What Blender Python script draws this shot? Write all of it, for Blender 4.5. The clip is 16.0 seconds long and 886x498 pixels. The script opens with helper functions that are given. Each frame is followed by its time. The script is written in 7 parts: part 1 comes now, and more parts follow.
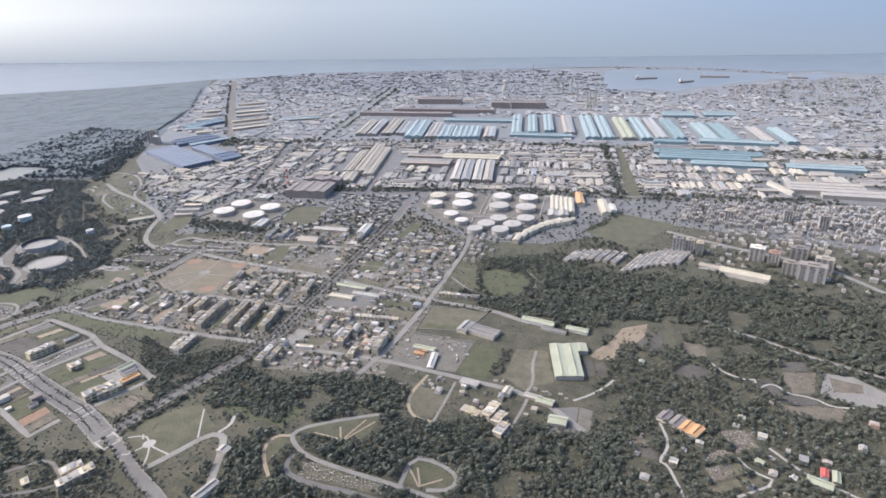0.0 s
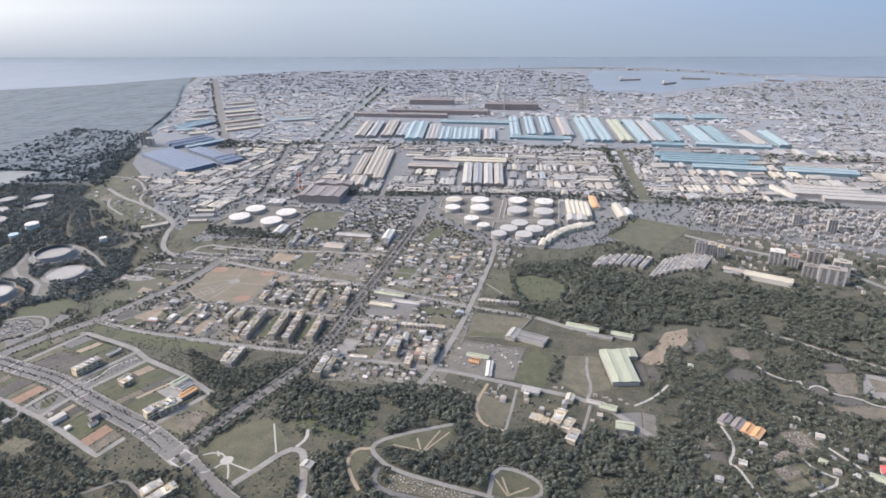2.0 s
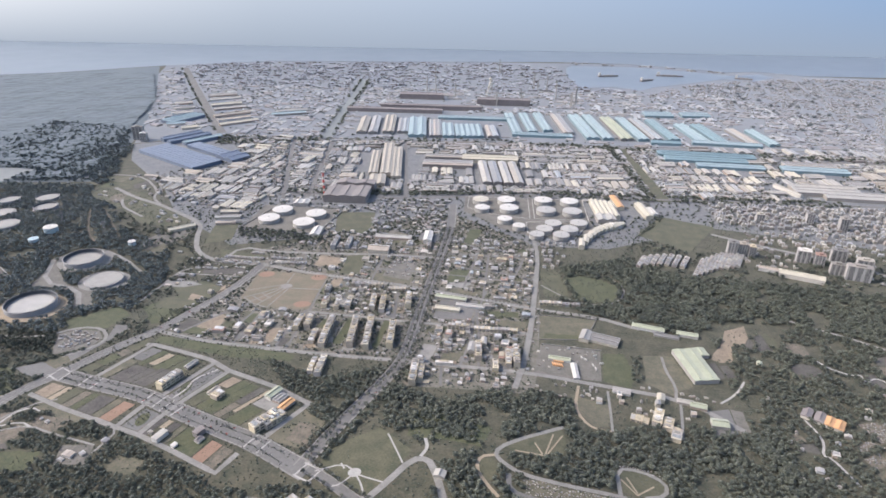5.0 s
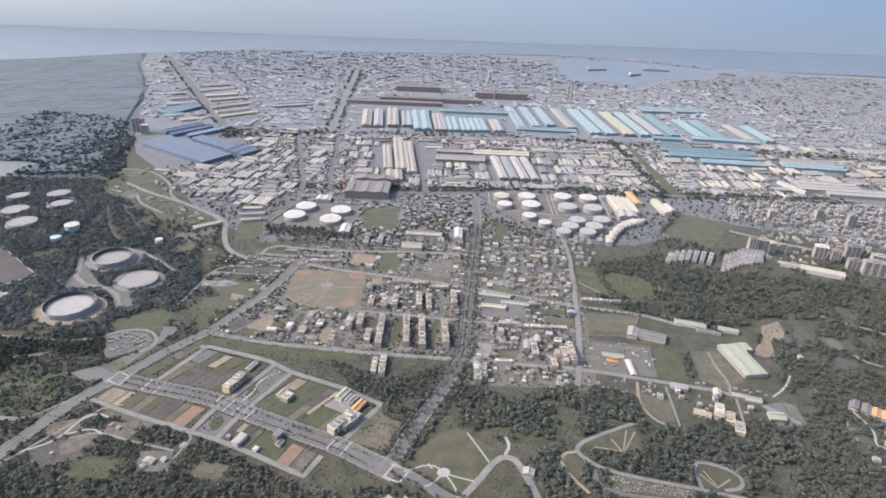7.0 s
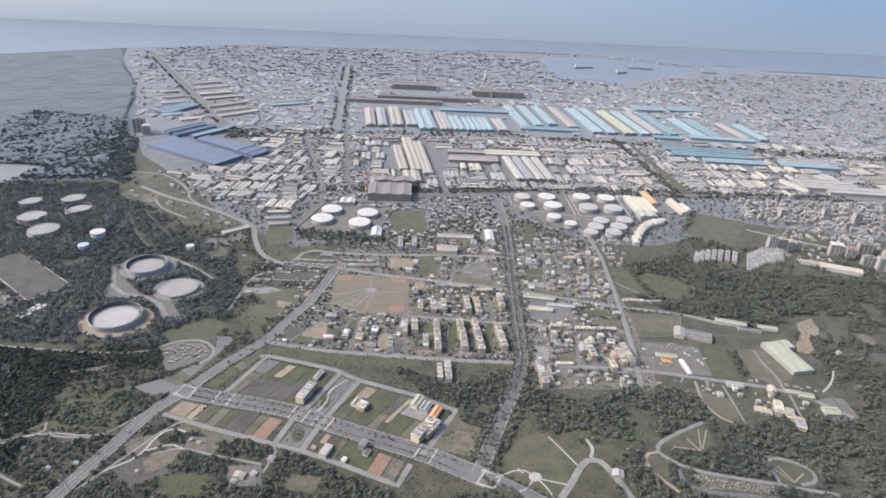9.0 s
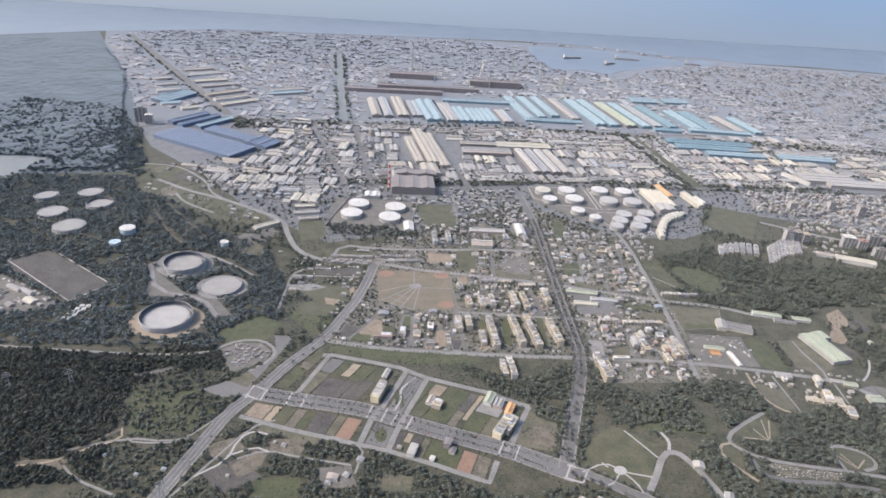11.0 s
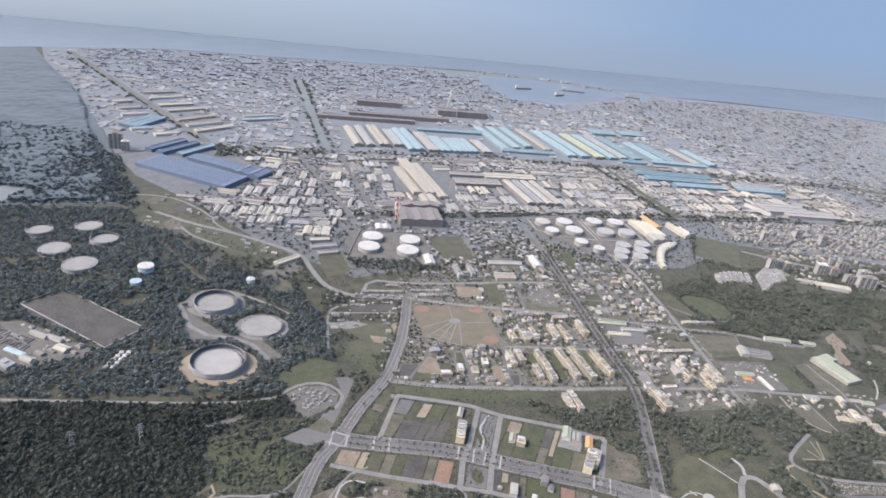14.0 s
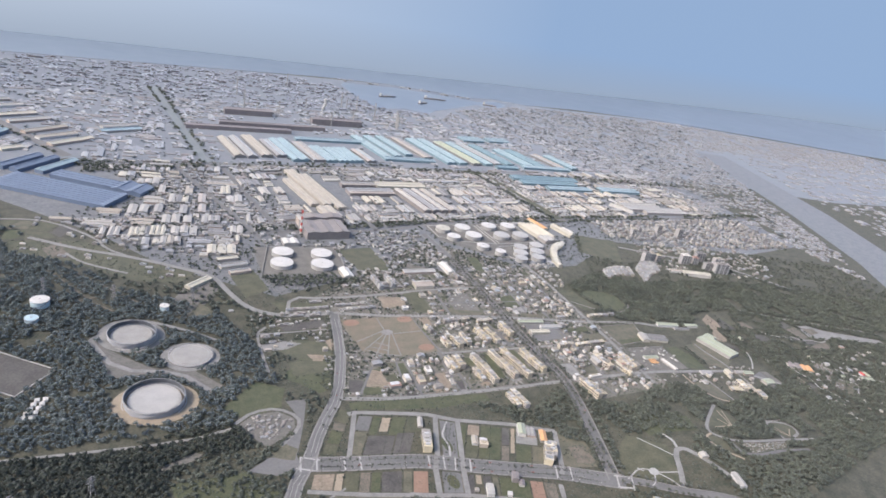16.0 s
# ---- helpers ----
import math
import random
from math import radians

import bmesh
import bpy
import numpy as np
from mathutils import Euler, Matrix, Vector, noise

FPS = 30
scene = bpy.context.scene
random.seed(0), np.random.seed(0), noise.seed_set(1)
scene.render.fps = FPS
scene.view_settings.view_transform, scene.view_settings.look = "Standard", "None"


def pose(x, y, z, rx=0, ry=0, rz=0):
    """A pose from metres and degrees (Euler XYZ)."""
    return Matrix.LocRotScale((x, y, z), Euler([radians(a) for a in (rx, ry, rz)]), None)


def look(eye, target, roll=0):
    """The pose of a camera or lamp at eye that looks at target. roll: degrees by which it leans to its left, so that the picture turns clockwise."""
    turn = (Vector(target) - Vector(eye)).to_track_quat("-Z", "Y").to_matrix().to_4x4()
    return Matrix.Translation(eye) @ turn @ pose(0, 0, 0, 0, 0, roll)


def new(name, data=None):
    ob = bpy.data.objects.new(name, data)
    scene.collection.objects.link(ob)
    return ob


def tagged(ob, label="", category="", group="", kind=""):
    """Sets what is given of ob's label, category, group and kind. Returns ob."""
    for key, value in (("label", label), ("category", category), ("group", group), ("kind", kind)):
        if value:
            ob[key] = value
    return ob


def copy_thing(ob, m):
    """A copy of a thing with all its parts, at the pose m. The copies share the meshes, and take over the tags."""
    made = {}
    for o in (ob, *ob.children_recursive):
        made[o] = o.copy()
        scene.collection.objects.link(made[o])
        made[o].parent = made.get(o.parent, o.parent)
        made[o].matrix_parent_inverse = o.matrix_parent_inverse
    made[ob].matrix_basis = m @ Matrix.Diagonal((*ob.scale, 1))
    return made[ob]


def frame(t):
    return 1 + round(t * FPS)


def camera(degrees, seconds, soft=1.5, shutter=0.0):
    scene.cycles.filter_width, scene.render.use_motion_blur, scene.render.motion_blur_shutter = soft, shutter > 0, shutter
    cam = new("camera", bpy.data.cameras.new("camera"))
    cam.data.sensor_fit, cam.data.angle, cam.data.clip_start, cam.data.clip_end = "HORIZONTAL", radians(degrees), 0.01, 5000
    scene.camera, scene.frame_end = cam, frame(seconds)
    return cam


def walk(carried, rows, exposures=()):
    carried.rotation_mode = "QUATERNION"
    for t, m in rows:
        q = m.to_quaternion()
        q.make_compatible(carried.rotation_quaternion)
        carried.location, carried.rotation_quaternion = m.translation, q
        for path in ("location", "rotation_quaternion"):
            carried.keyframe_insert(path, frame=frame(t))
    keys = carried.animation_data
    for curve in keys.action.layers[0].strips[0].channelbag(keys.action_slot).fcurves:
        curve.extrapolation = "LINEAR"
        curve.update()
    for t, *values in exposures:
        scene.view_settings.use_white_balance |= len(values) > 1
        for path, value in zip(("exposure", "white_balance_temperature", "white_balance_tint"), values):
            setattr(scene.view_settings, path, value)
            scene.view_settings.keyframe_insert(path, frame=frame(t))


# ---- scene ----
EXPOSURES = [(0.0, 0.74, 6290, 12), (8.0, 0.65, 6210, 12), (16.0, 0.63, 6110, 12)]
cam = camera(70.00, 16.0, soft=1.7)
# seconds, place in metres, turn in degrees
PATH = [
    (0.0, 0.00, -0.00, 233.25, 66.559, 2.202, 13.094),
    (0.5, -14.73, -3.66, 236.61, 66.323, 1.945, 12.198),
    (1.0, -29.53, -7.21, 240.10, 66.229, 1.654, 11.395),
    (1.5, -44.49, -10.62, 243.59, 66.111, 1.436, 10.595),
    (2.0, -59.63, -13.91, 246.97, 66.017, 1.300, 9.743),
    (2.5, -75.08, -16.91, 250.15, 65.820, 1.140, 8.900),
    (3.0, -90.92, -19.61, 253.17, 65.698, 0.906, 8.070),
    (3.5, -107.15, -22.08, 255.95, 65.516, 0.632, 7.225),
    (4.0, -123.75, -24.29, 258.53, 65.331, 0.327, 6.371),
    (6.5, -208.31, -32.70, 270.52, 64.041, -1.468, 2.359),
    (7.0, -225.70, -33.69, 272.74, 63.846, -1.721, 1.588),
    (7.5, -243.44, -34.18, 274.93, 63.741, -1.971, 0.787),
    (8.0, -261.43, -34.30, 277.05, 63.578, -2.006, -0.140),
    (8.5, -279.66, -34.17, 279.03, 63.389, -2.387, -0.896),
    (9.0, -298.16, -33.80, 280.88, 63.349, -2.631, -1.885),
    (9.5, -316.75, -33.18, 282.57, 62.920, -2.679, -2.760),
    (10.0, -335.30, -31.89, 283.96, 62.610, -2.986, -3.713),
    (12.5, -427.97, -20.86, 289.35, 62.092, -5.827, -7.937),
    (13.0, -446.49, -17.84, 289.97, 62.610, -6.161, -9.307),
    (13.5, -465.14, -14.29, 290.18, 63.022, -6.336, -10.542),
    (14.0, -483.75, -10.22, 289.99, 64.769, -7.108, -12.672),
    (14.5, -502.02, -5.65, 289.54, 65.113, -7.035, -14.518),
    (15.0, -520.13, -0.70, 288.83, 66.199, -7.949, -17.372),
    (15.5, -538.07, 4.54, 287.88, 66.038, -9.172, -20.746),
    (16.0, -555.64, 10.00, 286.82, 67.326, -9.965, -26.963),
]
walk(cam, [(t, pose(*row)) for t, *row in PATH], exposures=EXPOSURES)

# The plan below is laid out in plan units; the whole place is built at K metres to a unit.
K = 1 / 3

# ---- light ----
SUN_UP, SUN_SIDE = 44.0, 181.0      # height over the horizon; turn from +x towards +y
world = bpy.data.worlds.new("sky")
scene.world = world
world.use_nodes = True
wn = world.node_tree.nodes
sky = wn.new("ShaderNodeTexSky")
sky.sky_type, sky.sun_disc = "NISHITA", False
sky.sun_elevation, sky.sun_rotation = radians(SUN_UP), radians(90 - SUN_SIDE)
sky.altitude, sky.air_density, sky.dust_density, sky.ozone_density = 0, 1.0, 4.0, 2.0
world.node_tree.links.new(sky.outputs[0], wn["Background"].inputs[0])
wn["Background"].inputs[1].default_value = 0.15
sun = new("sun", bpy.data.lights.new("sun", "SUN"))
sun.data.energy, sun.data.angle, sun.data.color = 1.7, radians(3.0), (1.0, 0.89, 0.76)
away = Vector((math.cos(radians(SUN_SIDE)) * math.cos(radians(SUN_UP)),
               math.sin(radians(SUN_SIDE)) * math.cos(radians(SUN_UP)), math.sin(radians(SUN_UP))))
sun.matrix_world = look(away * 900, (0, 0, 0))


# ---- materials ----
def material(name, a, b, size=8.0, fine=1.2, rough=0.85, bump=0.0, vary=0.0, by="none", metal=0.0, spec=0.3, sheen=0.0, palette=(), haze_tint=(0.95, 0.97, 1.0)):
    """Two noises, coarse (size metres) and fine, mix the colours a and b; vary: the spread of lightness from thing to thing or island to island."""
    m = bpy.data.materials.new(name)
    m.use_nodes = True
    n, ln = m.node_tree.nodes, m.node_tree.links
    bsdf = n["Principled BSDF"]
    where = n.new("ShaderNodeNewGeometry")

    def grain(scale, detail):
        t = n.new("ShaderNodeTexNoise")
        t.inputs["Scale"].default_value, t.inputs["Detail"].default_value = scale, detail
        ln.new(where.outputs["Position"], t.inputs["Vector"])
        return t.outputs["Fac"]

    coarse, small = grain(1 / size, 4), grain(1 / fine, 3)
    add = n.new("ShaderNodeMath")
    add.operation = "ADD"
    ln.new(coarse, add.inputs[0]), ln.new(small, add.inputs[1])
    span = n.new("ShaderNodeMapRange")
    span.inputs["From Min"].default_value, span.inputs["From Max"].default_value = 0.72, 1.28
    ln.new(add.outputs[0], span.inputs["Value"])
    mix = n.new("ShaderNodeMix")
    mix.data_type = "RGBA"
    ln.new(span.outputs[0], mix.inputs["Factor"])
    mix.inputs["A"].default_value, mix.inputs["B"].default_value = (*a, 1), (*b, 1)
    colour = mix.outputs["Result"]
    source = None
    if by == "object":
        source = n.new("ShaderNodeObjectInfo").outputs["Random"]
    elif by == "island":
        source = where.outputs["Random Per Island"]
    if source and palette:
        ramp = n.new("ShaderNodeValToRGB")
        ramp.color_ramp.interpolation = "CONSTANT"
        while len(ramp.color_ramp.elements) < len(palette):
            ramp.color_ramp.elements.new(0.5)
        for i, c in enumerate(palette):
            ramp.color_ramp.elements[i].position = i / len(palette)
            ramp.color_ramp.elements[i].color = (*c, 1)
        ln.new(source, ramp.inputs[0])
        tint = n.new("ShaderNodeMix")
        tint.data_type, tint.blend_type = "RGBA", "MULTIPLY"
        tint.inputs["Factor"].default_value = 1.0
        ln.new(colour, tint.inputs["A"]), ln.new(ramp.outputs[0], tint.inputs["B"])
        colour = tint.outputs["Result"]
    if source and vary:
        hsv = n.new("ShaderNodeHueSaturation")
        value = n.new("ShaderNodeMapRange")
        value.inputs["To Min"].default_value, value.inputs["To Max"].default_value = 1 - vary, 1 + vary
        ln.new(source, value.inputs["Value"]), ln.new(value.outputs[0], hsv.inputs["Value"])
        ln.new(colour, hsv.inputs["Color"])
        colour = hsv.outputs["Color"]
    ln.new(colour, bsdf.inputs["Base Color"])
    bsdf.inputs["Roughness"].default_value, bsdf.inputs["Metallic"].default_value = rough, metal
    bsdf.inputs["Specular IOR Level"].default_value = spec
    # sheen lays a pale veil of distance haze over the colour
    if sheen:
        bsdf.inputs["Sheen Weight"].default_value, bsdf.inputs["Sheen Roughness"].default_value = sheen, 0.6
        bsdf.inputs["Sheen Tint"].default_value = (*haze_tint, 1)
    if bump:
        b_ = n.new("ShaderNodeBump")
        b_.inputs["Strength"].default_value, b_.inputs["Distance"].default_value = bump, 0.4
        ln.new(small, b_.inputs["Height"]), ln.new(b_.outputs[0], bsdf.inputs["Normal"])
    return m


M = {}
NEAR, MID_HAZE, WORKS_HAZE, VEIL = 0.12, 0.22, 0.44, 0.68      # haze painted on as sheen, heavier towards the works and the coast
# tint of the haze painted on works, hillside and coast
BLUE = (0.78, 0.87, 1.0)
M["ground"] = material("scrub_ground", (0.036, 0.042, 0.025), (0.105, 0.094, 0.062), 9, 1.6, bump=0.5, sheen=NEAR)
M["town_ground"] = material("town_ground", (0.085, 0.084, 0.058), (0.215, 0.195, 0.165), 9, 1.6, sheen=NEAR)
M["works_ground"] = material("works_ground", (0.08, 0.079, 0.072), (0.16, 0.147, 0.131), 12, 3, sheen=0.34, haze_tint=BLUE)
M["far_ground"] = material("far_ground", (0.10, 0.10, 0.095), (0.15, 0.142, 0.13), 30, 6, sheen=0.42, haze_tint=BLUE)
M["grass"] = material("grass", (0.056, 0.064, 0.036), (0.118, 0.108, 0.066), 9, 1.2, bump=0.2, sheen=NEAR)
M["lush"] = material("lush_grass", (0.05, 0.064, 0.03), (0.102, 0.10, 0.052), 7, 1.2, bump=0.4, sheen=NEAR)
M["yard"] = material("brown_gravel_yard", (0.112, 0.106, 0.09), (0.19, 0.176, 0.152), 9, 1.5, sheen=NEAR)
M["graves"] = material("trodden_grave_terrace", (0.086, 0.083, 0.06), (0.20, 0.163, 0.126), 5, 1.2, sheen=NEAR)
M["dry"] = material("dry_grass", (0.08, 0.082, 0.052), (0.158, 0.138, 0.096), 7, 1.2, sheen=NEAR)
M["dirt"] = material("bare_earth", (0.18, 0.148, 0.105), (0.31, 0.245, 0.18), 10, 1.5, sheen=NEAR)
M["soil"] = material("dark_soil", (0.06, 0.055, 0.05), (0.12, 0.11, 0.095), 14, 1.5, sheen=NEAR)
M["sand"] = material("sand", (0.27, 0.22, 0.155), (0.36, 0.297, 0.215), 12, 1.0, sheen=NEAR)
M["clay"] = material("reddish_clay", (0.235, 0.145, 0.10), (0.285, 0.185, 0.13), 8, 1.5, sheen=NEAR)
M["outfield"] = material("worn_outfield", (0.13, 0.126, 0.086), (0.212, 0.168, 0.12), 13, 1.5, sheen=NEAR)
M["asphalt"] = material("asphalt", (0.128, 0.124, 0.117), (0.185, 0.179, 0.17), 20, 1.5, sheen=NEAR)
M["concrete"] = material("concrete", (0.185, 0.179, 0.164), (0.28, 0.268, 0.248), 8, 1.2, sheen=NEAR)
M["pale"] = material("pale_paving", (0.32, 0.31, 0.29), (0.44, 0.42, 0.39), 8, 1.0, sheen=NEAR)
M["water"] = material("water", (0.25, 0.30, 0.36), (0.28, 0.33, 0.39), 300, 60, rough=0.5, metal=0.3)
M["canal"] = material("canal_water", (0.19, 0.205, 0.205), (0.23, 0.245, 0.24), 60, 9, rough=0.4, spec=0.4)
M["leaf"] = material("foliage", (0.052, 0.062, 0.046), (0.108, 0.116, 0.082), 24, 3.0, rough=0.9, vary=0.17, by="island", sheen=MID_HAZE)
# darker copy of the foliage: backlit shade put into the colour
M["leaf_dark"] = material("shaded_foliage", (0.026, 0.033, 0.026), (0.066, 0.073, 0.053), 34, 4.0, rough=0.9, vary=0.22, by="island", sheen=NEAR)
# blue sheen paints distance haze on these; leaf_veiled is also paler for it
M["leaf_far"] = material("far_foliage", (0.03, 0.042, 0.041), (0.058, 0.072, 0.064), 60, 12, rough=0.9, sheen=0.38, haze_tint=BLUE)
M["leaf_veiled"] = material("hazed_far_foliage", (0.075, 0.085, 0.08), (0.12, 0.128, 0.112), 40, 8, rough=0.9, vary=0.1, by="island", sheen=0.5, haze_tint=BLUE)
M["leaf_hill"] = material("hillside_foliage", (0.04, 0.051, 0.043), (0.086, 0.097, 0.073), 26, 3.5, rough=0.9, vary=0.16, by="island", sheen=0.5, haze_tint=BLUE)
M["bark"] = material("bark", (0.10, 0.075, 0.05), (0.16, 0.12, 0.09), 1, 0.2)
M["wall"] = material("rendered_wall", (0.75, 0.72, 0.68), (0.95, 0.93, 0.9), 3, 0.5, sheen=NEAR, by="object", vary=0.15,
                     palette=((0.52, 0.50, 0.47), (0.62, 0.58, 0.50), (0.40, 0.38, 0.36), (0.66, 0.63, 0.58), (0.45, 0.38, 0.33), (0.58, 0.58, 0.58)))
M["roof"] = material("flat_roof", (0.6, 0.6, 0.6), (0.95, 0.93, 0.9), 2.5, 0.4, sheen=NEAR, by="object", vary=0.25,
                     palette=((0.38, 0.355, 0.32), (0.60, 0.56, 0.48), (0.30, 0.29, 0.28), (0.48, 0.43, 0.36), (0.64, 0.56, 0.40), (0.35, 0.32, 0.29), (0.42, 0.41, 0.40), (0.40, 0.26, 0.21), (0.68, 0.65, 0.60)))
M["hut"] = material("roof_hut", (0.6, 0.6, 0.6), (0.95, 0.93, 0.9), 2, 0.4, sheen=NEAR, by="object", vary=0.2,
                    palette=((0.62, 0.60, 0.56), (0.40, 0.42, 0.43), (0.58, 0.51, 0.38), (0.35, 0.33, 0.3), (0.62, 0.62, 0.62)))
M["shed_roof"] = material("sheet_roof", (0.65, 0.65, 0.65), (0.95, 0.94, 0.92), 6, 0.5, rough=0.55, by="object", vary=0.15, sheen=WORKS_HAZE, haze_tint=BLUE,
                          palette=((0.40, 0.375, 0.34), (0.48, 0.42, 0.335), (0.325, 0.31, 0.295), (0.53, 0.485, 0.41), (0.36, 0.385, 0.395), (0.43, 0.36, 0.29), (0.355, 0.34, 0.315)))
# blue sheen paints haze over the far city, steelworks and sheds
M["city"] = material("far_city", (0.70, 0.69, 0.68), (0.86, 0.85, 0.83), 30, 3, by="island", vary=0.08, sheen=0.6, haze_tint=BLUE,
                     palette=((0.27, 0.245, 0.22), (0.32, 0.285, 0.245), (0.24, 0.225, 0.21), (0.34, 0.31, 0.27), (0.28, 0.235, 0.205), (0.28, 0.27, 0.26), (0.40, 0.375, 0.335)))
M["port"] = material("steelworks_cladding", (0.78, 0.77, 0.77), (0.92, 0.91, 0.90), 30, 3, by="island", vary=0.08, sheen=0.65, haze_tint=BLUE,
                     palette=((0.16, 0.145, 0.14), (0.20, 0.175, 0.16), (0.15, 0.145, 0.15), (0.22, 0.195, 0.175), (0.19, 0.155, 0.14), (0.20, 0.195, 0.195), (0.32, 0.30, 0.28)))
M["sheds"] = material("shed_masses", (0.62, 0.62, 0.62), (0.88, 0.87, 0.85), 12, 1.5, by="island", vary=0.18, sheen=WORKS_HAZE, haze_tint=BLUE,
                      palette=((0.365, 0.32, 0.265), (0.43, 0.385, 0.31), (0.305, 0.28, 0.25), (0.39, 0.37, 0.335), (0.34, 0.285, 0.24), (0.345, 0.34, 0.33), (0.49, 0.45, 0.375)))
M["row_wall"] = material("cream_render", (0.75, 0.74, 0.72), (0.95, 0.94, 0.92), 3, 0.5, sheen=NEAR, by="object", vary=0.12,
                         palette=((0.62, 0.54, 0.41), (0.64, 0.57, 0.46), (0.52, 0.45, 0.37), (0.68, 0.59, 0.42), (0.57, 0.52, 0.47)))
M["row_roof"] = material("row_house_roof", (0.76, 0.76, 0.75), (1.0, 0.99, 0.96), 2.5, 0.4, sheen=NEAR, by="object", vary=0.2,
                         palette=((0.62, 0.54, 0.40), (0.70, 0.61, 0.43), (0.44, 0.40, 0.35), (0.72, 0.66, 0.54), (0.54, 0.47, 0.37), (0.38, 0.36, 0.34)))
M["tower"] = material("weathered_tower_render", (0.30, 0.285, 0.27), (0.42, 0.40, 0.38), 6, 0.8, by="object", vary=0.15, sheen=MID_HAZE)
M["leaf_dusty"] = material("dusty_street_foliage", (0.085, 0.09, 0.07), (0.15, 0.15, 0.12), 20, 2.0, rough=0.9, vary=0.2, by="island", sheen=MID_HAZE)
M["glass"] = material("dark_window", (0.04, 0.045, 0.05), (0.07, 0.075, 0.08), 3, 0.5, rough=0.2, spec=0.5)


def paint(name, c, rough=0.5, size=7.0):
    return material(name, tuple(0.78 * v for v in c), c, size, 0.8, rough=rough, sheen=MID_HAZE)


M["white"] = paint("white_paint", (0.63, 0.60, 0.545))
M["tankgrey"] = paint("tank_roof_grey", (0.44, 0.42, 0.385))
M["tankside"] = paint("tank_shell_grey", (0.41, 0.395, 0.365))
M["shell"] = paint("dull_steel_shell", (0.33, 0.335, 0.345))
# dark colour that stands in for shade inside the open tanks
M["lining"] = paint("tank_inner_shade", (0.075, 0.08, 0.09), 0.8)
M["mist"] = paint("brown_grey_cladding", (0.26, 0.225, 0.215))
M["rust"] = paint("weathered_tank_roof", (0.345, 0.325, 0.29))
M["cream"] = paint("cream_sheet", (0.55, 0.505, 0.40))
M["buff"] = paint("buff_sheet", (0.435, 0.39, 0.32))
M["tan"] = paint("tan_sheet", (0.42, 0.37, 0.30))
M["ash"] = paint("ash_grey_sheet", (0.37, 0.35, 0.32))
M["slate"] = paint("dark_grey_sheet", (0.235, 0.225, 0.215))
M["skyblue"] = paint("sky_blue_sheet", (0.31, 0.405, 0.435))
M["teal"] = paint("teal_sheet", (0.20, 0.30, 0.335))
M["deepblue"] = paint("deep_blue_sheet", (0.14, 0.185, 0.265))
M["greenroof"] = paint("pale_green_sheet", (0.41, 0.43, 0.315))
M["orange"] = paint("orange_sheet", (0.68, 0.38, 0.17))
M["red"] = paint("red_paint", (0.60, 0.12, 0.10))
M["lightblue"] = paint("light_blue_paint", (0.45, 0.57, 0.61))
M["brick"] = paint("brown_cladding", (0.25, 0.22, 0.205), 0.8)
M["offwhite"] = paint("off_white_sheet", (0.455, 0.425, 0.375))
M["steel"] = paint("grey_steelwork", (0.30, 0.29, 0.29), 0.6)
M["yellow"] = paint("yellow_paint", (0.75, 0.50, 0.10))


# ---- building blocks ----
def swell(x, y, cx, cy, wide, deep):
    return math.exp(-(x - cx) ** 2 / (2 * wide ** 2) - (y - cy) ** 2 / (2 * deep ** 2))


def hill(x, y):
    """The lie of the land in plan units: park hill, farm rise, hollow round the ball fields, knoll under the western tanks."""
    return (32 * swell(x, y, -470, 690, 215, 190) + 9 * swell(x, y, -1050, 805, 160, 110)
            - 19 * swell(x, y, -1280, 1390, 260, 130) + 22 * swell(x, y, -1870, 1630, 150, 130))


def mesh(name, verts, faces, mats, index=None, smooth=False):
    me = bpy.data.meshes.new(name)
    me.from_pydata([tuple(v) for v in verts], [], faces)
    for m in (mats if isinstance(mats, (list, tuple)) else [mats]):
        me.materials.append(m)
    if index is not None:
        me.polygons.foreach_set("material_index", index)
    if smooth:
        me.polygons.foreach_set("use_smooth", [True] * len(me.polygons))
    me.update()
    return me


def part(name, me, parent, label=""):
    ob = new(name, me)
    ob.parent = parent
    return tagged(ob, label) if label else ob


def sized_part(name, me, parent, m, label=""):
    ob = part(name, me, parent, label)
    ob.matrix_basis = m
    return ob


def place(x, y, z=0.0, turn=0.0, sx=1.0, sy=1.0, sz=1.0):
    """A pose on the ground from plan units, with sizes."""
    return Matrix.LocRotScale((x * K, y * K, (hill(x, y) + z) * K), Euler((0, 0, radians(turn))), (sx, sy, sz))


def box(x0, y0, z0, x1, y1, z1):
    v = [(x0, y0, z0), (x1, y0, z0), (x1, y1, z0), (x0, y1, z0), (x0, y0, z1), (x1, y0, z1), (x1, y1, z1), (x0, y1, z1)]
    f = [(0, 1, 5, 4), (1, 2, 6, 5), (2, 3, 7, 6), (3, 0, 4, 7), (4, 5, 6, 7), (3, 2, 1, 0)]
    return v, f


def joined(*shapes):
    verts, faces = [], []
    for v, f in shapes:
        o = len(verts)
        verts += v
        faces += [tuple(i + o for i in q) for q in f]
    return verts, faces


def gable(x0, y0, z0, x1, y1, z1, over=0.0):
    """A pitched roof solid with its ridge along y."""
    xm = (x0 + x1) / 2
    v = [(x0 - over, y0 - over, z0), (x1 + over, y0 - over, z0), (xm, y0 - over, z1), (x0 - over, y1 + over, z0), (x1 + over, y1 + over, z0), (xm, y1 + over, z1)]
    return v, [(0, 1, 2), (3, 5, 4), (0, 2, 5, 3), (1, 4, 5, 2), (0, 3, 4, 1)]


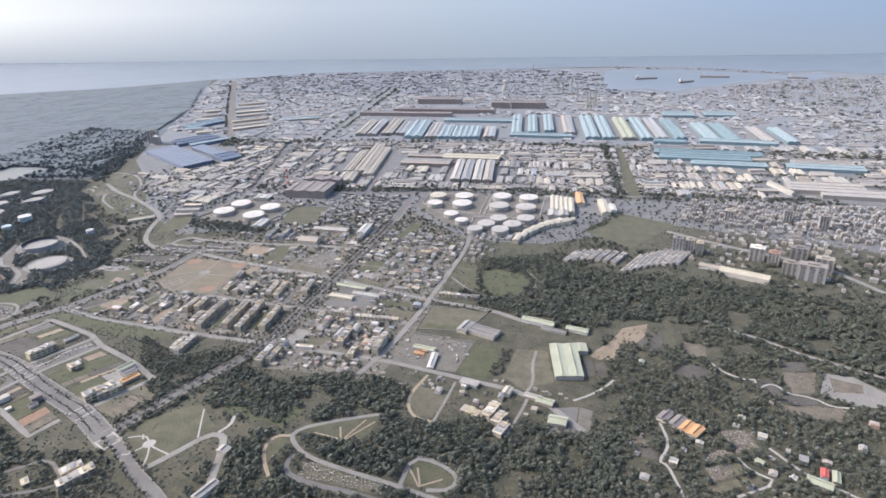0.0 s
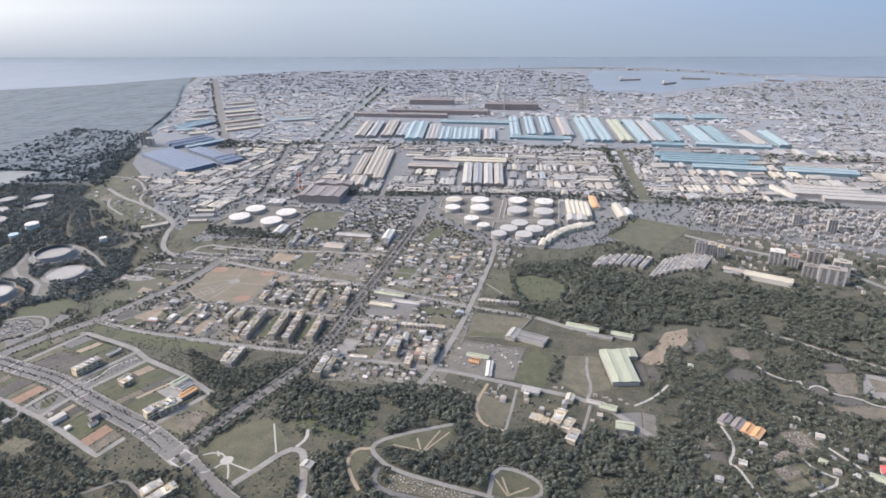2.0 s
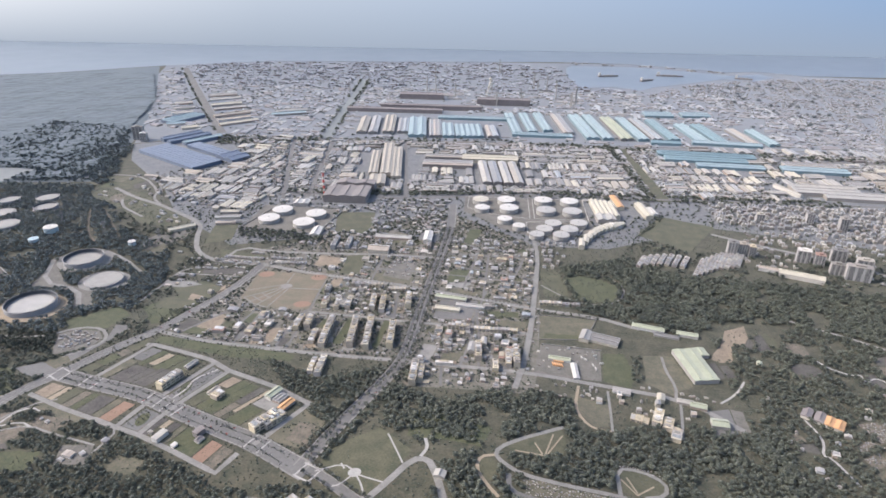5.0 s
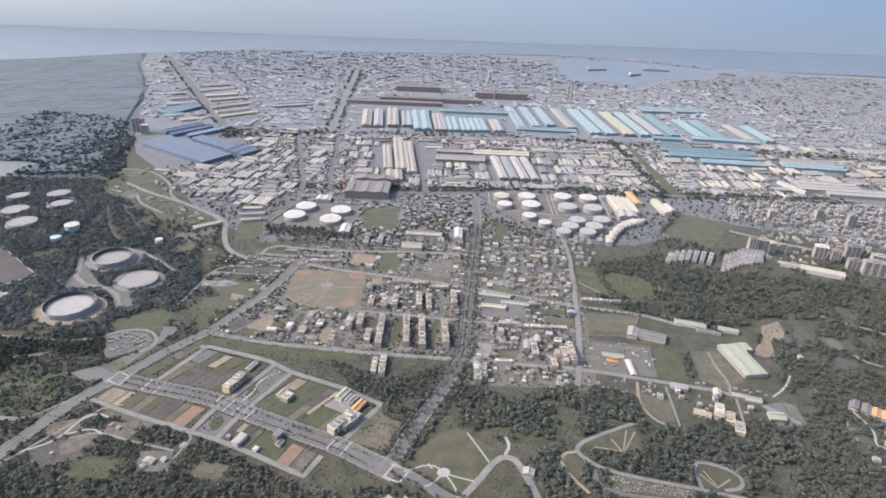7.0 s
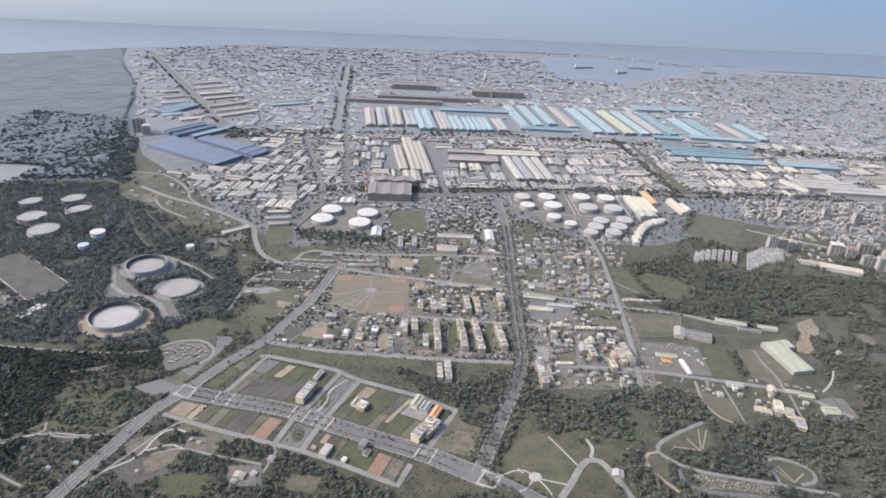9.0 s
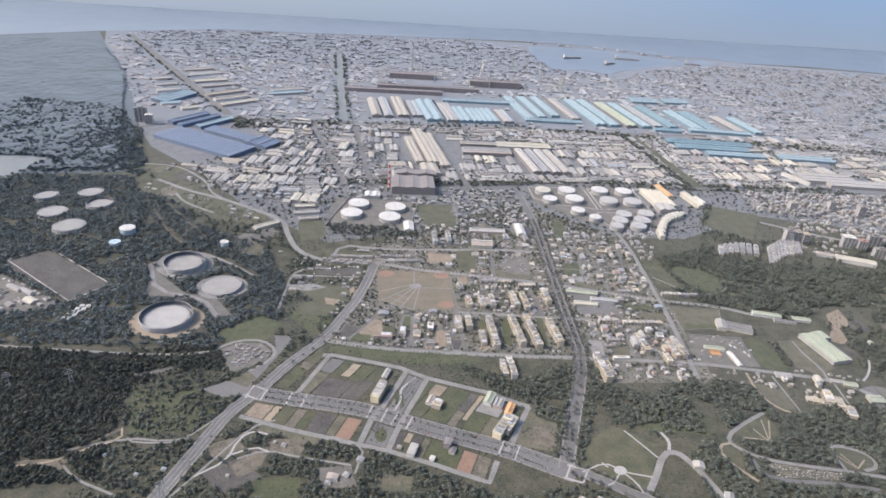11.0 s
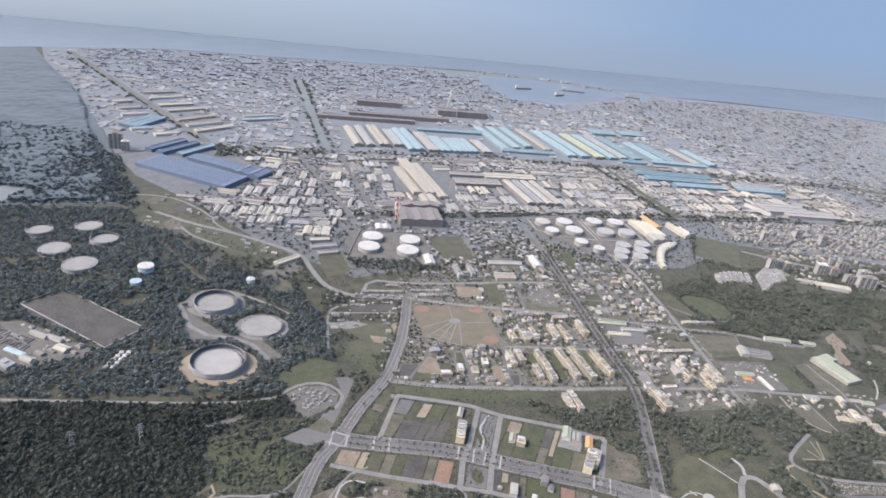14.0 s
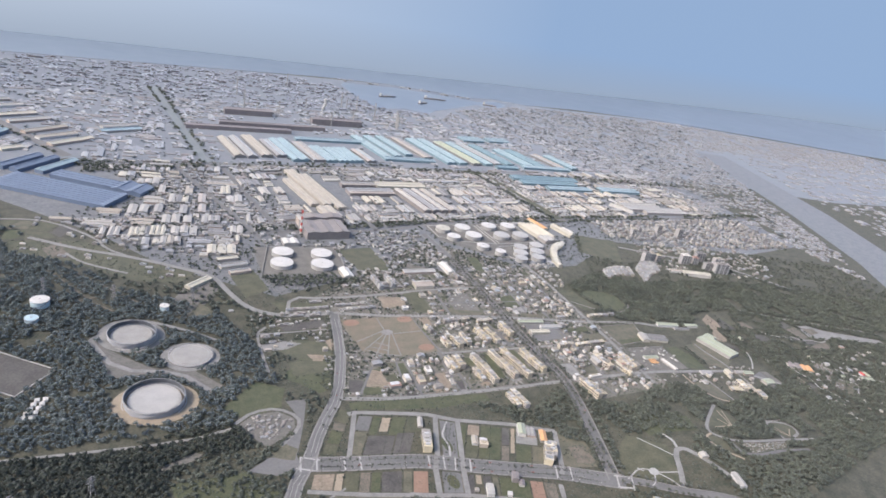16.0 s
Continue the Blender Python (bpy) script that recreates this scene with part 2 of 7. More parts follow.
def ring(r0, r1, z0, z1, n=40):
    """A round wall between two radii."""
    v, f = [], []
    for i in range(n):
        c, s = math.cos(2 * math.pi * i / n), math.sin(2 * math.pi * i / n)
        v += [(r1 * c, r1 * s, z0), (r1 * c, r1 * s, z1), (r0 * c, r0 * s, z1), (r0 * c, r0 * s, z0)]
        a, b = 4 * i, 4 * ((i + 1) % n)
        f += [(a, b, b + 1, a + 1), (a + 1, b + 1, b + 2, a + 2), (a + 2, b + 2, b + 3, a + 3), (a + 3, b + 3, b, a)]
    return v, f


def disc(r, z0, z1, n=40, rise=0.0):
    v, f = [(0, 0, z1 + rise)], []
    for i in range(n):
        c, s = math.cos(2 * math.pi * i / n), math.sin(2 * math.pi * i / n)
        v += [(r * c, r * s, z0), (r * c, r * s, z1)]
    for i in range(n):
        a, b = 1 + 2 * i, 1 + 2 * ((i + 1) % n)
        f += [(a, b, b + 1, a + 1), (a + 1, b + 1, 0)]
    f.append(tuple(1 + 2 * i for i in reversed(range(n))))
    return v, f


# ---- roads ----
ROADS = []


def length_steps(points, step):
    out = []
    for (x0, y0), (x1, y1) in zip(points, points[1:]):
        n = max(1, int(math.hypot(x1 - x0, y1 - y0) / step))
        out += [(x0 + (x1 - x0) * i / n, y0 + (y1 - y0) * i / n) for i in range(n)]
    return out + [points[-1]]


def rounded(points):
    """One pass of corner cutting, so that bends are not sharp."""
    out = [points[0]]
    for (x0, y0), (x1, y1) in zip(points, points[1:]):
        out += [(0.75 * x0 + 0.25 * x1, 0.75 * y0 + 0.25 * y1), (0.25 * x0 + 0.75 * x1, 0.25 * y0 + 0.75 * y1)]
    return out + [points[-1]]


def strip(points, width, lift, shift=0.0, thick=0.0):
    pts = length_steps(points, 18)
    v, f = [], []
    for i, (x, y) in enumerate(pts):
        xa, ya = pts[max(0, i - 1)]
        xb, yb = pts[min(len(pts) - 1, i + 1)]
        d = math.hypot(xb - xa, yb - ya) or 1
        nx, ny = -(yb - ya) / d, (xb - xa) / d
        for s in (shift - width / 2, shift + width / 2):
            px, py = x + nx * s, y + ny * s
            v.append((px * K, py * K, (hill(px, py) + lift) * K))
        if i:
            a = 2 * i - 2
            f.append((a, a + 2, a + 3, a + 1)[::-1])
    return v, f


def road(name, points, width, label, mat="asphalt", lift=0.5, soft=1, verge=0.0, keep=True):
    for _ in range(soft):
        points = rounded(points)
    ob = tagged(new(name, mesh(name, *strip(points, width, lift), M[mat])), label, "road", kind="structure")
    if verge:
        for side in (-1, 1):
            part("pavement", mesh("pavement", *strip(points, verge, lift + 0.45, side * (width + verge) / 2), M["concrete"]), ob)
    if keep:
        p = np.array(points)
        ROADS.append((p[:-1], p[1:], width / 2 + verge))
    return ob


def off_roads(q):
    """How far each of the places q (n x 2) is from the nearest road's edge."""
    best = np.full(len(q), 1e9)
    for starts, ends, w in ROADS:
        for a, b in zip(starts, ends):
            d = b - a
            t = np.clip(((q - a) @ d) / max(d @ d, 1e-6), 0, 1)
            best = np.minimum(best, np.hypot(*(a + t[:, None] * d - q).T) - w)
    return best


def insides(q, poly):
    """Which of the places q lie inside a polygon."""
    x, y = q.T
    hit = np.zeros(len(q), bool)
    for (xi, yi), (xj, yj) in zip(poly, poly[1:] + poly[:1]):
        if yi != yj:
            hit ^= ((yi > y) != (yj > y)) & (x < (xj - xi) * (y - yi) / (yj - yi) + xi)
    return hit


def lattice(poly, step, spread, seed):
    """Shaken grid points inside a polygon."""
    r = np.random.default_rng(seed)
    p = np.array(poly, float)
    gx_, gy_ = np.meshgrid(np.arange(p[:, 0].min(), p[:, 0].max(), step), np.arange(p[:, 1].min(), p[:, 1].max(), step))
    q = np.column_stack((gx_.ravel(), gy_.ravel()))
    q += r.uniform(-spread, spread, q.shape) * step
    return q[insides(q, list(poly))], r


CLEAR = []


def patch(name, poly, mat, label, lift=0.25, clear=True, category="field"):
    """A field or yard that follows the ground."""
    bm = bmesh.new()
    shape_ = list(poly)
    if mat in ("grass", "lush", "dry", "dirt", "soil", "sand") and name != "farm_plot" and len(poly) < 12 and math.dist(poly[0], poly[2]) > 60:
        shape_ = []
        for (x0, y0), (x1, y1) in zip(poly, list(poly[1:]) + [poly[0]]):
            n = max(1, int(math.hypot(x1 - x0, y1 - y0) / 12))
            for i in range(n):
                x, y = x0 + (x1 - x0) * i / n, y0 + (y1 - y0) * i / n
                shape_.append((x + 4.5 * noise.noise(Vector((x / 14, y / 14, 2))), y + 4.5 * noise.noise(Vector((x / 14, y / 14, 9)))))
    bm.faces.new([bm.verts.new((x, y, 0)) for x, y in shape_])
    bmesh.ops.triangulate(bm, faces=bm.faces[:])
    for _ in range(5):
        long = [e for e in bm.edges if e.calc_length() > 32 and any(abs(hill(v.co.x, v.co.y)) > 0.3 for v in e.verts)]
        if long:
            bmesh.ops.subdivide_edges(bm, edges=long, cuts=1)
            bmesh.ops.triangulate(bm, faces=bm.faces[:])
    for v in bm.verts:
        v.co = Vector((v.co.x * K, v.co.y * K, (hill(v.co.x, v.co.y) + lift) * K))
    bmesh.ops.recalc_face_normals(bm, faces=bm.faces[:])
    me = bpy.data.meshes.new(name)
    bm.to_mesh(me)
    bm.free()
    me.materials.append(M[mat])
    if clear:
        CLEAR.append(poly)
    return tagged(new(name, me), label, category, kind="structure")


def oval(x, y, rx, ry, n=28):
    return [(x + rx * math.cos(2 * math.pi * i / n), y + ry * math.sin(2 * math.pi * i / n)) for i in range(n)]


# ---- ground and sea ----
gx = [-15000, -9000, -6000, -4000, -3000] + list(range(-2400, 1601, 25)) + [2200, 3000, 4500, 7000, 10000, 15000]
gy = [-4000, -1500, 0] + list(range(240, 2041, 25)) + [2200, 2600, 3400, 4400, 5600, 8000, 12000, 15000]
verts = [(x * K, y * K, hill(x, y) * K if -2400 <= x <= 1600 and 0 < y < 2100 else 0.0) for y in gy for x in gx]
w_ = len(gx)
faces = [(j * w_ + i, j * w_ + i + 1, (j + 1) * w_ + i + 1, (j + 1) * w_ + i) for j in range(len(gy) - 1) for i in range(w_ - 1)]
tagged(new("ground", mesh("ground", verts, faces, M["ground"])), "scrubby green and brown open ground", "ground", kind="structure")

SEA = [(-15000, 3000), (-6000, 3300), (-3550, 4250), (-2980, 4620), (-2230, 4950), (-1650, 5000), (-600, 5120), (20, 5180), (560, 5150),
       (925, 5010), (1220, 4850), (1480, 4900), (1720, 4760), (2300, 4760), (3300, 4600), (4400, 4150), (5300, 3700), (9000, 2400), (15000, 1500),
       (15000, 15000), (-15000, 15000)]
patch("sea", SEA, "water", "calm hazy blue sea", 0.4, category="sea")
def backdrop():
    """Glowing wall past the coast, pale sea haze painted on, brighter towards the sun."""
    m = bpy.data.materials.new("sea_haze")
    m.use_nodes = True
    n, ln = m.node_tree.nodes, m.node_tree.links
    n.remove(n["Principled BSDF"])
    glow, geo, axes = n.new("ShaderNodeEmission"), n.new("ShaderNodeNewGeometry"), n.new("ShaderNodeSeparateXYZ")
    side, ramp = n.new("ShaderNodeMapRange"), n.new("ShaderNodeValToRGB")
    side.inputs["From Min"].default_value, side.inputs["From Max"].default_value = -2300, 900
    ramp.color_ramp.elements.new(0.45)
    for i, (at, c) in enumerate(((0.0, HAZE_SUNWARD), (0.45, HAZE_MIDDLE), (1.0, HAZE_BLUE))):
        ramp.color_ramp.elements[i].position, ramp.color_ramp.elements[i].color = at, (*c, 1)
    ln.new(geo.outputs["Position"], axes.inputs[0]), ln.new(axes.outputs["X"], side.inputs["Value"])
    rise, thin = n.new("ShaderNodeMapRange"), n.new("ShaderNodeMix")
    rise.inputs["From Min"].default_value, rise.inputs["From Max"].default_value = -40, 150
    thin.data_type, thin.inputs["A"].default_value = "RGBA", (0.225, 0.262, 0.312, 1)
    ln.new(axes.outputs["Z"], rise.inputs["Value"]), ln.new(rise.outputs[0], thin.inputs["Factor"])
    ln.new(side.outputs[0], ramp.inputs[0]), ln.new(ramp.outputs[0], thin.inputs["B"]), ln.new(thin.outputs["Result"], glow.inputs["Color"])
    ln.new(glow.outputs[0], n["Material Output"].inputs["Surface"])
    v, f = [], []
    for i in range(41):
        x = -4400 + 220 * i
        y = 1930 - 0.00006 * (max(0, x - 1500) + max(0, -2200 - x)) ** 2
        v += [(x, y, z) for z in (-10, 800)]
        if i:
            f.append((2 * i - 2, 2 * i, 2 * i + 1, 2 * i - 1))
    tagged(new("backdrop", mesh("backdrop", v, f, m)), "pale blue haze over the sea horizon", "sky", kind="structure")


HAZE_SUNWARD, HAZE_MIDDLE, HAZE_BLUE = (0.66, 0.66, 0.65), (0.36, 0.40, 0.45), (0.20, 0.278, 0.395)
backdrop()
HARBOUR = [(60, 4900), (30, 4560), (80, 4120), (300, 4190), (450, 4080), (560, 4200), (720, 4300), (1120, 4560), (1300, 4480), (1500, 4680),
           (1440, 4790), (1220, 4700), (925, 4860), (560, 5000), (110, 5010)]
patch("water", HARBOUR, "water", "still harbour basin water", 0.6, category="harbour")
patch("ground_town", [(-1215, 1083), (-1099, 1052), (-861, 1027), (-660, 1012), (-640, 925), (-400, 918), (-370, 940), (-360, 1000), (-340, 1240), (-330, 1640),
                      (-620, 1900), (-1000, 1643), (-1241, 1489), (-1098, 1464)], "town_ground", "grey and green ground between houses", 0.12, False, "ground")
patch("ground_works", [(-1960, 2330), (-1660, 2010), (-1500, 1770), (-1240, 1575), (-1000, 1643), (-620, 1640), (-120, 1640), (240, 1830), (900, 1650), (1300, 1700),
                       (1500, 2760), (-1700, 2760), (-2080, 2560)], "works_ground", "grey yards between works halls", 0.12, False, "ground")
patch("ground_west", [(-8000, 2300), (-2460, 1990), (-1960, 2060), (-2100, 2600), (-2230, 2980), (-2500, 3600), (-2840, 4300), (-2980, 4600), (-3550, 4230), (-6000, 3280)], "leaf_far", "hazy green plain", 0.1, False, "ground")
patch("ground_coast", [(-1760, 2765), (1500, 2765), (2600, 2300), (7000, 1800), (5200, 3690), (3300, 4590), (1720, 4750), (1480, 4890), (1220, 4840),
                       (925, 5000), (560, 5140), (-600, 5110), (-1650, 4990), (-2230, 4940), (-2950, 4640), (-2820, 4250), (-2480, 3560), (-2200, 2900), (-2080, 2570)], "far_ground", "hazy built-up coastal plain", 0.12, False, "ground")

# ---- road net ----
road("road_diagonal", [(-1480, 590), (-1414, 763), (-1378, 859), (-1335, 915), (-1284, 1005), (-1213, 1102), (-1154, 1262), (-1121, 1389), (-1105, 1475)], 21, "wide pale asphalt road between fields", verge=3)
road("road_parking", [(-1335, 912), (-1258, 890), (-1158, 865), (-1111, 849), (-1047, 818), (-938, 773), (-864, 745), (-752, 679)], 34, "boulevard with parked cars beside farm plots", verge=3)
road("road_beyond", [(-753, 688), (-700, 653), (-656, 619), (-581, 577), (-520, 530)], 16, "tree-lined road past the park", "asphalt", 0.48, verge=2)
road("lane", [(-840, 549), (-773, 574), (-765, 592), (-825, 632), (-865, 602), (-900, 580)], 6, "narrow lane round a yard", "asphalt", 0.45)
road("road_tree_lined", [(-769, 690), (-723, 808), (-665, 950), (-642, 1030), (-636, 1119), (-624, 1327), (-604, 1555), (-592, 1756), (-600, 1960)], 22, "long straight tree-lined road", verge=3)
road("road_loop_upper", [(-1216, 1034), (-1198, 1035), (-1114, 1010), (-1050, 988), (-997, 953), (-880, 905), (-798, 857)], 12, "narrow street round farm plots", "concrete", soft=0)
road("road_loop_end", [(-799, 858), (-850, 764), (-866, 740)], 11, "narrow street round farm plots", "concrete", soft=0)
road("road_loop_lower", [(-1356, 847), (-1263, 809), (-1133, 764), (-1079, 747), (-1002, 715), (-907, 672), (-886, 718)], 10, "narrow street round farm plots", "concrete", soft=0)
road("road_cross_1", [(-1256, 910), (-1203, 1030)], 10, "short side street", "concrete", soft=0)
road("road_cross_2", [(-1130, 767), (-1110, 826), (-1087, 865), (-1036, 977)], 11, "short side street", "concrete", soft=0)
road("road_cross_3", [(-1079, 750), (-1060, 802), (-1045, 837), (-994, 952)], 11, "short side street", "concrete", soft=0)
road("road_south", [(-1217, 1091), (-1099, 1058), (-861, 1034), (-649, 1018), (-477, 1002), (-391, 997), (-250, 972), (-76, 942), (10, 860)], 12, "two-lane road along the town's edge", "concrete")
road("road_middle", [(-1107, 1470), (-933, 1415), (-782, 1384), (-619, 1342), (-489, 1309), (-351, 1267), (-211, 1246), (-114, 1198)], 13, "two-lane town street", "concrete")
road("road_block", [(-900, 1210), (-750, 1193), (-627, 1179), (-462, 1170), (-364, 1152)], 9, "narrow town street", "concrete")
road("road_east", [(-409, 935), (-385, 1040), (-363, 1201), (-344, 1399), (-329, 1571), (-335, 1680)], 12, "two-lane town street", "concrete")
road("road_winding", [(-1107, 1470), (-1233, 1475), (-1322, 1521), (-1363, 1618), (-1383, 1705), (-1491, 1783), (-1603, 1857), (-1711, 1906), (-1842, 2003)], 15, "winding pale concrete road", "concrete", soft=2)
road("road_works_edge", [(-1233, 1475), (-1203, 1566), (-1101, 1543), (-939, 1537), (-759, 1542), (-600, 1530)], 10, "narrow concrete road", "concrete")
road("road_belt", [(-1235, 2001), (-956, 2007), (-754, 1997), (-439, 2068), (-10, 2080), (313, 2076), (900, 2080), (1500, 2060)], 16, "straight road beside a tree belt")
road("road_corridor", [(44, 2773), (74, 2364), (97, 2044)], 18, "straight works road", "asphalt")
road("road_works_1", [(-1201, 2690), (-1150, 2246), (-1115, 1957)], 16, "straight works road")
road("road_works_2", [(-864, 2692), (-809, 2279), (-772, 2000)], 16, "straight works road")
road("road_works_3", [(-1390, 2740), (-1269, 2234), (-1196, 1940)], 14, "straight works road")
road("road_highway", [(-2760, 4550), (-2553, 4183), (-2101, 3378), (-1762, 2789)], 42, "wide straight highway towards the coast")
road("road_belt_far", [(-1700, 2700), (-1237, 2732), (-825, 2745), (-454, 2768), (-31, 2760), (637, 2640), (1500, 2560)], 22, "straight road beside a tree belt")
road("road_field", [(218, 1780), (381, 1680), (563, 1599), (662, 1460), (760, 1300)], 14, "road past apartment blocks", "concrete")
road("road_east_wood", [(250, 1270), (300, 1236), (355, 1208), (412, 1163), (474, 1137), (560, 1090), (700, 1020)], 9, "narrow lane along a wood", "concrete")
road("road_park", [(-646, 624), (-619, 658), (-583, 712), (-557, 712), (-545, 690), (-530, 649), (-512, 580)], 12, "park lane", "concrete")
road("path", [(-570, 718), (-560, 740), (-567, 764)], 6, "pale park path", "pale", 0.6)
road("road_graves_1", [(-324, 822), (-425, 763), (-448, 736), (-435, 714), (-402, 690), (-332, 677), (-257, 670), (-206, 662), (-150, 655)], 8, "narrow graveyard lane", "concrete")
road("road_graves_2", [(-446, 730), (-470, 725), (-477, 698), (-462, 668), (-440, 640)], 6, "sandy graveyard lane", "sand")
road("road_graves_3", [(-248, 672), (-246, 731), (-206, 732), (-168, 711), (-174, 682), (-209, 672)], 7, "narrow graveyard lane", "concrete")
road("lane", [(-424, 690), (-424, 655), (-380, 640), (-300, 640), (-210, 628)], 9, "narrow graveyard lane", "asphalt", 0.45)
road("road_dirt", [(-281, 962), (-296, 890), (-286, 849), (-268, 828), (-238, 824)], 6, "unpaved sandy track", "sand")
patch("lot", [(-281, 878), (-240, 866), (-240, 836), (-266, 834), (-282, 858)], "dry", "rough brown lot beside a track", 0.34)
road("road_hall", [(-95, 940), (-84, 984), (-92, 1037), (-89, 1090)], 6, "unpaved track", "concrete")
road("lane", [(-87, 940), (-98, 882), (-112, 824)], 5.5, "narrow lane between houses and gardens", "concrete", 0.45)
road("lane", [(-225, 952), (-231, 873), (-236, 826)], 5, "narrow lane between houses and gardens", "concrete", 0.45)
road("road_wood", [(-2300, 1110), (-1971, 1074), (-1778, 1055), (-1539, 1032), (-1440, 1050)], 7, "pale forest road", "concrete")
road("road_curve", [(-1372, 975), (-1325, 1015), (-1316, 1052), (-1350, 1090), (-1402, 1090), (-1442, 1060)], 8, "curved yard lane", "concrete")
road("road_tanks_1", [(-1691, 1424), (-1643, 1298), (-1523, 1272), (-1471, 1186)], 12, "tank farm service lane", "concrete")
road("road_tanks_2", [(-1691, 1424), (-1602, 1507), (-1504, 1461), (-1424, 1397)], 9, "tank farm service lane", "concrete")
for pts in ([(-903, 1407), (-899, 1210), (-905, 1045)], [(-500, 1306), (-486, 1150), (-482, 1010)], [(-999, 1539), (-983, 1432)], [(-779, 1385), (-769, 1538)], [(-480, 1306), (-470, 1560), (-600, 1562)],
            [(-639, 1441), (-480, 1420), (-345, 1400)], [(-779, 1455), (-620, 1441)], [(-560, 1010), (-555, 930)], [(-1009, 1206), (-1030, 1045)], [(-699, 1373), (-690, 1195)], [(-898, 1298), (-640, 1262)],
            [(-472, 1350), (-500, 1203), (-502, 1120), (-521, 1009)], [(-564, 1480), (-469, 1464), (-396, 1443), (-340, 1414)], [(-932, 1050), (-920, 1156), (-907, 1217)], [(-1052, 1110), (-1033, 1201)], [(-1164, 1095), (-1097, 1196), (-1055, 1234)], [(-397, 1439), (-366, 1566)], [(-503, 1559), (-532, 1363)]):
    road("lane", pts, 5.5, "narrow lane between town houses", "asphalt", 0.4, 0)
road("canal", [(-1350, 4250), (-1327, 3888), (-1282, 3194), (-1252, 2761)], 36, "straight grey-green canal", "canal", lift=0.7)

for line in ([(-1470, 610), (-1414, 763), (-1378, 860), (-1352, 890)], [(-1318, 940), (-1284, 1005), (-1213, 1100), (-1154, 1248), (-1122, 1363), (-1108, 1440)], [(-640, 1040), (-636, 1119), (-624, 1326), (-604, 1555), (-592, 1750)]):
    for side in (-4.2, 4.2):
        pts = rounded(line)
        ob = new("lane_line", mesh("lane_line", *strip(pts, 0.8, 0.95, side), M["pale"]))
        tagged(ob, "pale painted line along a road", "road marking", kind="structure")

# ---- fields, yards and paved places ----
patch("ballpark", [(-1101, 1434), (-901, 1411), (-907, 1222), (-1009, 1221), (-1095, 1272)], "outfield", "square of four worn ball fields", 0.5)
for cx, cy in ((-1074, 1412), (-924, 1395), (-927, 1246)):
    patch("infield", oval(cx, cy, 22, 16), "clay", "reddish clay infield", 0.75)
patch("ballpark_plaza", oval(-998, 1343, 16, 14), "concrete", "small paved plaza between ball fields", 0.75)
for a, b in (((-983, 1332), (-903, 1327)), ((-998, 1418), (-1001, 1356)), ((-1010, 1336), (-1084, 1276)), ((-1006, 1331), (-1065, 1248)), ((-996, 1330), (-1039, 1237)), ((-988, 1332), (-1009, 1223)),
             ((-1087, 1276), (-1049, 1241)), ((-1071, 1288), (-1031, 1254)), ((-1052, 1305), (-1017, 1273)), ((-1049, 1241), (-1009, 1223)), ((-1010, 1351), (-1091, 1318))):
    road("path", [a, b], 3, "pale ball field path", "concrete", 1.0, 0)
patch("town_plot", [(-1142, 1120), (-1106, 1186), (-1086, 1168), (-1087, 1110), (-1113, 1105)], "dirt", "bare brown building plot", 0.3, category="plot")
patch("town_plot", [(-1190, 1108), (-1170, 1155), (-1134, 1141), (-1163, 1101)], "soil", "dark tilled plot", 0.3, category="plot")
patch("town_plot", [(-1159, 1088), (-1150, 1116), (-1112, 1113), (-1112, 1083)], "lush", "green garden plot", 0.3, category="plot")
patch("town_plot", [(-1081, 1151), (-1054, 1152), (-1058, 1119), (-1085, 1126)], "grass", "green garden plot", 0.3, category="plot")
patch("town_plot", [(-1037, 1192), (-1018, 1192), (-1022, 1147), (-1041, 1151)], "lush", "green garden plot", 0.3, category="plot")
patch("town_plot", [(-968, 1130), (-935, 1130), (-946, 1060), (-965, 1059)], "dirt", "bare brown building plot", 0.3, category="plot")
patch("town_plot", [(-926, 1090), (-907, 1087), (-915, 1052), (-935, 1055)], "soil", "dark tilled plot", 0.3, category="plot")
patch("town_plot", [(-852, 1179), (-835, 1175), (-840, 1137), (-861, 1140)], "lush", "green garden plot", 0.3, category="plot")
patch("town_plot", [(-796, 1184), (-777, 1185), (-790, 1072), (-810, 1075)], "lush", "green courtyard between row houses", 0.3, category="plot")
patch("town_plot", [(-1168, 1343), (-1136, 1354), (-1141, 1283), (-1162, 1283)], "dirt", "bare brown building plot", 0.3, category="plot")
patch("town_plot", [(-882, 1391), (-855, 1396), (-860, 1347), (-887, 1350)], "dirt", "bare brown building plot", 0.3, category="plot")
patch("town_plot", [(-1265, 1442), (-1144, 1444), (-1142, 1410), (-1256, 1409)], "soil", "dark tilled plot", 0.3, category="plot")
patch("town_plot", [(-872, 1514), (-820, 1519), (-821, 1413), (-874, 1424)], "grass", "green garden plot", 0.3, category="plot")
patch("town_plot", [(-1202, 1071), (-1020, 1049), (-878, 1024), (-882, 1000), (-1016, 1003), (-1204, 1046)], "lush", "strip of yellow-green scrub", 0.3, category="plot")
patch("town_plot", [(-563, 1463), (-520, 1465), (-531, 1402), (-571, 1396)], "lush", "green garden plot", 0.3, category="plot")
patch("town_plot", [(-572, 1390), (-506, 1391), (-531, 1361), (-573, 1363)], "concrete", "grey paved yard", 0.3, category="plot")
patch("town_plot", [(-565, 1355), (-484, 1342), (-494, 1320), (-572, 1334)], "dry", "strip of yellowed grass", 0.3, category="plot")
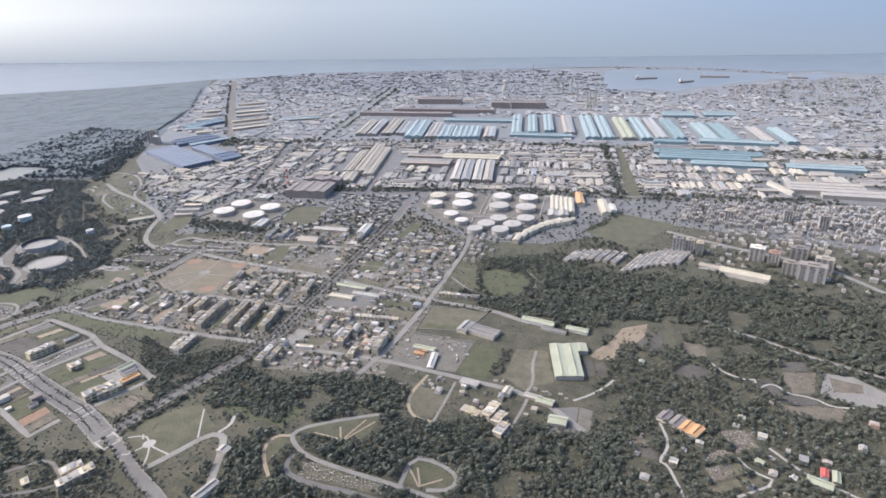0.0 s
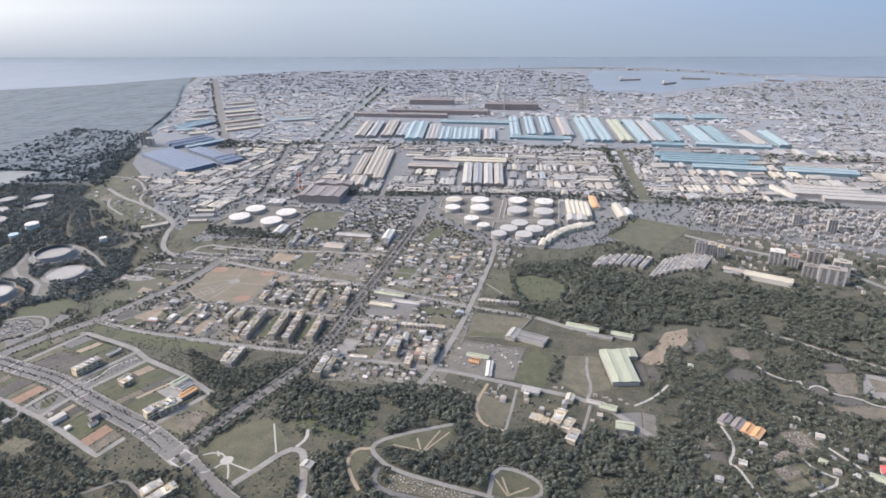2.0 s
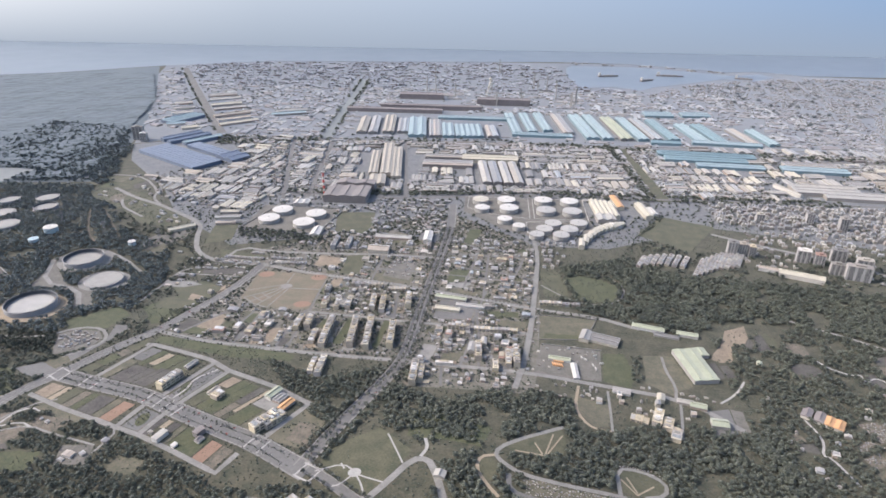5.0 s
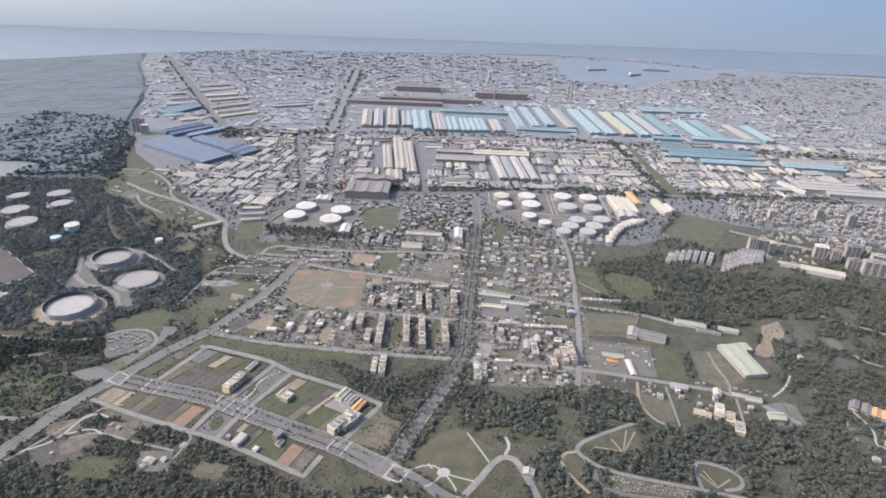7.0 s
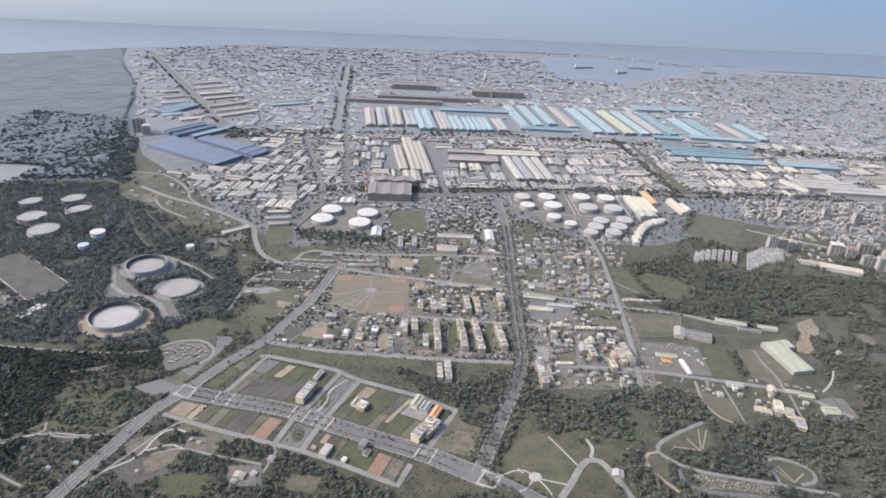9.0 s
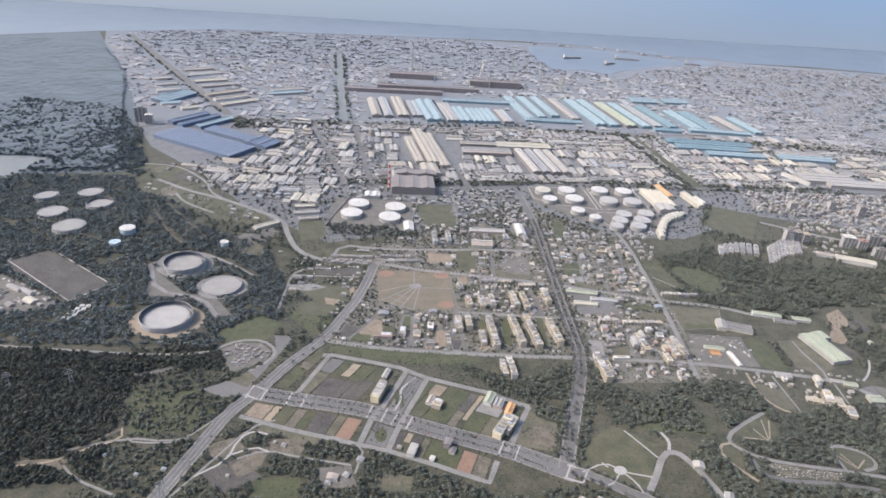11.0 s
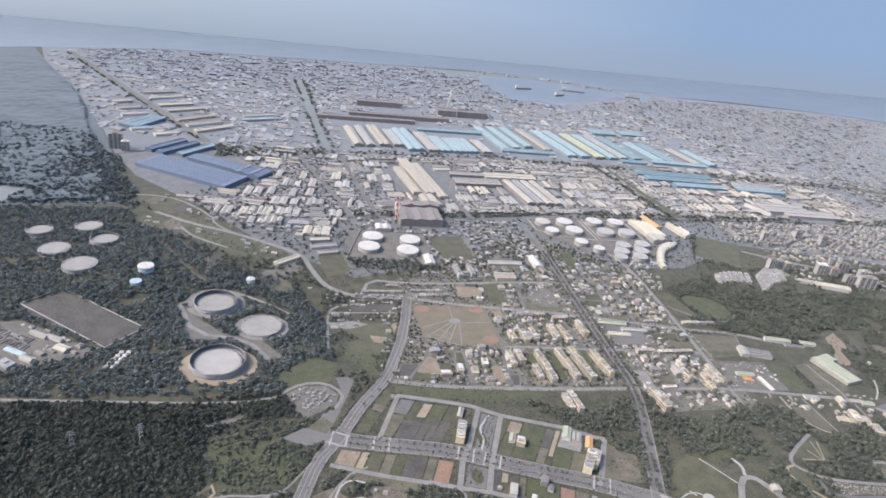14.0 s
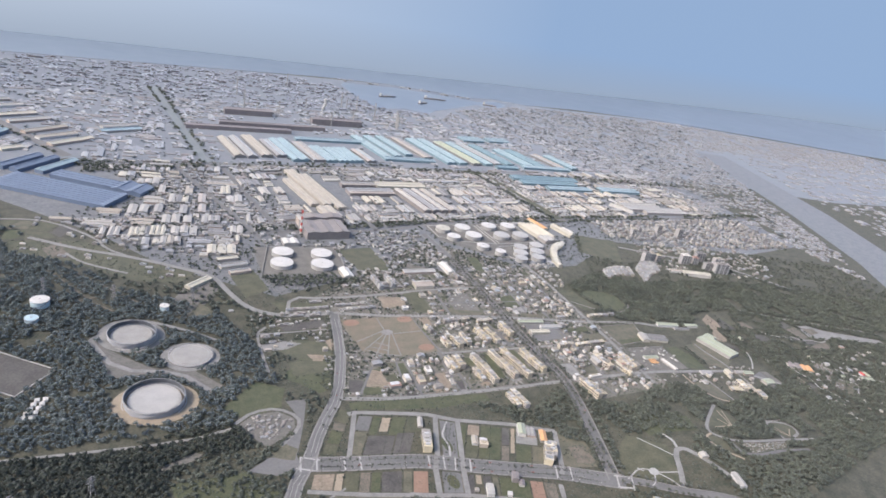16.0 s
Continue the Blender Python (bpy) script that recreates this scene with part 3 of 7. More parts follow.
patch("town_plot", [(-777, 1431), (-669, 1409), (-674, 1367), (-779, 1390)], "dry", "rough brown plot", 0.3, category="plot")
patch("town_plot", [(-631, 1443), (-606, 1445), (-617, 1368), (-634, 1372)], "dirt", "bare brown building plot", 0.3, category="plot")
patch("town_plot", [(-582, 1308), (-490, 1293), (-508, 1206), (-598, 1202)], "asphalt", "dark paved works yard", 0.3, category="plot")
patch("town_plot", [(-441, 1212), (-367, 1206), (-376, 1175), (-444, 1181)], "dry", "strip of yellowed grass", 0.3, category="plot")
patch("town_plot", [(-472, 1247), (-389, 1250), (-392, 1223), (-458, 1224)], "lush", "green garden plot", 0.3, category="plot")
patch("town_plot", [(-559, 1059), (-517, 1057), (-528, 1024), (-565, 1030)], "dry", "rough brown plot", 0.3, category="plot")
patch("town_plot", [(-606, 1091), (-574, 1085), (-588, 1008), (-612, 1007)], "concrete", "grey paved yard", 0.3, category="plot")
patch("town_plot", [(-931, 1803), (-880, 1806), (-888, 1721), (-929, 1728)], "lush", "green garden plot", 0.3, category="plot")
patch("town_plot", [(-877, 1776), (-843, 1768), (-856, 1676), (-884, 1684)], "lush", "green garden plot", 0.3, category="plot")
patch("town_plot", [(-531, 1745), (-492, 1747), (-511, 1635), (-547, 1642)], "lush", "green garden plot", 0.3, category="plot")
patch("town_plot", [(-866, 1516), (-826, 1517), (-829, 1455), (-868, 1455)], "dry", "rough brown plot", 0.3, category="plot")
patch("meadow", [(-1313, 1200), (-1254, 1274), (-1150, 1249), (-1190, 1144), (-1250, 1120)], "lush", "bright green meadow", clear=False)
patch("meadow", [(-1302, 1324), (-1231, 1368), (-1149, 1321), (-1170, 1265), (-1261, 1278)], "grass", "green vegetable plots")
patch("meadow", [(-1456, 1116), (-1372, 1196), (-1320, 1155), (-1340, 1092), (-1424, 1077)], "lush", "green clearing beside a wood")
patch("lot", [(-344, 1241), (-208, 1233), (-245, 1140), (-350, 1132)], "dry", "fenced lot of brown grass")
patch("lot", [(-330, 1160), (-262, 1158), (-256, 1142), (-344, 1138)], "lush", "green strip of a fenced lot", 0.34)
patch("bus_depot", [(-348, 1112), (-218, 1098), (-232, 984), (-368, 992)], "yard", "grey gravel depot yard", category="yard")
patch("meadow", [(-214, 1090), (-170, 1092), (-157, 1018), (-176, 968), (-230, 984)], "lush", "square of green grass")
patch("bare_lot", [(-128, 1090), (-68, 1096), (-48, 992), (-96, 953), (-143, 988)], "dry", "bare brown grass lot")
patch("bare_lot", [(81, 1210), (133, 1236), (125, 1185), (108, 1156), (50, 1141)], "dirt", "bare terraced earth")
patch("bare_lot", [(109, 1156), (126, 1185), (130, 1159), (110, 1131)], "soil", "dark terraced plot")
patch("bare_lot", [(4, 1076), (20, 1078), (26, 1026), (6, 1016)], "soil", "dark ploughed terrace")
patch("bare_lot", [(26, 1068), (43, 1072), (53, 1034), (30, 1024)], "soil", "dark ploughed terrace")
patch("bare_lot", [(12, 1092), (48, 1140), (76, 1150), (60, 1086), (30, 1080)], "dirt", "bare pale terrace")
patch("bare_lot", [(132, 1130), (139, 1192), (158, 1202), (160, 1132)], "soil", "dark terraced plot")
patch("bare_lot", [(162, 1134), (160, 1200), (172, 1209), (184, 1174), (175, 1134)], "grass", "green terraced plot")
patch("bare_lot", [(192, 1175), (239, 1168), (235, 1119), (204, 1123)], "graves", "bare reddish plot")
patch("playing_field", [(-13, 1751), (90, 1915), (245, 1838), (114, 1640)], "grass", "large mown green field")
patch("meadow", [(-262, 1440), (-225, 1458), (-165, 1440), (-130, 1395), (-150, 1330), (-205, 1312), (-246, 1330)], "lush", "rough green pasture")
road("lane", [(-330, 1395), (-270, 1330), (-215, 1300), (-140, 1320), (-110, 1400), (-150, 1460)], 4, "pale path between trees", "concrete", 0.45)
patch("meadow", [(-330, 1480), (-275, 1470), (-260, 1330), (-325, 1340)], "grass", "green pasture strip")
patch("park_lawn", [(-741, 688), (-718, 747), (-650, 793), (-585, 732), (-622, 664), (-650, 630)], "grass", "park lawn with worn paths")
patch("park_plaza", oval(-674, 680, 11, 10), "pale", "round pale park plaza", 0.8)
for pts in (((-741, 683), (-697, 700), (-673, 682)), ((-673, 680), (-692, 655), (-705, 651)), ((-673, 680), (-655, 650), (-650, 628)), ((-666, 675), (-648, 668), (-624, 660)), ((-634, 775), (-614, 735), (-598, 702)), ((-701, 701), (-693, 689))):
    road("path", list(pts), 3, "pale park path", "pale", 0.8, 1)
patch("bare_lot", [(364, 1096), (422, 1102), (402, 1037), (366, 1030), (360, 1061)], "graves", "bare brown building plot")
patch("bare_lot", [(369, 1128), (411, 1140), (411, 1106), (365, 1102)], "soil", "dark covered plot")
patch("track", [(437, 1104), (484, 1100), (521, 1058), (700, 960), (690, 930), (505, 1012), (457, 1010), (411, 1038)], "concrete", "levelled pale building site")
patch("track", [(440, 1090), (490, 1076), (483, 1049), (436, 1046)], "graves", "brown rectangle on a building site", 0.6)
patch("pond", [(317, 1066), (339, 1066), (346, 1026), (393, 1020), (405, 1003), (353, 994), (331, 1016), (315, 1033)], "soil", "dark wet ground")
road("lane", [(309, 1064), (310, 1034), (330, 1052), (345, 1050), (354, 1029), (397, 1022), (420, 1000), (455, 1004)], 4, "pale lane round a dark field", "pale", 0.5)
for q in ([(226, 903), (266, 914), (281, 869), (243, 849)], [(191, 840), (221, 858), (240, 852), (197, 823)], [(191, 810), (228, 829), (231, 801), (199, 784)]):
    patch("grave_terrace", q, "graves", "brown terrace with grave stones")
for q in ([(229, 832), (244, 832), (247, 810), (231, 801)], [(186, 771), (234, 796), (238, 781), (198, 757)], [(240, 800), (265, 807), (270, 795), (242, 781)]):
    patch("grave_terrace", q, "dry", "terrace of dry grass beside graves")
patch("bare_lot", [(86, 864), (107, 865), (112, 844), (90, 841)], "graves", "bare grey-brown plot")
patch("bare_lot", [(90, 838), (122, 841), (124, 815), (99, 819)], "soil", "dark ploughed plot")
patch("bare_lot", [(-300, 930), (-225, 905), (-235, 850), (-285, 860)], "dry", "rough grass lot")
patch("bare_lot", oval(205, 1068, 30, 24), "soil", "dark oval terrace")
patch("bare_lot", [(330, 1000), (352, 992), (400, 1000), (440, 996), (420, 960), (370, 965), (338, 975)], "graves", "bare brown slope", 0.28)
for q in ([(242, 1105), (250, 1092), (262, 1075), (290, 1060), (309, 1062)], [(242, 843), (256, 817), (292, 799), (227, 758)], [(133, 907), (142, 868), (140, 842), (124, 812), (137, 806), (146, 774), (154, 743)], [(294, 874), (320, 840), (345, 812), (385, 793), (430, 760)], [(60, 1016), (40, 985), (16, 960), (-10, 940)]):
    road("lane", q, 4.5, "pale lane between hillside plots", "pale", 0.4)
patch("depot_yard", [(-42, 912), (0, 924), (-4, 853), (-46, 844)], "asphalt", "concrete yard", category="yard")
patch("depot_yard", [(2, 924), (24, 918), (20, 860), (-2, 853)], "yard", "pale gravel apron", category="yard")
patch("garden_plot", [(-1398, 712), (-1341, 741), (-1291, 701), (-1348, 667)], "soil", "dark tilled garden plot", 0.3, category="plot")
patch("garden_plot", [(-1294, 788), (-1220, 779), (-1235, 742), (-1297, 760)], "graves", "trodden brown garden plot", 0.3, category="plot")
patch("garden_plot", [(-1315, 835), (-1193, 786), (-1210, 766), (-1319, 808)], "dry", "plot of dry grass", 0.3, category="plot")
patch("garden_plot", [(-1403, 772), (-1355, 793), (-1328, 763), (-1378, 738)], "graves", "trodden brown garden plot", 0.3, category="plot")
patch("garden_plot", [(-1201, 714), (-1144, 718), (-1133, 672), (-1189, 671)], "yard", "gravel yard round a shed", 0.3, category="plot")
patch("garden_plot", [(-1094, 698), (-1036, 690), (-1044, 656), (-1100, 663)], "dry", "plot of dry grass", 0.3, category="plot")
patch("garden_plot", [(-1309, 693), (-1226, 696), (-1227, 652), (-1308, 652)], "lush", "green garden plot", 0.3, category="plot")
for q in ([(-1434, 660), (-1392, 723), (-1331, 817), (-1289, 834)], [(-1137, 699), (-1120, 762), (-1183, 786)], [(-1341, 741), (-1297, 760), (-1235, 740), (-1144, 718)], [(-1634, 746), (-1594, 705), (-1522, 671)], [(-1631, 769), (-1543, 796), (-1471, 786), (-1435, 794)]):
    road("lane", q, 4.5, "narrow sandy lane between gardens", "concrete", 0.4)
patch("graveyard", [(-429, 757), (-328, 815), (-322, 790), (-330, 745), (-365, 735), (-415, 742)], "grass", "graveyard lawn with sandy paths")
patch("graveyard", [(-474, 720), (-450, 722), (-440, 700), (-450, 672), (-466, 672), (-474, 700)], "grass", "graveyard lawn with sandy paths")
patch("graveyard", [(-400, 684), (-332, 671), (-262, 664), (-270, 646), (-400, 648)], "dry", "graveyard terrace of dry grass")
patch("graveyard", [(-244, 726), (-208, 726), (-174, 708), (-178, 686), (-210, 676), (-242, 678)], "grass", "graveyard lawn with sandy paths")
for pts in (((-344, 798), (-363, 739)), ((-328, 797), (-360, 740)), ((-378, 769), (-366, 740)), ((-413, 745), (-363, 739)), ((-243, 707), (-221, 676)), ((-232, 712), (-220, 680)), ((-190, 699), (-221, 676))):
    road("path", list(pts), 3, "sandy graveyard path", "sand", 0.9, 0)
patch("meadow", [(-560, 860), (-450, 800), (-470, 750), (-600, 770), (-600, 830)], "lush", "overgrown green valley", clear=False)
patch("gravel_yard", [(-1329, 1110), (-1285, 1106), (-1308, 1040), (-1330, 985), (-1350, 940), (-1346, 904), (-1396, 900), (-1444, 925), (-1412, 942), (-1372, 975), (-1330, 1015), (-1318, 1055)], "asphalt", "grey asphalt apron", 0.36, category="yard")
patch("gravel_yard", [(-1435, 1056), (-1402, 1080), (-1353, 1080), (-1326, 1050), (-1332, 1020), (-1362, 995), (-1397, 978), (-1414, 1007)], "yard", "storage yard with stacked goods", category="yard")
patch("dark_field", [(-2042, 1416), (-1960, 1471), (-1749, 1322), (-1816, 1236), (-1998, 1367)], "soil", "large flat dark field")
patch("treatment_yard", [(-2120, 1350), (-2009, 1350), (-1850, 1241), (-1838, 1216), (-2010, 1150), (-2130, 1200)], "yard", "concrete yard of a treatment works", 0.45, category="yard")
patch("pond", [(-2470, 2170), (-2359, 2186), (-2262, 2168), (-2311, 1980), (-2480, 1900)], "canal", "grey reservoir", category="pond")
for q, kind in (([(-1955, 2076), (-1918, 2138), (-1872, 2132), (-1905, 2070)], "grass"), ([(-1900, 2070), (-1868, 2130), (-1826, 2122), (-1850, 2062)], "dry"), ([(-1845, 2060), (-1820, 2120), (-1770, 2096), (-1798, 2040)], "grass"),
                ([(-1905, 2062), (-1852, 2054), (-1870, 1998), (-1904, 1990)], "lush"), ([(-1846, 2052), (-1795, 2034), (-1776, 1996), (-1864, 1996)], "grass"), ([(-1790, 2034), (-1764, 2090), (-1716, 2068), (-1764, 1998)], "soil")):
    patch("nursery_plot", q, kind, "rectangular nursery plot beside the works", 0.35, category="plot")
patch("bare_lot", [(-1405, 950), (-1356, 930), (-1342, 958), (-1366, 984)], "dry", "strip of dry grass beside an apron", 0.42, False)
patch("bare_lot", [(-1598, 971), (-1522, 999), (-1508, 986), (-1524, 979), (-1583, 961)], "yard", "grey clearing in the wood", 0.4)
patch("gravel_yard", [(-1515, 1564), (-1460, 1662), (-1396, 1700), (-1382, 1620), (-1466, 1505)], "yard", "pale gravel yard with a shed", 0.4, False, "yard")
patch("bare_lot", [(-1478, 1505), (-1440, 1565), (-1420, 1540), (-1416, 1494)], "dry", "brown grass lot beside a yard", 0.5)
patch("bare_lot", [(-1806, 1920), (-1762, 1968), (-1738, 1845), (-1786, 1860)], "graves", "trodden lot with small sheds", 0.35, False)
for q in ([(-2029, 2071), (-1986, 2138), (-1886, 2148), (-1789, 2122), (-1670, 1985), (-1651, 1911), (-1600, 1858)], [(-1748, 1883), (-1714, 1823), (-1672, 1786), (-1600, 1740)]):
    road("lane", q, 9, "pale lane round nursery plots", "concrete", 0.45)
for q in ([(-1786, 1761), (-1709, 1621), (-1676, 1573), (-1640, 1540)], [(-1737, 1763), (-1624, 1625), (-1582, 1577)], [(-1790, 1560), (-1737, 1579), (-1676, 1606)], [(-2084, 1745), (-1997, 1731), (-1910, 1681), (-1880, 1730), (-1904, 1793), (-1955, 1840)], [(-2130, 1640), (-2020, 1640), (-1930, 1560), (-1840, 1520)]):
    road("lane", q, 5, "pale dirt track between hillside trees", "graves", 0.45)
patch("open_slope", [(-1890, 1985), (-1700, 1965), (-1640, 1890), (-1520, 1800), (-1425, 1735), (-1480, 1672), (-1600, 1700), (-1700, 1790), (-1790, 1850), (-1890, 1905)], "grass", "open slope of rough grass with small houses", 0.25)
patch("bare_lot", [(-1719, 745), (-1640, 750), (-1566, 819), (-1553, 818), (-1620, 765), (-1622, 723)], "graves", "brown cleared strip in the wood", 0.4)
patch("bare_lot", [(-1348, 725), (-1316, 760), (-1291, 750), (-1299, 717), (-1332, 699)], "graves", "bare brown garden plot", 0.4)
for q, w in (([(-1700, 735), (-1645, 742), (-1606, 769), (-1549, 794), (-1558, 821)], "sand"), ([(-1541, 796), (-1527, 784), (-1447, 782), (-1385, 859)], "concrete"), ([(-1405, 704), (-1358, 737), (-1347, 788), (-1324, 808), (-1297, 797)], "pale"), ([(-1359, 748), (-1315, 768), (-1289, 755)], "pale")):
    road("lane", q, 4, "narrow pale lane between gardens and scrub", w, 0.5)
patch("paved_yard", [(-1326, 1359), (-1264, 1363), (-1228, 1345), (-1270, 1325), (-1326, 1324)], "concrete", "grey paved yard between small sheds", 0.5)
patch("meadow", [(-1283, 1260), (-1219, 1266), (-1196, 1237), (-1216, 1199), (-1287, 1200)], "grass", "mown green field beside a road", 0.45)
for q in ([(-1167, 1347), (-1145, 1340), (-1150, 1287), (-1168, 1293)], [(-1231, 1289), (-1193, 1277), (-1200, 1248), (-1226, 1254)]):
    patch("bare_lot", q, "dirt", "bare sandy lot beside a small house", 0.45)
for q, w in (([(-1297, 1436), (-1325, 1413), (-1331, 1341), (-1337, 1227)], 7), ([(-1318, 1408), (-1241, 1403), (-1147, 1398)], 5)):
    road("lane", q, w, "narrow concrete lane between gardens", "concrete", 0.55)
patch("scrub", [(-1575, 930), (-1445, 925), (-1400, 861), (-1385, 814), (-1543, 800)], "lush", "slope of low green scrub", clear=False)
patch("tank_yard", [(-1240, 1890), (-980, 1870), (-990, 1672), (-1250, 1693)], "yard", "walled tank yard", 0.4, category="yard")
patch("tank_yard", [(-560, 2050), (-150, 2050), (-140, 1740), (-300, 1690), (-430, 1760), (-560, 1900)], "yard", "tank farm yard", 0.4, category="yard")
patch("grass_strip", [(84, 2720), (120, 2720), (165, 2060), (115, 2050)], "grass", "long strip of grass beside a works road", 0.35)
patch("grass_strip", [(-1340, 1702), (-1270, 1731), (-1250, 1610), (-1321, 1575)], "grass", "green verge", 0.35)
patch("grass_strip", [(-1261, 1550), (-1109, 1520), (-1109, 1493), (-1241, 1502)], "grass", "green verge", 0.35)
patch("works_lawn", [(-980, 1850), (-850, 1860), (-850, 1700), (-950, 1690)], "grass", "fenced green lawn", 0.35)
patch("tank_apron", oval(-1576, 1165, 82, 72), "sand", "sandy apron round an oil tank", 0.5)
patch("tank_apron", oval(-1606, 1434, 72, 70), "concrete", "paved apron round an oil tank", 0.5)
patch("tank_apron", oval(-1490, 1330, 64, 62), "concrete", "paved apron round an oil tank", 0.6)
patch("tank_apron", [(-1686, 1429), (-1657, 1268), (-1533, 1266), (-1473, 1170), (-1441, 1197), (-1488, 1267), (-1573, 1296), (-1653, 1380)], "yard", "paved slope between oil tanks", 0.42)
patch("airfield", [(1317, 1272), (1500, 1500), (1858, 2114), (2499, 3422), (2750, 3350), (2200, 2100), (1700, 1250)], "works_ground", "long brown-grey airfield strip", 0.4)



def along(points, s):
    """The place at the share s of a line's length."""
    d = [math.dist(p, q) for p, q in zip(points, points[1:])]
    left = s * sum(d)
    for p, q, e in zip(points, points[1:], d):
        if left <= e:
            return p[0] + (q[0] - p[0]) * left / e, p[1] + (q[1] - p[1]) * left / e
        left -= e
    return points[-1]


def strips(upper, lower, shares, seed, kinds):
    """Narrow plots side by side between two lines."""
    r = random.Random(seed)
    words = {"dirt": "bare brown earth", "dry": "dry grass", "lush": "green crops", "soil": "dark tilled soil", "graves": "trodden brown earth", "clay": "reddish earth", "grass": "weedy grass", "sand": "pale sandy earth"}
    for s0, s1, cuts in shares:
        at, t = s0, 0
        while at < s1 - 0.004:
            end = min(s1, at + r.uniform(0.018, 0.05))
            for k in range(cuts):
                lo, hi = k / cuts + 0.03, (k + 1) / cuts - 0.01
                kind = r.choice(kinds)
                quad = []
                for s, f in ((at + 0.003, lo), (end, lo), (end, hi), (at + 0.003, hi)):
                    (x0, y0), (x1, y1) = along(upper, s), along(lower, s)
                    quad.append((x0 + (x1 - x0) * f, y0 + (y1 - y0) * f))
                patch("farm_plot", quad, kind, "narrow farm plot of " + words[kind], 0.35 + 0.05 * r.random())
            at = end


NORTH = [(-1307, 928), (-1264, 913), (-1204, 895), (-1144, 882), (-1094, 865), (-1036, 835), (-979, 812), (-934, 790), (-868, 762)]
NORTH_END = [(-1224, 1062), (-1196, 1027), (-1116, 1001), (-1053, 980), (-1004, 946), (-941, 920), (-882, 895), (-852, 882), (-808, 853)]
SOUTH = [(-1333, 885), (-1250, 864), (-1169, 842), (-1112, 823), (-1059, 798), (-997, 773), (-923, 738), (-889, 722)]
SOUTH_END = [(-1350, 851), (-1264, 816), (-1185, 789), (-1132, 770), (-1077, 752), (-1018, 728), (-960, 698), (-909, 677)]


def strips(top, foot, rows, gap=0.0035):
    """Narrow plots side by side between two lines: from, to, shares of the depth, kind."""
    words = {"dirt": "bare brown earth", "dry": "dry grass", "lush": "green crops", "soil": "dark tilled soil", "graves": "trodden brown earth", "clay": "reddish earth", "grass": "weedy grass", "sand": "pale sandy earth",
             "asphalt": "grey asphalt", "concrete": "pale concrete"}
    for n, (s0, s1, f0, f1, kind) in enumerate(rows):
        quad = []
        for s, f in ((s0 + gap, f0), (s1 - gap, f0), (s1 - gap, f1), (s0 + gap, f1)):
            (x0, y0), (x1, y1) = along(top, s), along(foot, s)
            quad.append((x0 + (x1 - x0) * f, y0 + (y1 - y0) * f))
        patch("farm_plot", quad, kind, "narrow farm plot of " + words[kind], 0.34 + 0.02 * (n % 4))


strips(SOUTH, SOUTH_END, ((0.0, 0.085, 0.04, 1, "dirt"), (0.085, 0.12, 0.04, 1, "sand"), (0.12, 0.18, 0.04, 1, "grass"), (0.18, 0.225, 0.04, 1, "graves"), (0.225, 0.265, 0.04, 1, "lush"), (0.265, 0.35, 0.04, 1, "soil"),
                          (0.35, 0.39, 0.04, 1, "dry"), (0.39, 0.455, 0.04, 1, "clay"), (0.575, 0.615, 0.04, 1, "graves"), (0.615, 0.645, 0.04, 1, "soil"), (0.645, 0.675, 0.04, 0.5, "sand"), (0.675, 0.715, 0.04, 1, "soil"),
                          (0.715, 0.745, 0.04, 1, "dry"), (0.745, 0.875, 0.04, 1, "lush"), (0.875, 0.935, 0.04, 1, "clay"), (0.935, 0.99, 0.04, 1, "graves")))
strips(NORTH_END, NORTH, ((0.0, 0.06, 0.03, 0.30, "grass"), (0.0, 0.06, 0.33, 0.48, "graves"), (0.0, 0.06, 0.50, 0.76, "lush"), (0.0, 0.06, 0.79, 0.97, "grass"),
                          (0.098, 0.165, 0.03, 0.40, "asphalt"), (0.098, 0.165, 0.43, 0.97, "dry"), (0.165, 0.205, 0.03, 0.50, "lush"), (0.205, 0.25, 0.06, 0.42, "sand"), (0.165, 0.29, 0.53, 0.97, "soil"), (0.25, 0.32, 0.04, 0.50, "lush"),
                          (0.29, 0.37, 0.46, 0.97, "soil"), (0.32, 0.40, 0.04, 0.42, "grass"), (0.525, 0.60, 0.03, 0.97, "lush"), (0.60, 0.66, 0.04, 0.34, "dirt"), (0.60, 0.66, 0.40, 0.97, "grass"), (0.66, 0.76, 0.04, 0.97, "lush"),
                          (0.76, 0.80, 0.04, 0.55, "soil"), (0.80, 0.825, 0.04, 0.75, "sand"), (0.76, 0.80, 0.58, 0.97, "graves"), (0.825, 0.90, 0.50, 0.97, "lush"), (0.825, 0.93, 0.04, 0.46, "concrete"), (0.90, 0.985, 0.50, 0.97, "dry")))
patch("car_park", [(-1101, 817), (-1067, 802), (-1085, 756), (-1121, 766)], "asphalt", "paved car park with young trees", 0.4, category="yard")
patch("car_park", [(-1079, 853), (-1052, 841), (-1004, 945), (-1033, 962)], "asphalt", "paved car park with young trees", 0.4, category="yard")
patch("garden_bed", oval(-1092, 786, 11, 18), "lush", "green bed in the car park", 0.6, category="plot")
patch("garden_bed", oval(-1055, 884, 9, 22), "lush", "green bed in the car park", 0.6, category="plot")
road("path", [(-1065, 851), (-1051, 882), (-1053, 914), (-1031, 940), (-1019, 954)], 4, "pale winding park path", "pale", 0.8, 2, keep=False)
patch("farm_plot", [(-796, 850), (-749, 859), (-765, 730), (-850, 755)], "dry", "rough dry grass plot with young trees", 0.3, False)
patch("farm_plot", [(-802, 805), (-768, 796), (-772, 742), (-814, 755)], "graves", "trodden brown patch of a grass plot", 0.4, False)
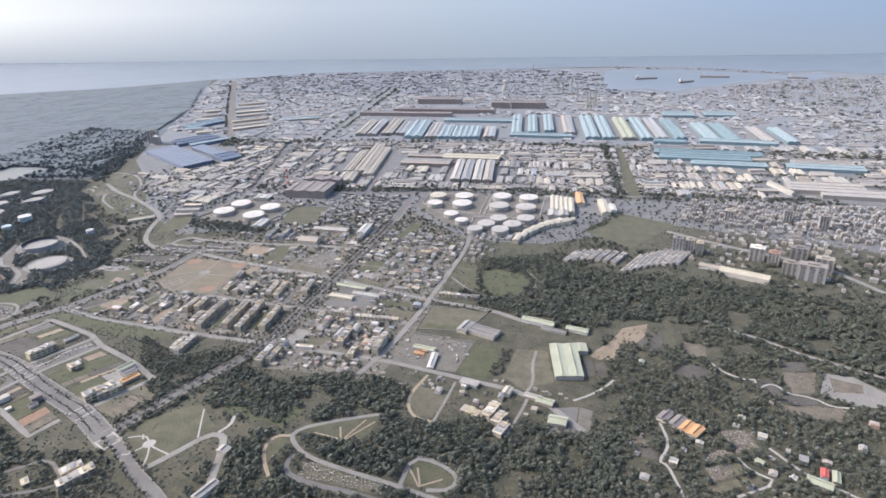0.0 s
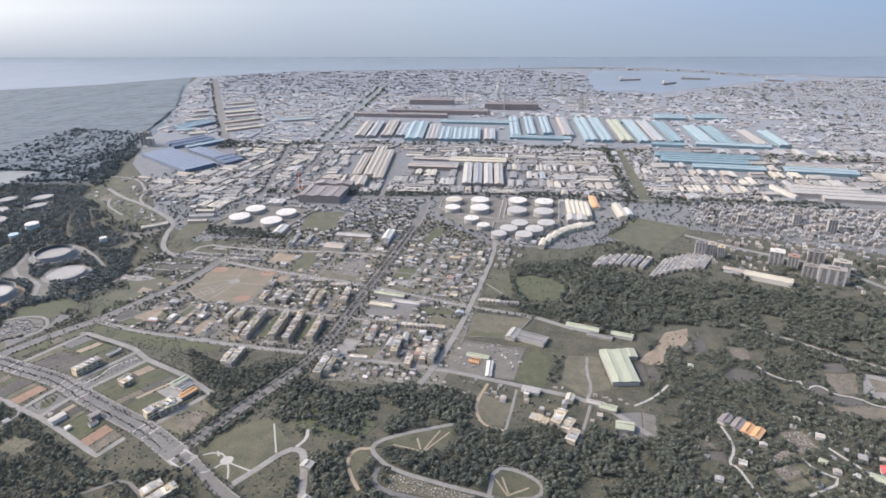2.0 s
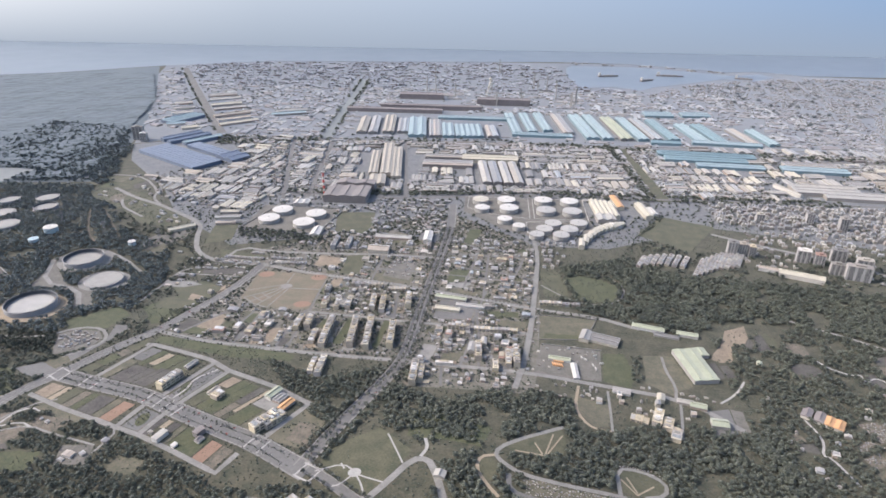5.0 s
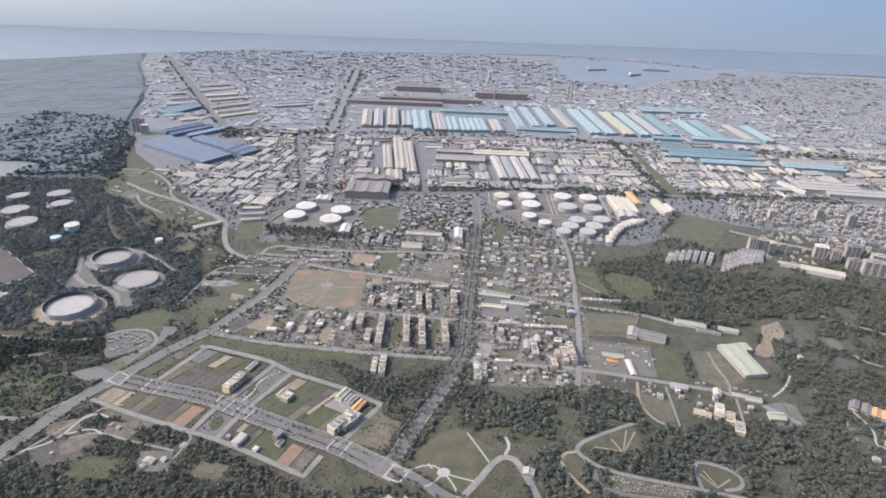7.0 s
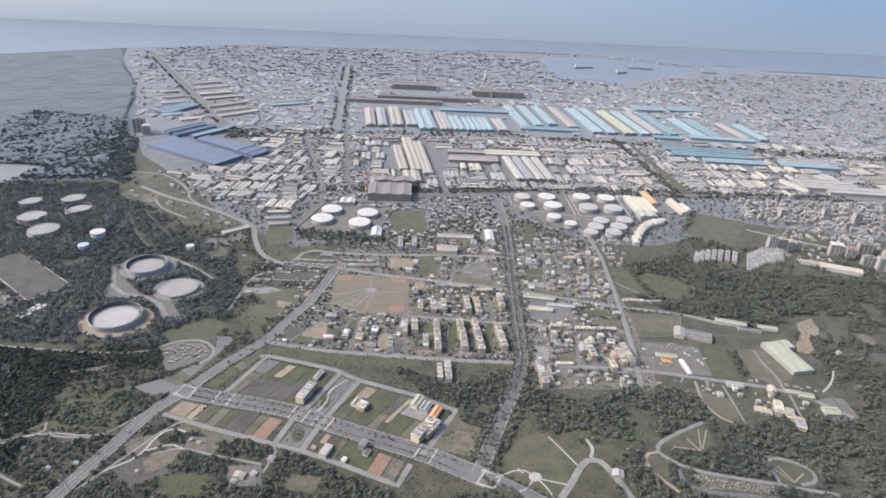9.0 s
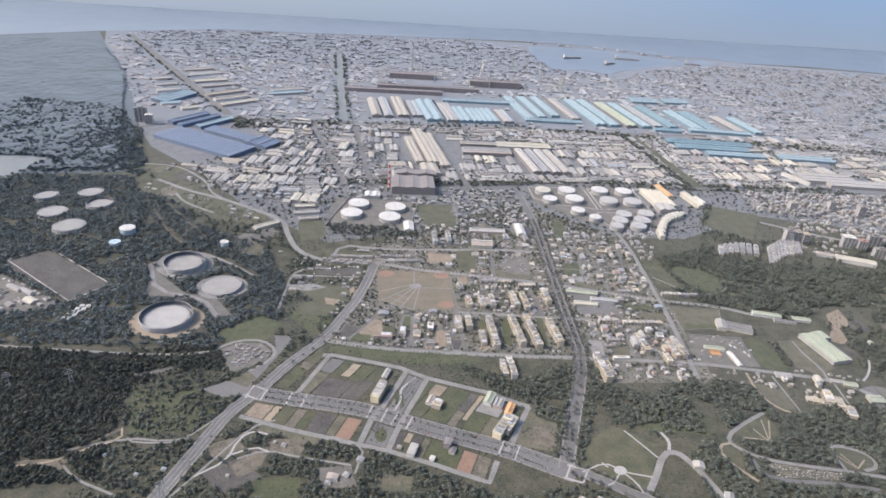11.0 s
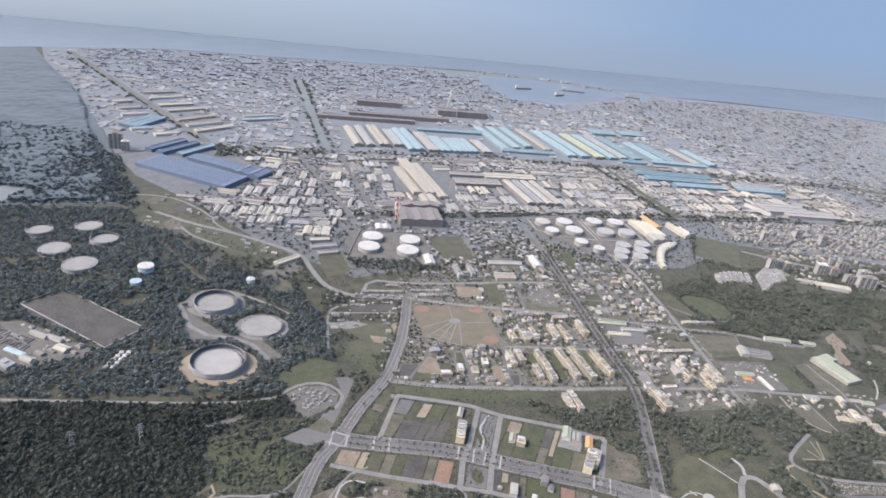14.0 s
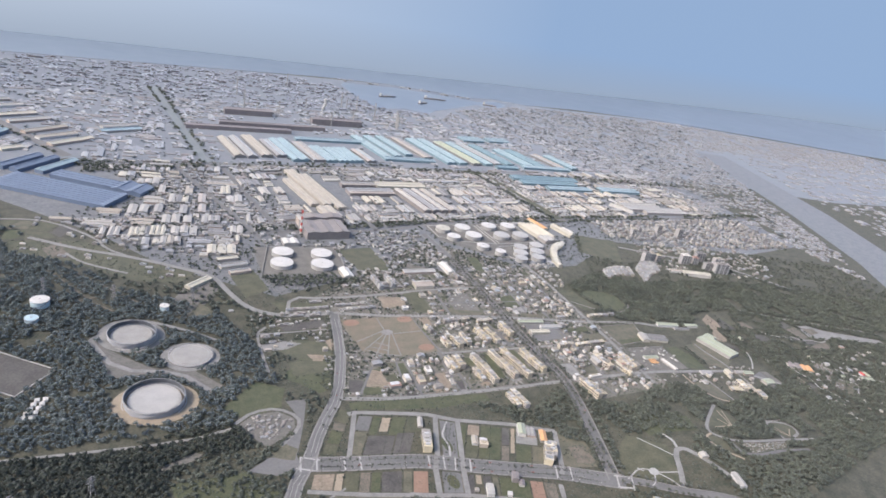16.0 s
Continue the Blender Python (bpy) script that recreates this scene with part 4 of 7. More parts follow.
yrng = random.Random(17)
for q, step in (([(-1190, 1076), (-660, 1030), (-639, 1331), (-898, 1401), (-899, 1214), (-1130, 1186)], 30), ([(-600, 1010), (-400, 1000), (-350, 1280), (-600, 1330)], 28), ([(-958, 1425), (-345, 1290), (-335, 1640), (-880, 1661)], 34)):
    pts, _ = lattice(q, step, 0.35, 5)
    for x, y in pts.tolist():
        if yrng.random() < 0.55:
            a, b_ = yrng.uniform(7, 15), yrng.uniform(6, 13)
            kind = yrng.choice(("grass", "lush", "grass", "dirt", "soil", "asphalt", "concrete", "dry"))
            patch("yard", [(x - a, y - b_), (x + a, y - b_ * 0.9), (x + a * 0.95, y + b_), (x - a, y + b_)], kind, {"dirt": "bare earth yard between houses", "soil": "dark soil garden between houses", "asphalt": "grey paved yard between houses",
                  "concrete": "pale paved yard between houses"}.get(kind, "green garden between houses"), 0.2 + 0.1 * yrng.random(), False, "yard")
patch("bare_lot", [(-953, 1528), (-881, 1511), (-888, 1463), (-958, 1463)], "dirt", "bare sandy lot in town", 0.33)
patch("meadow", [(-873, 1528), (-815, 1544), (-826, 1417), (-875, 1418)], "grass", "green lot in town", 0.33)
patch("car_park", [(-743, 1503), (-667, 1498), (-679, 1392), (-754, 1414)], "yard", "grey paved works yard", 0.33, category="yard")
patch("meadow", [(-572, 1453), (-530, 1461), (-541, 1396), (-582, 1388)], "lush", "green lot beside the tree-lined road", 0.33)
patch("grass_strip", [(-790, 1187), (-780, 1187), (-790, 1070), (-802, 1070)], "lush", "green strip between house rows", 0.33)
patch("grass_strip", [(-708, 1195), (-694, 1195), (-705, 1065), (-720, 1065)], "lush", "green strip between house rows", 0.33)
# pale crossing bands at the boulevard's junctions
for x, y, turn in ((-1335, 912, -15), (-1335, 912, 62), (-1256, 890, -13), (-1099, 844, -20), (-1052, 821, -25), (-860, 742, -26), (-752, 679, -30), (-752, 679, 64)):
    for s in (-1, 1):
        a = radians(turn)
        cx, cy = x + s * 15 * math.cos(a), y + s * 15 * math.sin(a)
        tx, ty = -math.sin(a) * 20, math.cos(a) * 20
        road("crosswalk", [(cx - tx, cy - ty), (cx + tx, cy + ty)], 3.6, "pale painted crossing band", "pale", 0.9, 0, keep=False)


# ---- oil tanks ----
def curved_stair(r, high, n=14):
    """One stair that climbs a quarter round the shell."""
    v, f = [], []
    for i in range(n + 1):
        a, z = math.pi / 2 * i / n, high * i / n
        c_, s_ = math.cos(a), math.sin(a)
        v += [(r * c_, r * s_, z), ((r + 1.5 * K) * c_, (r + 1.5 * K) * s_, z), ((r + 1.5 * K) * c_, (r + 1.5 * K) * s_, z + 0.4), (r * c_, r * s_, z + 0.4)]
        if i:
            o = 4 * i - 4
            f += [(o + k, o + (k + 1) % 4, o + 4 + (k + 1) % 4, o + 4 + k) for k in range(4)]
    return v, f + [(0, 1, 2, 3), (4 * n + 3, 4 * n + 2, 4 * n + 1, 4 * n)]


def floating_tank(r, high, sunk, roof, apron="concrete"):
    """A tank without a lid: shell, wind girder, roof floating inside, ring kerb."""
    top = tagged(new("oil_tank"), category="tank")
    shell = part("shell", mesh("shell", *ring(r - 0.5 * K, r, 0, high), M["shell"]), top)
    # added dark ring: shade on the inner wall, put in as colour
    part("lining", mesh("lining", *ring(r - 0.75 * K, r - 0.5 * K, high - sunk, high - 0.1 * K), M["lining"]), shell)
    part("wind_girder", mesh("wind_girder", *ring(r, r + 1.6 * K, high - 1.6 * K, high - 0.9 * K), M["tankside"]), top)
    part("floating_roof", mesh("floating_roof", *disc(r - (0.9 if sunk < 7.5 * K else 7) * K, high - sunk - 1 * K, high - sunk), M[roof]), top)
    part("roof_rim", mesh("roof_rim", *ring(r * 0.80, r * 0.82, high - sunk, high - sunk + 0.8 * K), M["tankside"]), top)
    part("kerb", mesh("kerb", *ring(r + 2 * K, r + 4 * K, 0, 1.0 * K), M["pale"]), top)
    part("stair", mesh("stair", *curved_stair(r, high), M["steel"]), shell)
    return top


def roofed_tank(r, high, roof, side):
    """A tank with a low cone for a lid."""
    top = tagged(new("storage_tank"), category="tank")
    shell = part("shell", mesh("shell", *ring(r - 0.4 * K, r, 0, high), M[side]), top)
    lid = part("lid", mesh("lid", *disc(r + 0.25 * K, high - 0.3 * K, high + 0.05, rise=0.055 * r), M[roof]), top)
    part("rim", mesh("rim", *ring(r, r + 0.7 * K, high - 1.4 * K, high - 0.8 * K), M["tankside"]), top)
    part("hatch", mesh("hatch", *box(-1.2 * K, -1.2 * K, high, 1.2 * K, 1.2 * K, high + 0.06 * r + 1.2 * K), M["steel"]), lid)
    part("stair", mesh("stair", *curved_stair(r, high), M["steel"]), shell)
    return top


TANKS = []
for x, y, r, high, sunk, roof, label in ((-1578, 1169, 57, 16, 9.5, "tankgrey", "huge open-topped oil tank, grey roof deep inside"),
                                         (-1606, 1429, 51, 15, 9.5, "rust", "huge open-topped oil tank with weathered low roof"),
                                         (-1490, 1330, 47, 7, 1.2, "rust", "low wide oil tank with stained roof"),
                                         (-1952, 1587, 40, 10, 1.2, "rust", "wide oil tank among hillside trees"), (-2041, 1690, 38, 10, 1.2, "rust", "wide oil tank among hillside trees"),
                                         (-1931, 1749, 36, 12, 6, "rust", "open-topped oil tank among hillside trees"), (-1997, 1853, 35, 12, 3, "rust", "open-topped oil tank among hillside trees"),
                                         (-2118, 1824, 33, 12, 4, "rust", "open-topped oil tank among hillside trees"), (-2229, 1638, 36, 11, 3, "rust", "wide oil tank among hillside trees")):
    ob = floating_tank(r * K, high * K, sunk * K, roof)
    ob.matrix_basis = place(x, y, 0.4, 215)
    tagged(ob, label, group="hillside oil tanks")
    TANKS.append((x, y, r))
for x, y, r, high, roof, side, label, grp in ((-1180, 1752, 34, 13, "white", "tankside", "white-roofed oil tank in a walled yard", "four tanks in a yard"),
                                              (-1159, 1828, 33, 13, "white", "tankside", "white-roofed oil tank in a walled yard", "four tanks in a yard"),
                                              (-1060, 1730, 34, 13, "white", "tankside", "white-roofed oil tank in a walled yard", "four tanks in a yard"),
                                              (-1040, 1806, 33, 13, "white", "tankside", "white-roofed oil tank in a walled yard", "four tanks in a yard"),
                                              (-1791, 1568, 20, 16, "white", "lightblue", "pale blue water tank among trees", "blue tanks"),
                                              (-1805, 1506, 14, 9, "lightblue", "lightblue", "small pale blue water tank among trees", "blue tanks"),
                                              (-1526, 1541, 11, 13, "white", "lightblue", "small pale blue water tank beside a lane", "blue tanks")):
    ob = roofed_tank(r * K, high * K, roof, side)
    ob.matrix_basis = place(x, y, 0.4, 240)
    tagged(ob, label, group=grp)
    TANKS.append((x, y, r))
FARM = (((-505, 1985, 30), (-416, 1990, 33), (-289, 2000, 33), (-200, 1996, 33), (-498, 1908, 27), (-408, 1914, 34), (-285, 1906, 34), (-199, 1902, 34)),
        ((-423, 1815, 25), (-379, 1762, 21), (-270, 1792, 28), (-189, 1802, 29), (-300, 1744, 28), (-223, 1748, 29), (-252, 1702, 27), (-326, 1700, 24)))
for row, roofs in zip(FARM, (("cream", "white", "white", "white", "white", "white", "tankgrey", "tankgrey"), ("white", "white") + ("tankgrey",) * 6)):
    for (x, y, r), roof in zip(row, roofs):
        ob = roofed_tank(r * K * 0.93, 15 * K, roof, "tankside")
        ob.matrix_basis = place(x, y, 0.4, 230)
        tagged(ob, {"cream": "cream-roofed oil tank in a tank farm", "white": "white-roofed oil tank in a tank farm", "tankgrey": "grey-roofed oil tank in a tank farm"}[roof], group="tank farm")
        TANKS.append((x, y, r))


def yard_wall(name, points, high, thick, mat, label, closed=True):
    """A low wall along a line, its foot following the ground."""
    pts = length_steps(list(points) + ([points[0]] if closed else []), 16)
    v, f = [], []
    for i, (x, y) in enumerate(pts):
        xa, ya = pts[max(0, i - 1)]
        xb, yb = pts[min(len(pts) - 1, i + 1)]
        d = math.hypot(xb - xa, yb - ya) or 1
        nx, ny = -(yb - ya) / d * thick / 2, (xb - xa) / d * thick / 2
        z = hill(x, y)
        v += [((x - nx) * K, (y - ny) * K, (z - 0.3) * K), ((x + nx) * K, (y + ny) * K, (z - 0.3) * K), ((x + nx) * K, (y + ny) * K, (z + high) * K), ((x - nx) * K, (y - ny) * K, (z + high) * K)]
        if i:
            o = 4 * i - 4
            f += [(o + k, o + (k + 1) % 4, o + 4 + (k + 1) % 4, o + 4 + k) for k in range(4)]
    f += [(3, 2, 1, 0), tuple(len(v) - 4 + k for k in range(4))]
    return tagged(new(name, mesh(name, v, f, M[mat])), label, "wall", kind="structure")


yard_wall("wall_tank_yard", [(-1190, 1900), (-962, 1872), (-1005, 1648), (-1258, 1678)], 3.5, 2.5, "concrete", "grey wall round four oil tanks")
yard_wall("wall_tank_farm", [(-548, 2036), (-340, 2036), (-340, 1850), (-468, 1880), (-548, 1930)], 2.5, 2.5, "pale", "pale wall round oil tanks")
yard_wall("wall_tank_farm_east", [(-325, 2036), (-150, 2036), (-150, 1850), (-325, 1850)], 2.5, 2.5, "pale", "pale wall round oil tanks")
yard_wall("wall_tank_farm_south", [(-352, 1822), (-152, 1838), (-225, 1660), (-300, 1650), (-352, 1740)], 2.5, 2.5, "pale", "pale wall round grey oil tanks")
yard_wall("wall_dark_field", [(-2040, 1424), (-1968, 1486), (-1752, 1320), (-1818, 1240)], 2.2, 2.0, "pale", "pale wall round a dark field")
yard_wall("wall_depot", [(-346, 1114), (-216, 1100)], 2.0, 1.5, "concrete", "grey wall behind the depot yard", False)
yard_wall("wall_lot", [(-344, 1241), (-208, 1233), (-245, 1140), (-350, 1132)], 1.8, 1.2, "concrete", "low wall round a brown lot")


# ---- works halls ----
def hall(x, y, lx, ly, high, roof, label, turn=0.0, bays=1, wall="wall", pitch=0.16, vents=True, along="y"):
    """A hall with one or several pitched bays, ridge vents and eaves."""
    if along == "x":
        lx, ly, turn = ly, lx, turn + 90
    top = tagged(new("works_hall"), label, "hall")
    a, b, h = lx / 2 * K, ly / 2 * K, high * K
    part("wall", mesh("wall", *box(-a, -b, 0, a, b, h), M[wall]), top)
    w = 2 * a / bays
    for i in range(bays):
        x0 = -a + i * w
        cover = part("roof", mesh("roof", *gable(x0, -b, h, x0 + w, b, h + w * pitch, 0.25), M[roof]), top)
        if vents:
            part("ridge_vent", mesh("ridge_vent", *box(x0 + w * 0.46, -b * 0.92, h + w * pitch * 0.8, x0 + w * 0.54, b * 0.92, h + w * pitch + 0.5), M[roof]), cover)
    top.matrix_basis = place(x, y, 0.1, turn)
    BUILT.append((x, y, math.hypot(lx, ly) / 2))
    HALLS.append((x, y, lx / 2, ly / 2, turn))
    return top


BUILT, HALLS = [], []
# deep blue factory
hall(-1796, 2353, 400, 68, 14, "deepblue", "long deep blue factory roof", -33, 4, "deepblue", 0.14, along="x")
hall(-1758, 2411, 400, 68, 14, "deepblue", "long deep blue factory roof", -33, 4, "deepblue", 0.14, along="x")
hall(-1680, 2480, 270, 64, 14, "deepblue", "long deep blue factory roof", -33, 3, "deepblue", 0.14, along="x")
hall(-1555, 2400, 110, 90, 13, "deepblue", "deep blue factory roof", -33, 2, "deepblue", 0.14)
hall(-1910, 2690, 190, 36, 14, "deepblue", "narrow deep blue factory roof", 52, 1, "deepblue", along="x")
hall(-1860, 2660, 200, 34, 14, "deepblue", "narrow deep blue factory roof", 52, 1, "deepblue", along="x")
hall(-1790, 2640, 180, 34, 14, "skyblue", "narrow pale blue factory roof", 52, 1, "deepblue", along="x")
hall(-2060, 3020, 90, 200, 14, "skyblue", "pale blue factory roof", -28, 3, "deepblue")
# pale and sky blue rolling mills
for x, y, lx, ly, roof, bays, label in ((-1115, 2991, 46, 300, "buff", 1, "long pale buff mill roof"), (-1060, 3000, 42, 320, "shed_roof", 1, "long pale grey mill roof"), (-990, 3028, 54, 330, "buff", 2, "long pale buff mill roof"),
                                        (-918, 3000, 50, 260, "shed_roof", 2, "long pale grey mill roof"), (-845, 2985, 84, 350, "skyblue", 2, "long sky blue mill roof"), (-755, 2965, 60, 300, "shed_roof", 3, "long pale mill roof"),
                                        (-690, 2935, 56, 240, "skyblue", 2, "long sky blue mill roof"), (-590, 2930, 130, 220, "skyblue", 5, "wide sky blue mill roof"), (-480, 2930, 50, 200, "shed_roof", 2, "long pale mill roof"),
                                        (-375, 3110, 46, 400, "skyblue", 2, "long sky blue mill roof"), (-300, 3130, 44, 380, "skyblue", 2, "long sky blue mill roof"), (-225, 3150, 44, 360, "skyblue", 2, "long sky blue mill roof"), (-130, 3120, 50, 380, "shed_roof", 2, "long pale mill roof"),
                                        (-30, 3080, 60, 460, "skyblue", 2, "long sky blue mill roof"), (40, 3080, 50, 460, "skyblue", 2, "long sky blue mill roof"),
                                        (130, 3060, 60, 420, "greenroof", 2, "long pale green mill roof"), (205, 3060, 50, 420, "skyblue", 2, "long sky blue mill roof"),
                                        (270, 3060, 50, 400, "shed_roof", 2, "long pale mill roof"), (350, 3050, 50, 380, "teal", 2, "long teal mill roof"),
                                        (480, 3000, 60, 330, "skyblue", 2, "long sky blue mill roof"), (560, 3000, 60, 330, "teal", 2, "long teal mill roof"),
                                        (700, 2960, 50, 260, "shed_roof", 2, "long pale mill roof"), (790, 2950, 50, 260, "skyblue", 2, "long sky blue mill roof")):
    hall(x, y, lx, ly, 12, roof, label, 6, bays, "teal" if roof in ("skyblue", "teal") else "slate", 0.2)
hall(-240, 2890, 280, 44, 12, "skyblue", "wide sky blue hall roof", -3, 3, "teal", along="x")
hall(-560, 3190, 400, 40, 12, "skyblue", "long sky blue hall roof", -1, 2, "teal", along="x")
hall(404, 3380, 150, 90, 12, "skyblue", "sky blue hall roof", 0, 3, "teal", along="x")
hall(600, 3390, 150, 80, 12, "skyblue", "sky blue hall roof", 0, 3, "teal", along="x")
hall(440, 2630, 400, 60, 12, "teal", "long teal works hall", -5, 3, "teal", along="x")
hall(420, 2560, 330, 60, 12, "teal", "long teal works hall", -5, 2, "teal", along="x")
hall(494, 2476, 260, 50, 12, "skyblue", "long sky blue works hall", -5, 2, "teal", along="x")
hall(589, 2820, 300, 40, 12, "skyblue", "narrow sky blue hall", -7, 1, "teal", along="x")
hall(316, 2813, 130, 40, 12, "teal", "narrow teal hall among other works", -5, 1, "teal", along="x")
hall(816, 2457, 250, 60, 12, "skyblue", "broad sky blue warehouse", -6, 2, "teal", along="x")
hall(820, 2510, 200, 60, 14, "shed_roof", "broad pale warehouse among other works", -6, 3, along="x")
hall(745, 2205, 230, 90, 15, "tankgrey", "low grey-blue warehouse roof", -5, 3, "wall", along="x")
hall(850, 2150, 260, 70, 13, "tankgrey", "low grey-blue warehouse roof", -5, 2, "wall", along="x")
hall(770, 2235, 180, 30, 17, "offwhite", "long white roof strip", -5, 1, "white", along="x")
hall(612, 2200, 14, 130, 13, "offwhite", "long white roof strip", 22, 1, "white")
# cream roofs beside the tank farm
for i in range(5):
    hall(-118 + i * 15, 1955 - i * 5, 15, 130, 14, "cream", "cream sawtooth warehouse roof", 4, 1, "cream", 0.3, False)
hall(-95, 1860, 60, 50, 14, "tankgrey", "grey warehouse roof among other works", 4, 2, "wall")
hall(-35, 2015, 24, 110, 12, "orange", "orange-roofed warehouse among other works", 6, 1, "cream")
hall(42, 1940, 26, 120, 14, "cream", "cream-roofed warehouse among other works", 8, 1, "cream")
hall(68, 1935, 20, 60, 12, "white", "white-roofed shed among other works", 8, 1, "white")
hall(-85, 1800, 60, 26, 6, "white", "white canopy roof among other works", 20, 1, "white")
for i in range(9):
    a = i / 8
    hall(-195 + 130 * a, 1655 + 150 * a - 34 * math.sin(a * math.pi) * -1, 17, 62 - 20 * abs(a - 0.5), 12, "cream", "curved row of cream market roofs", -8 - 40 * (a), 1, "cream", 0.2, False)
# the power house with its striped chimney
hall(-975, 1990, 150, 110, 26, "brick", "dark brown power house block", 0, 3, "brick", 0.08)
hall(-960, 2070, 140, 40, 32, "brick", "tall brown boiler house", 0, 2, "brick", 0.08)
hall(-1040, 2060, 14, 70, 26, "offwhite", "pale-roofed works building beside other halls", 0, 1, "wall")
for x, y, lx, ly, high in ((-905, 2440, 44, 420, 15), (-950, 2390, 34, 300, 12), (-860, 2400, 38, 400, 13), (-900, 2160, 60, 110, 14)):
    hall(x, y, lx, ly, high, "buff", "long buff mill roof", 7, 2, "buff")
hall(-480, 2470, 230, 60, 18, "cream", "long cream works hall", -1, 2, "cream", along="x")
hall(-650, 2390, 200, 70, 16, "shed_roof", "broad tan works hall", -1, 3, "brick", along="x")
for i in range(4):
    hall(-500 + i * 40, 2290, 32, 260, 16, "shed_roof", "long tan works bay", 6, 1, "brick")
hall(-660, 2480, 180, 40, 16, "shed_roof", "long tan works hall", -1, 2, "brick", along="x")
# long sheds on both sides of the highway
for x, y, lx, turn, roof in ((-2090, 3612, 157, 28, "ash"), (-2034, 3511, 172, 31, "offwhite"), (-1973, 3372, 165, 29, "cream"), (-1918, 3283, 170, 31, "offwhite"), (-1852, 3144, 188, 38, "tan"), (-1805, 3053, 165, 35, "tan"), (-1752, 2980, 193, 39, "cream"), (-2124, 3145, 106, 26, "offwhite"), (-2165, 3252, 105, 31, "ash"), (-2219, 3368, 93, 31, "offwhite"), (-2111, 3027, 36, 58, "lightblue"), (-2049, 2916, 88, 28, "skyblue"), (-1949, 2852, 77, 30, "cream"), (-1561, 3191, 183, 23, "skyblue"), (-1563, 3261, 165, 25, "ash")):
    hall(x, y, lx, 34, 10, roof, "long sheet-roofed shed beside the highway", turn, 1, along="x")
# L-shaped pale green hall and sheds near the depot
hall(-29, 1056, 52, 112, 10, "greenroof", "large pale green warehouse roof", 10, 2, "ash", 0.06)
hall(-4, 1106, 26, 30, 9, "greenroof", "pale green wing of a warehouse", 10, 1, "ash", 0.06)
hall(-95, 1201, 72, 18, 7, "greenroof", "long pale green shed", -16, 1, along="x")
hall(-12, 1180, 46, 16, 7, "greenroof", "long pale green shed", -13, 1, along="x")
hall(-60, 1172, 54, 12, 5, "slate", "low dark carport roof", -14, 1, along="x")
hall(-203, 1140, 62, 34, 7, "slate", "low blue-grey workshop among other works", -20, 2, along="x")
hall(-245, 1150, 22, 40, 9, "ash", "low grey workshop roof", -18, 1)
hall(-311, 1054, 46, 13, 5, "greenroof", "pale open carport among other works", -10, 1, along="x")
hall(-283, 1010, 12, 52, 5, "white", "long white carport among other works", 2, 1)
hall(-198, 952, 34, 16, 5, "ash", "row of pale greenhouses", -14, 3, along="x", vents=False)
hall(-126, 936, 14, 20, 9, "cream", "small cream house beside the road", -12, 1, "cream")
hall(-80, 933, 30, 12, 5, "offwhite", "low white shed beside the road", -14, 1, along="x")
hall(-58, 922, 30, 16, 6, "greenroof", "pale green shed beside the road", -14, 1, along="x")
hall(-33, 873, 30, 22, 7, "greenroof", "pale green shed on a paved yard", -6, 1, along="x")
hall(-1003, 1250 + 420, 30, 60, 10, "white", "pale works shed among other works", 0, 1)
hall(-560, 1300, 80, 16, 7, "greenroof", "long pale green shed", -10, 1, along="x")
hall(-565, 1245, 60, 16, 7, "cream", "long cream shed among other works", -8, 1, "cream", along="x")
hall(-510, 1265, 70, 14, 6, "tankgrey", "long grey shed among other works", -8, 1, along="x")
hall(-760, 1655, 110, 24, 8, "tankgrey", "long grey shed among other works", -3, 1, along="x")
hall(-655, 1660, 24, 70, 12, "white", "white works building beside other halls", 0, 1, "white")
hall(-789, 1563, 60, 36, 12, "shed_roof", "office block with pale roof", -3, 1, "wall", along="x")
hall(-1430, 1663, 80, 20, 8, "cream", "long cream shed on a gravel yard", 38, 1, "cream", along="x")
hall(-1330, 1805, 60, 18, 8, "cream", "long cream shed among other works", 8, 1, along="x")
hall(-1320, 1760, 80, 18, 8, "shed_roof", "long pale shed among other works", 12, 1, along="x")
hall(-1310, 1717, 60, 18, 8, "shed_roof", "long pale shed among other works", 12, 1, along="x")
hall(-1115, 1905, 50, 40, 12, "white", "pale-roofed square shed among other works", 0, 2)
hall(143, 922, 17, 30, 6, "mist", "brown-roofed shed among trees and plots", -34, 1)
hall(161, 910, 17, 32, 6, "brick", "brown-roofed shed among trees and plots", -34, 1)
hall(174, 899, 15, 30, 6, "orange", "orange-roofed shed among trees and plots", -34, 1)
hall(188, 890, 15, 30, 6, "orange", "orange-roofed shed among trees and plots", -34, 1)
hall(346, 804, 34, 16, 6, "greenroof", "pale green shed among trees and plots", -25, 1, along="x")
hall(358, 826, 10, 18, 6, "red", "red-roofed shed among trees and plots", -15, 1)
hall(372, 820, 10, 24, 6, "greenroof", "pale green shed among trees and plots", -15, 1)
hall(272, 836, 12, 9, 5, "greenroof", "small pale green shed among trees", -30, 1, along="x")
hall(312, 810, 10, 9, 4, "white", "small white shed among trees", -30, 1)
hall(265, 941, 12, 8, 4, "cream", "small cream shed among trees", -30, 1)
hall(112, 1080, 10, 14, 5, "greenroof", "small pale green shed beside terraces", -10, 1)
hall(-875, 878, 16, 34, 9, "greenroof", "pale green shed on a farm plot", -26, 1, "white")
hall(-858, 866, 18, 26, 6, "ash", "grey workshop on a farm plot", -26, 2)
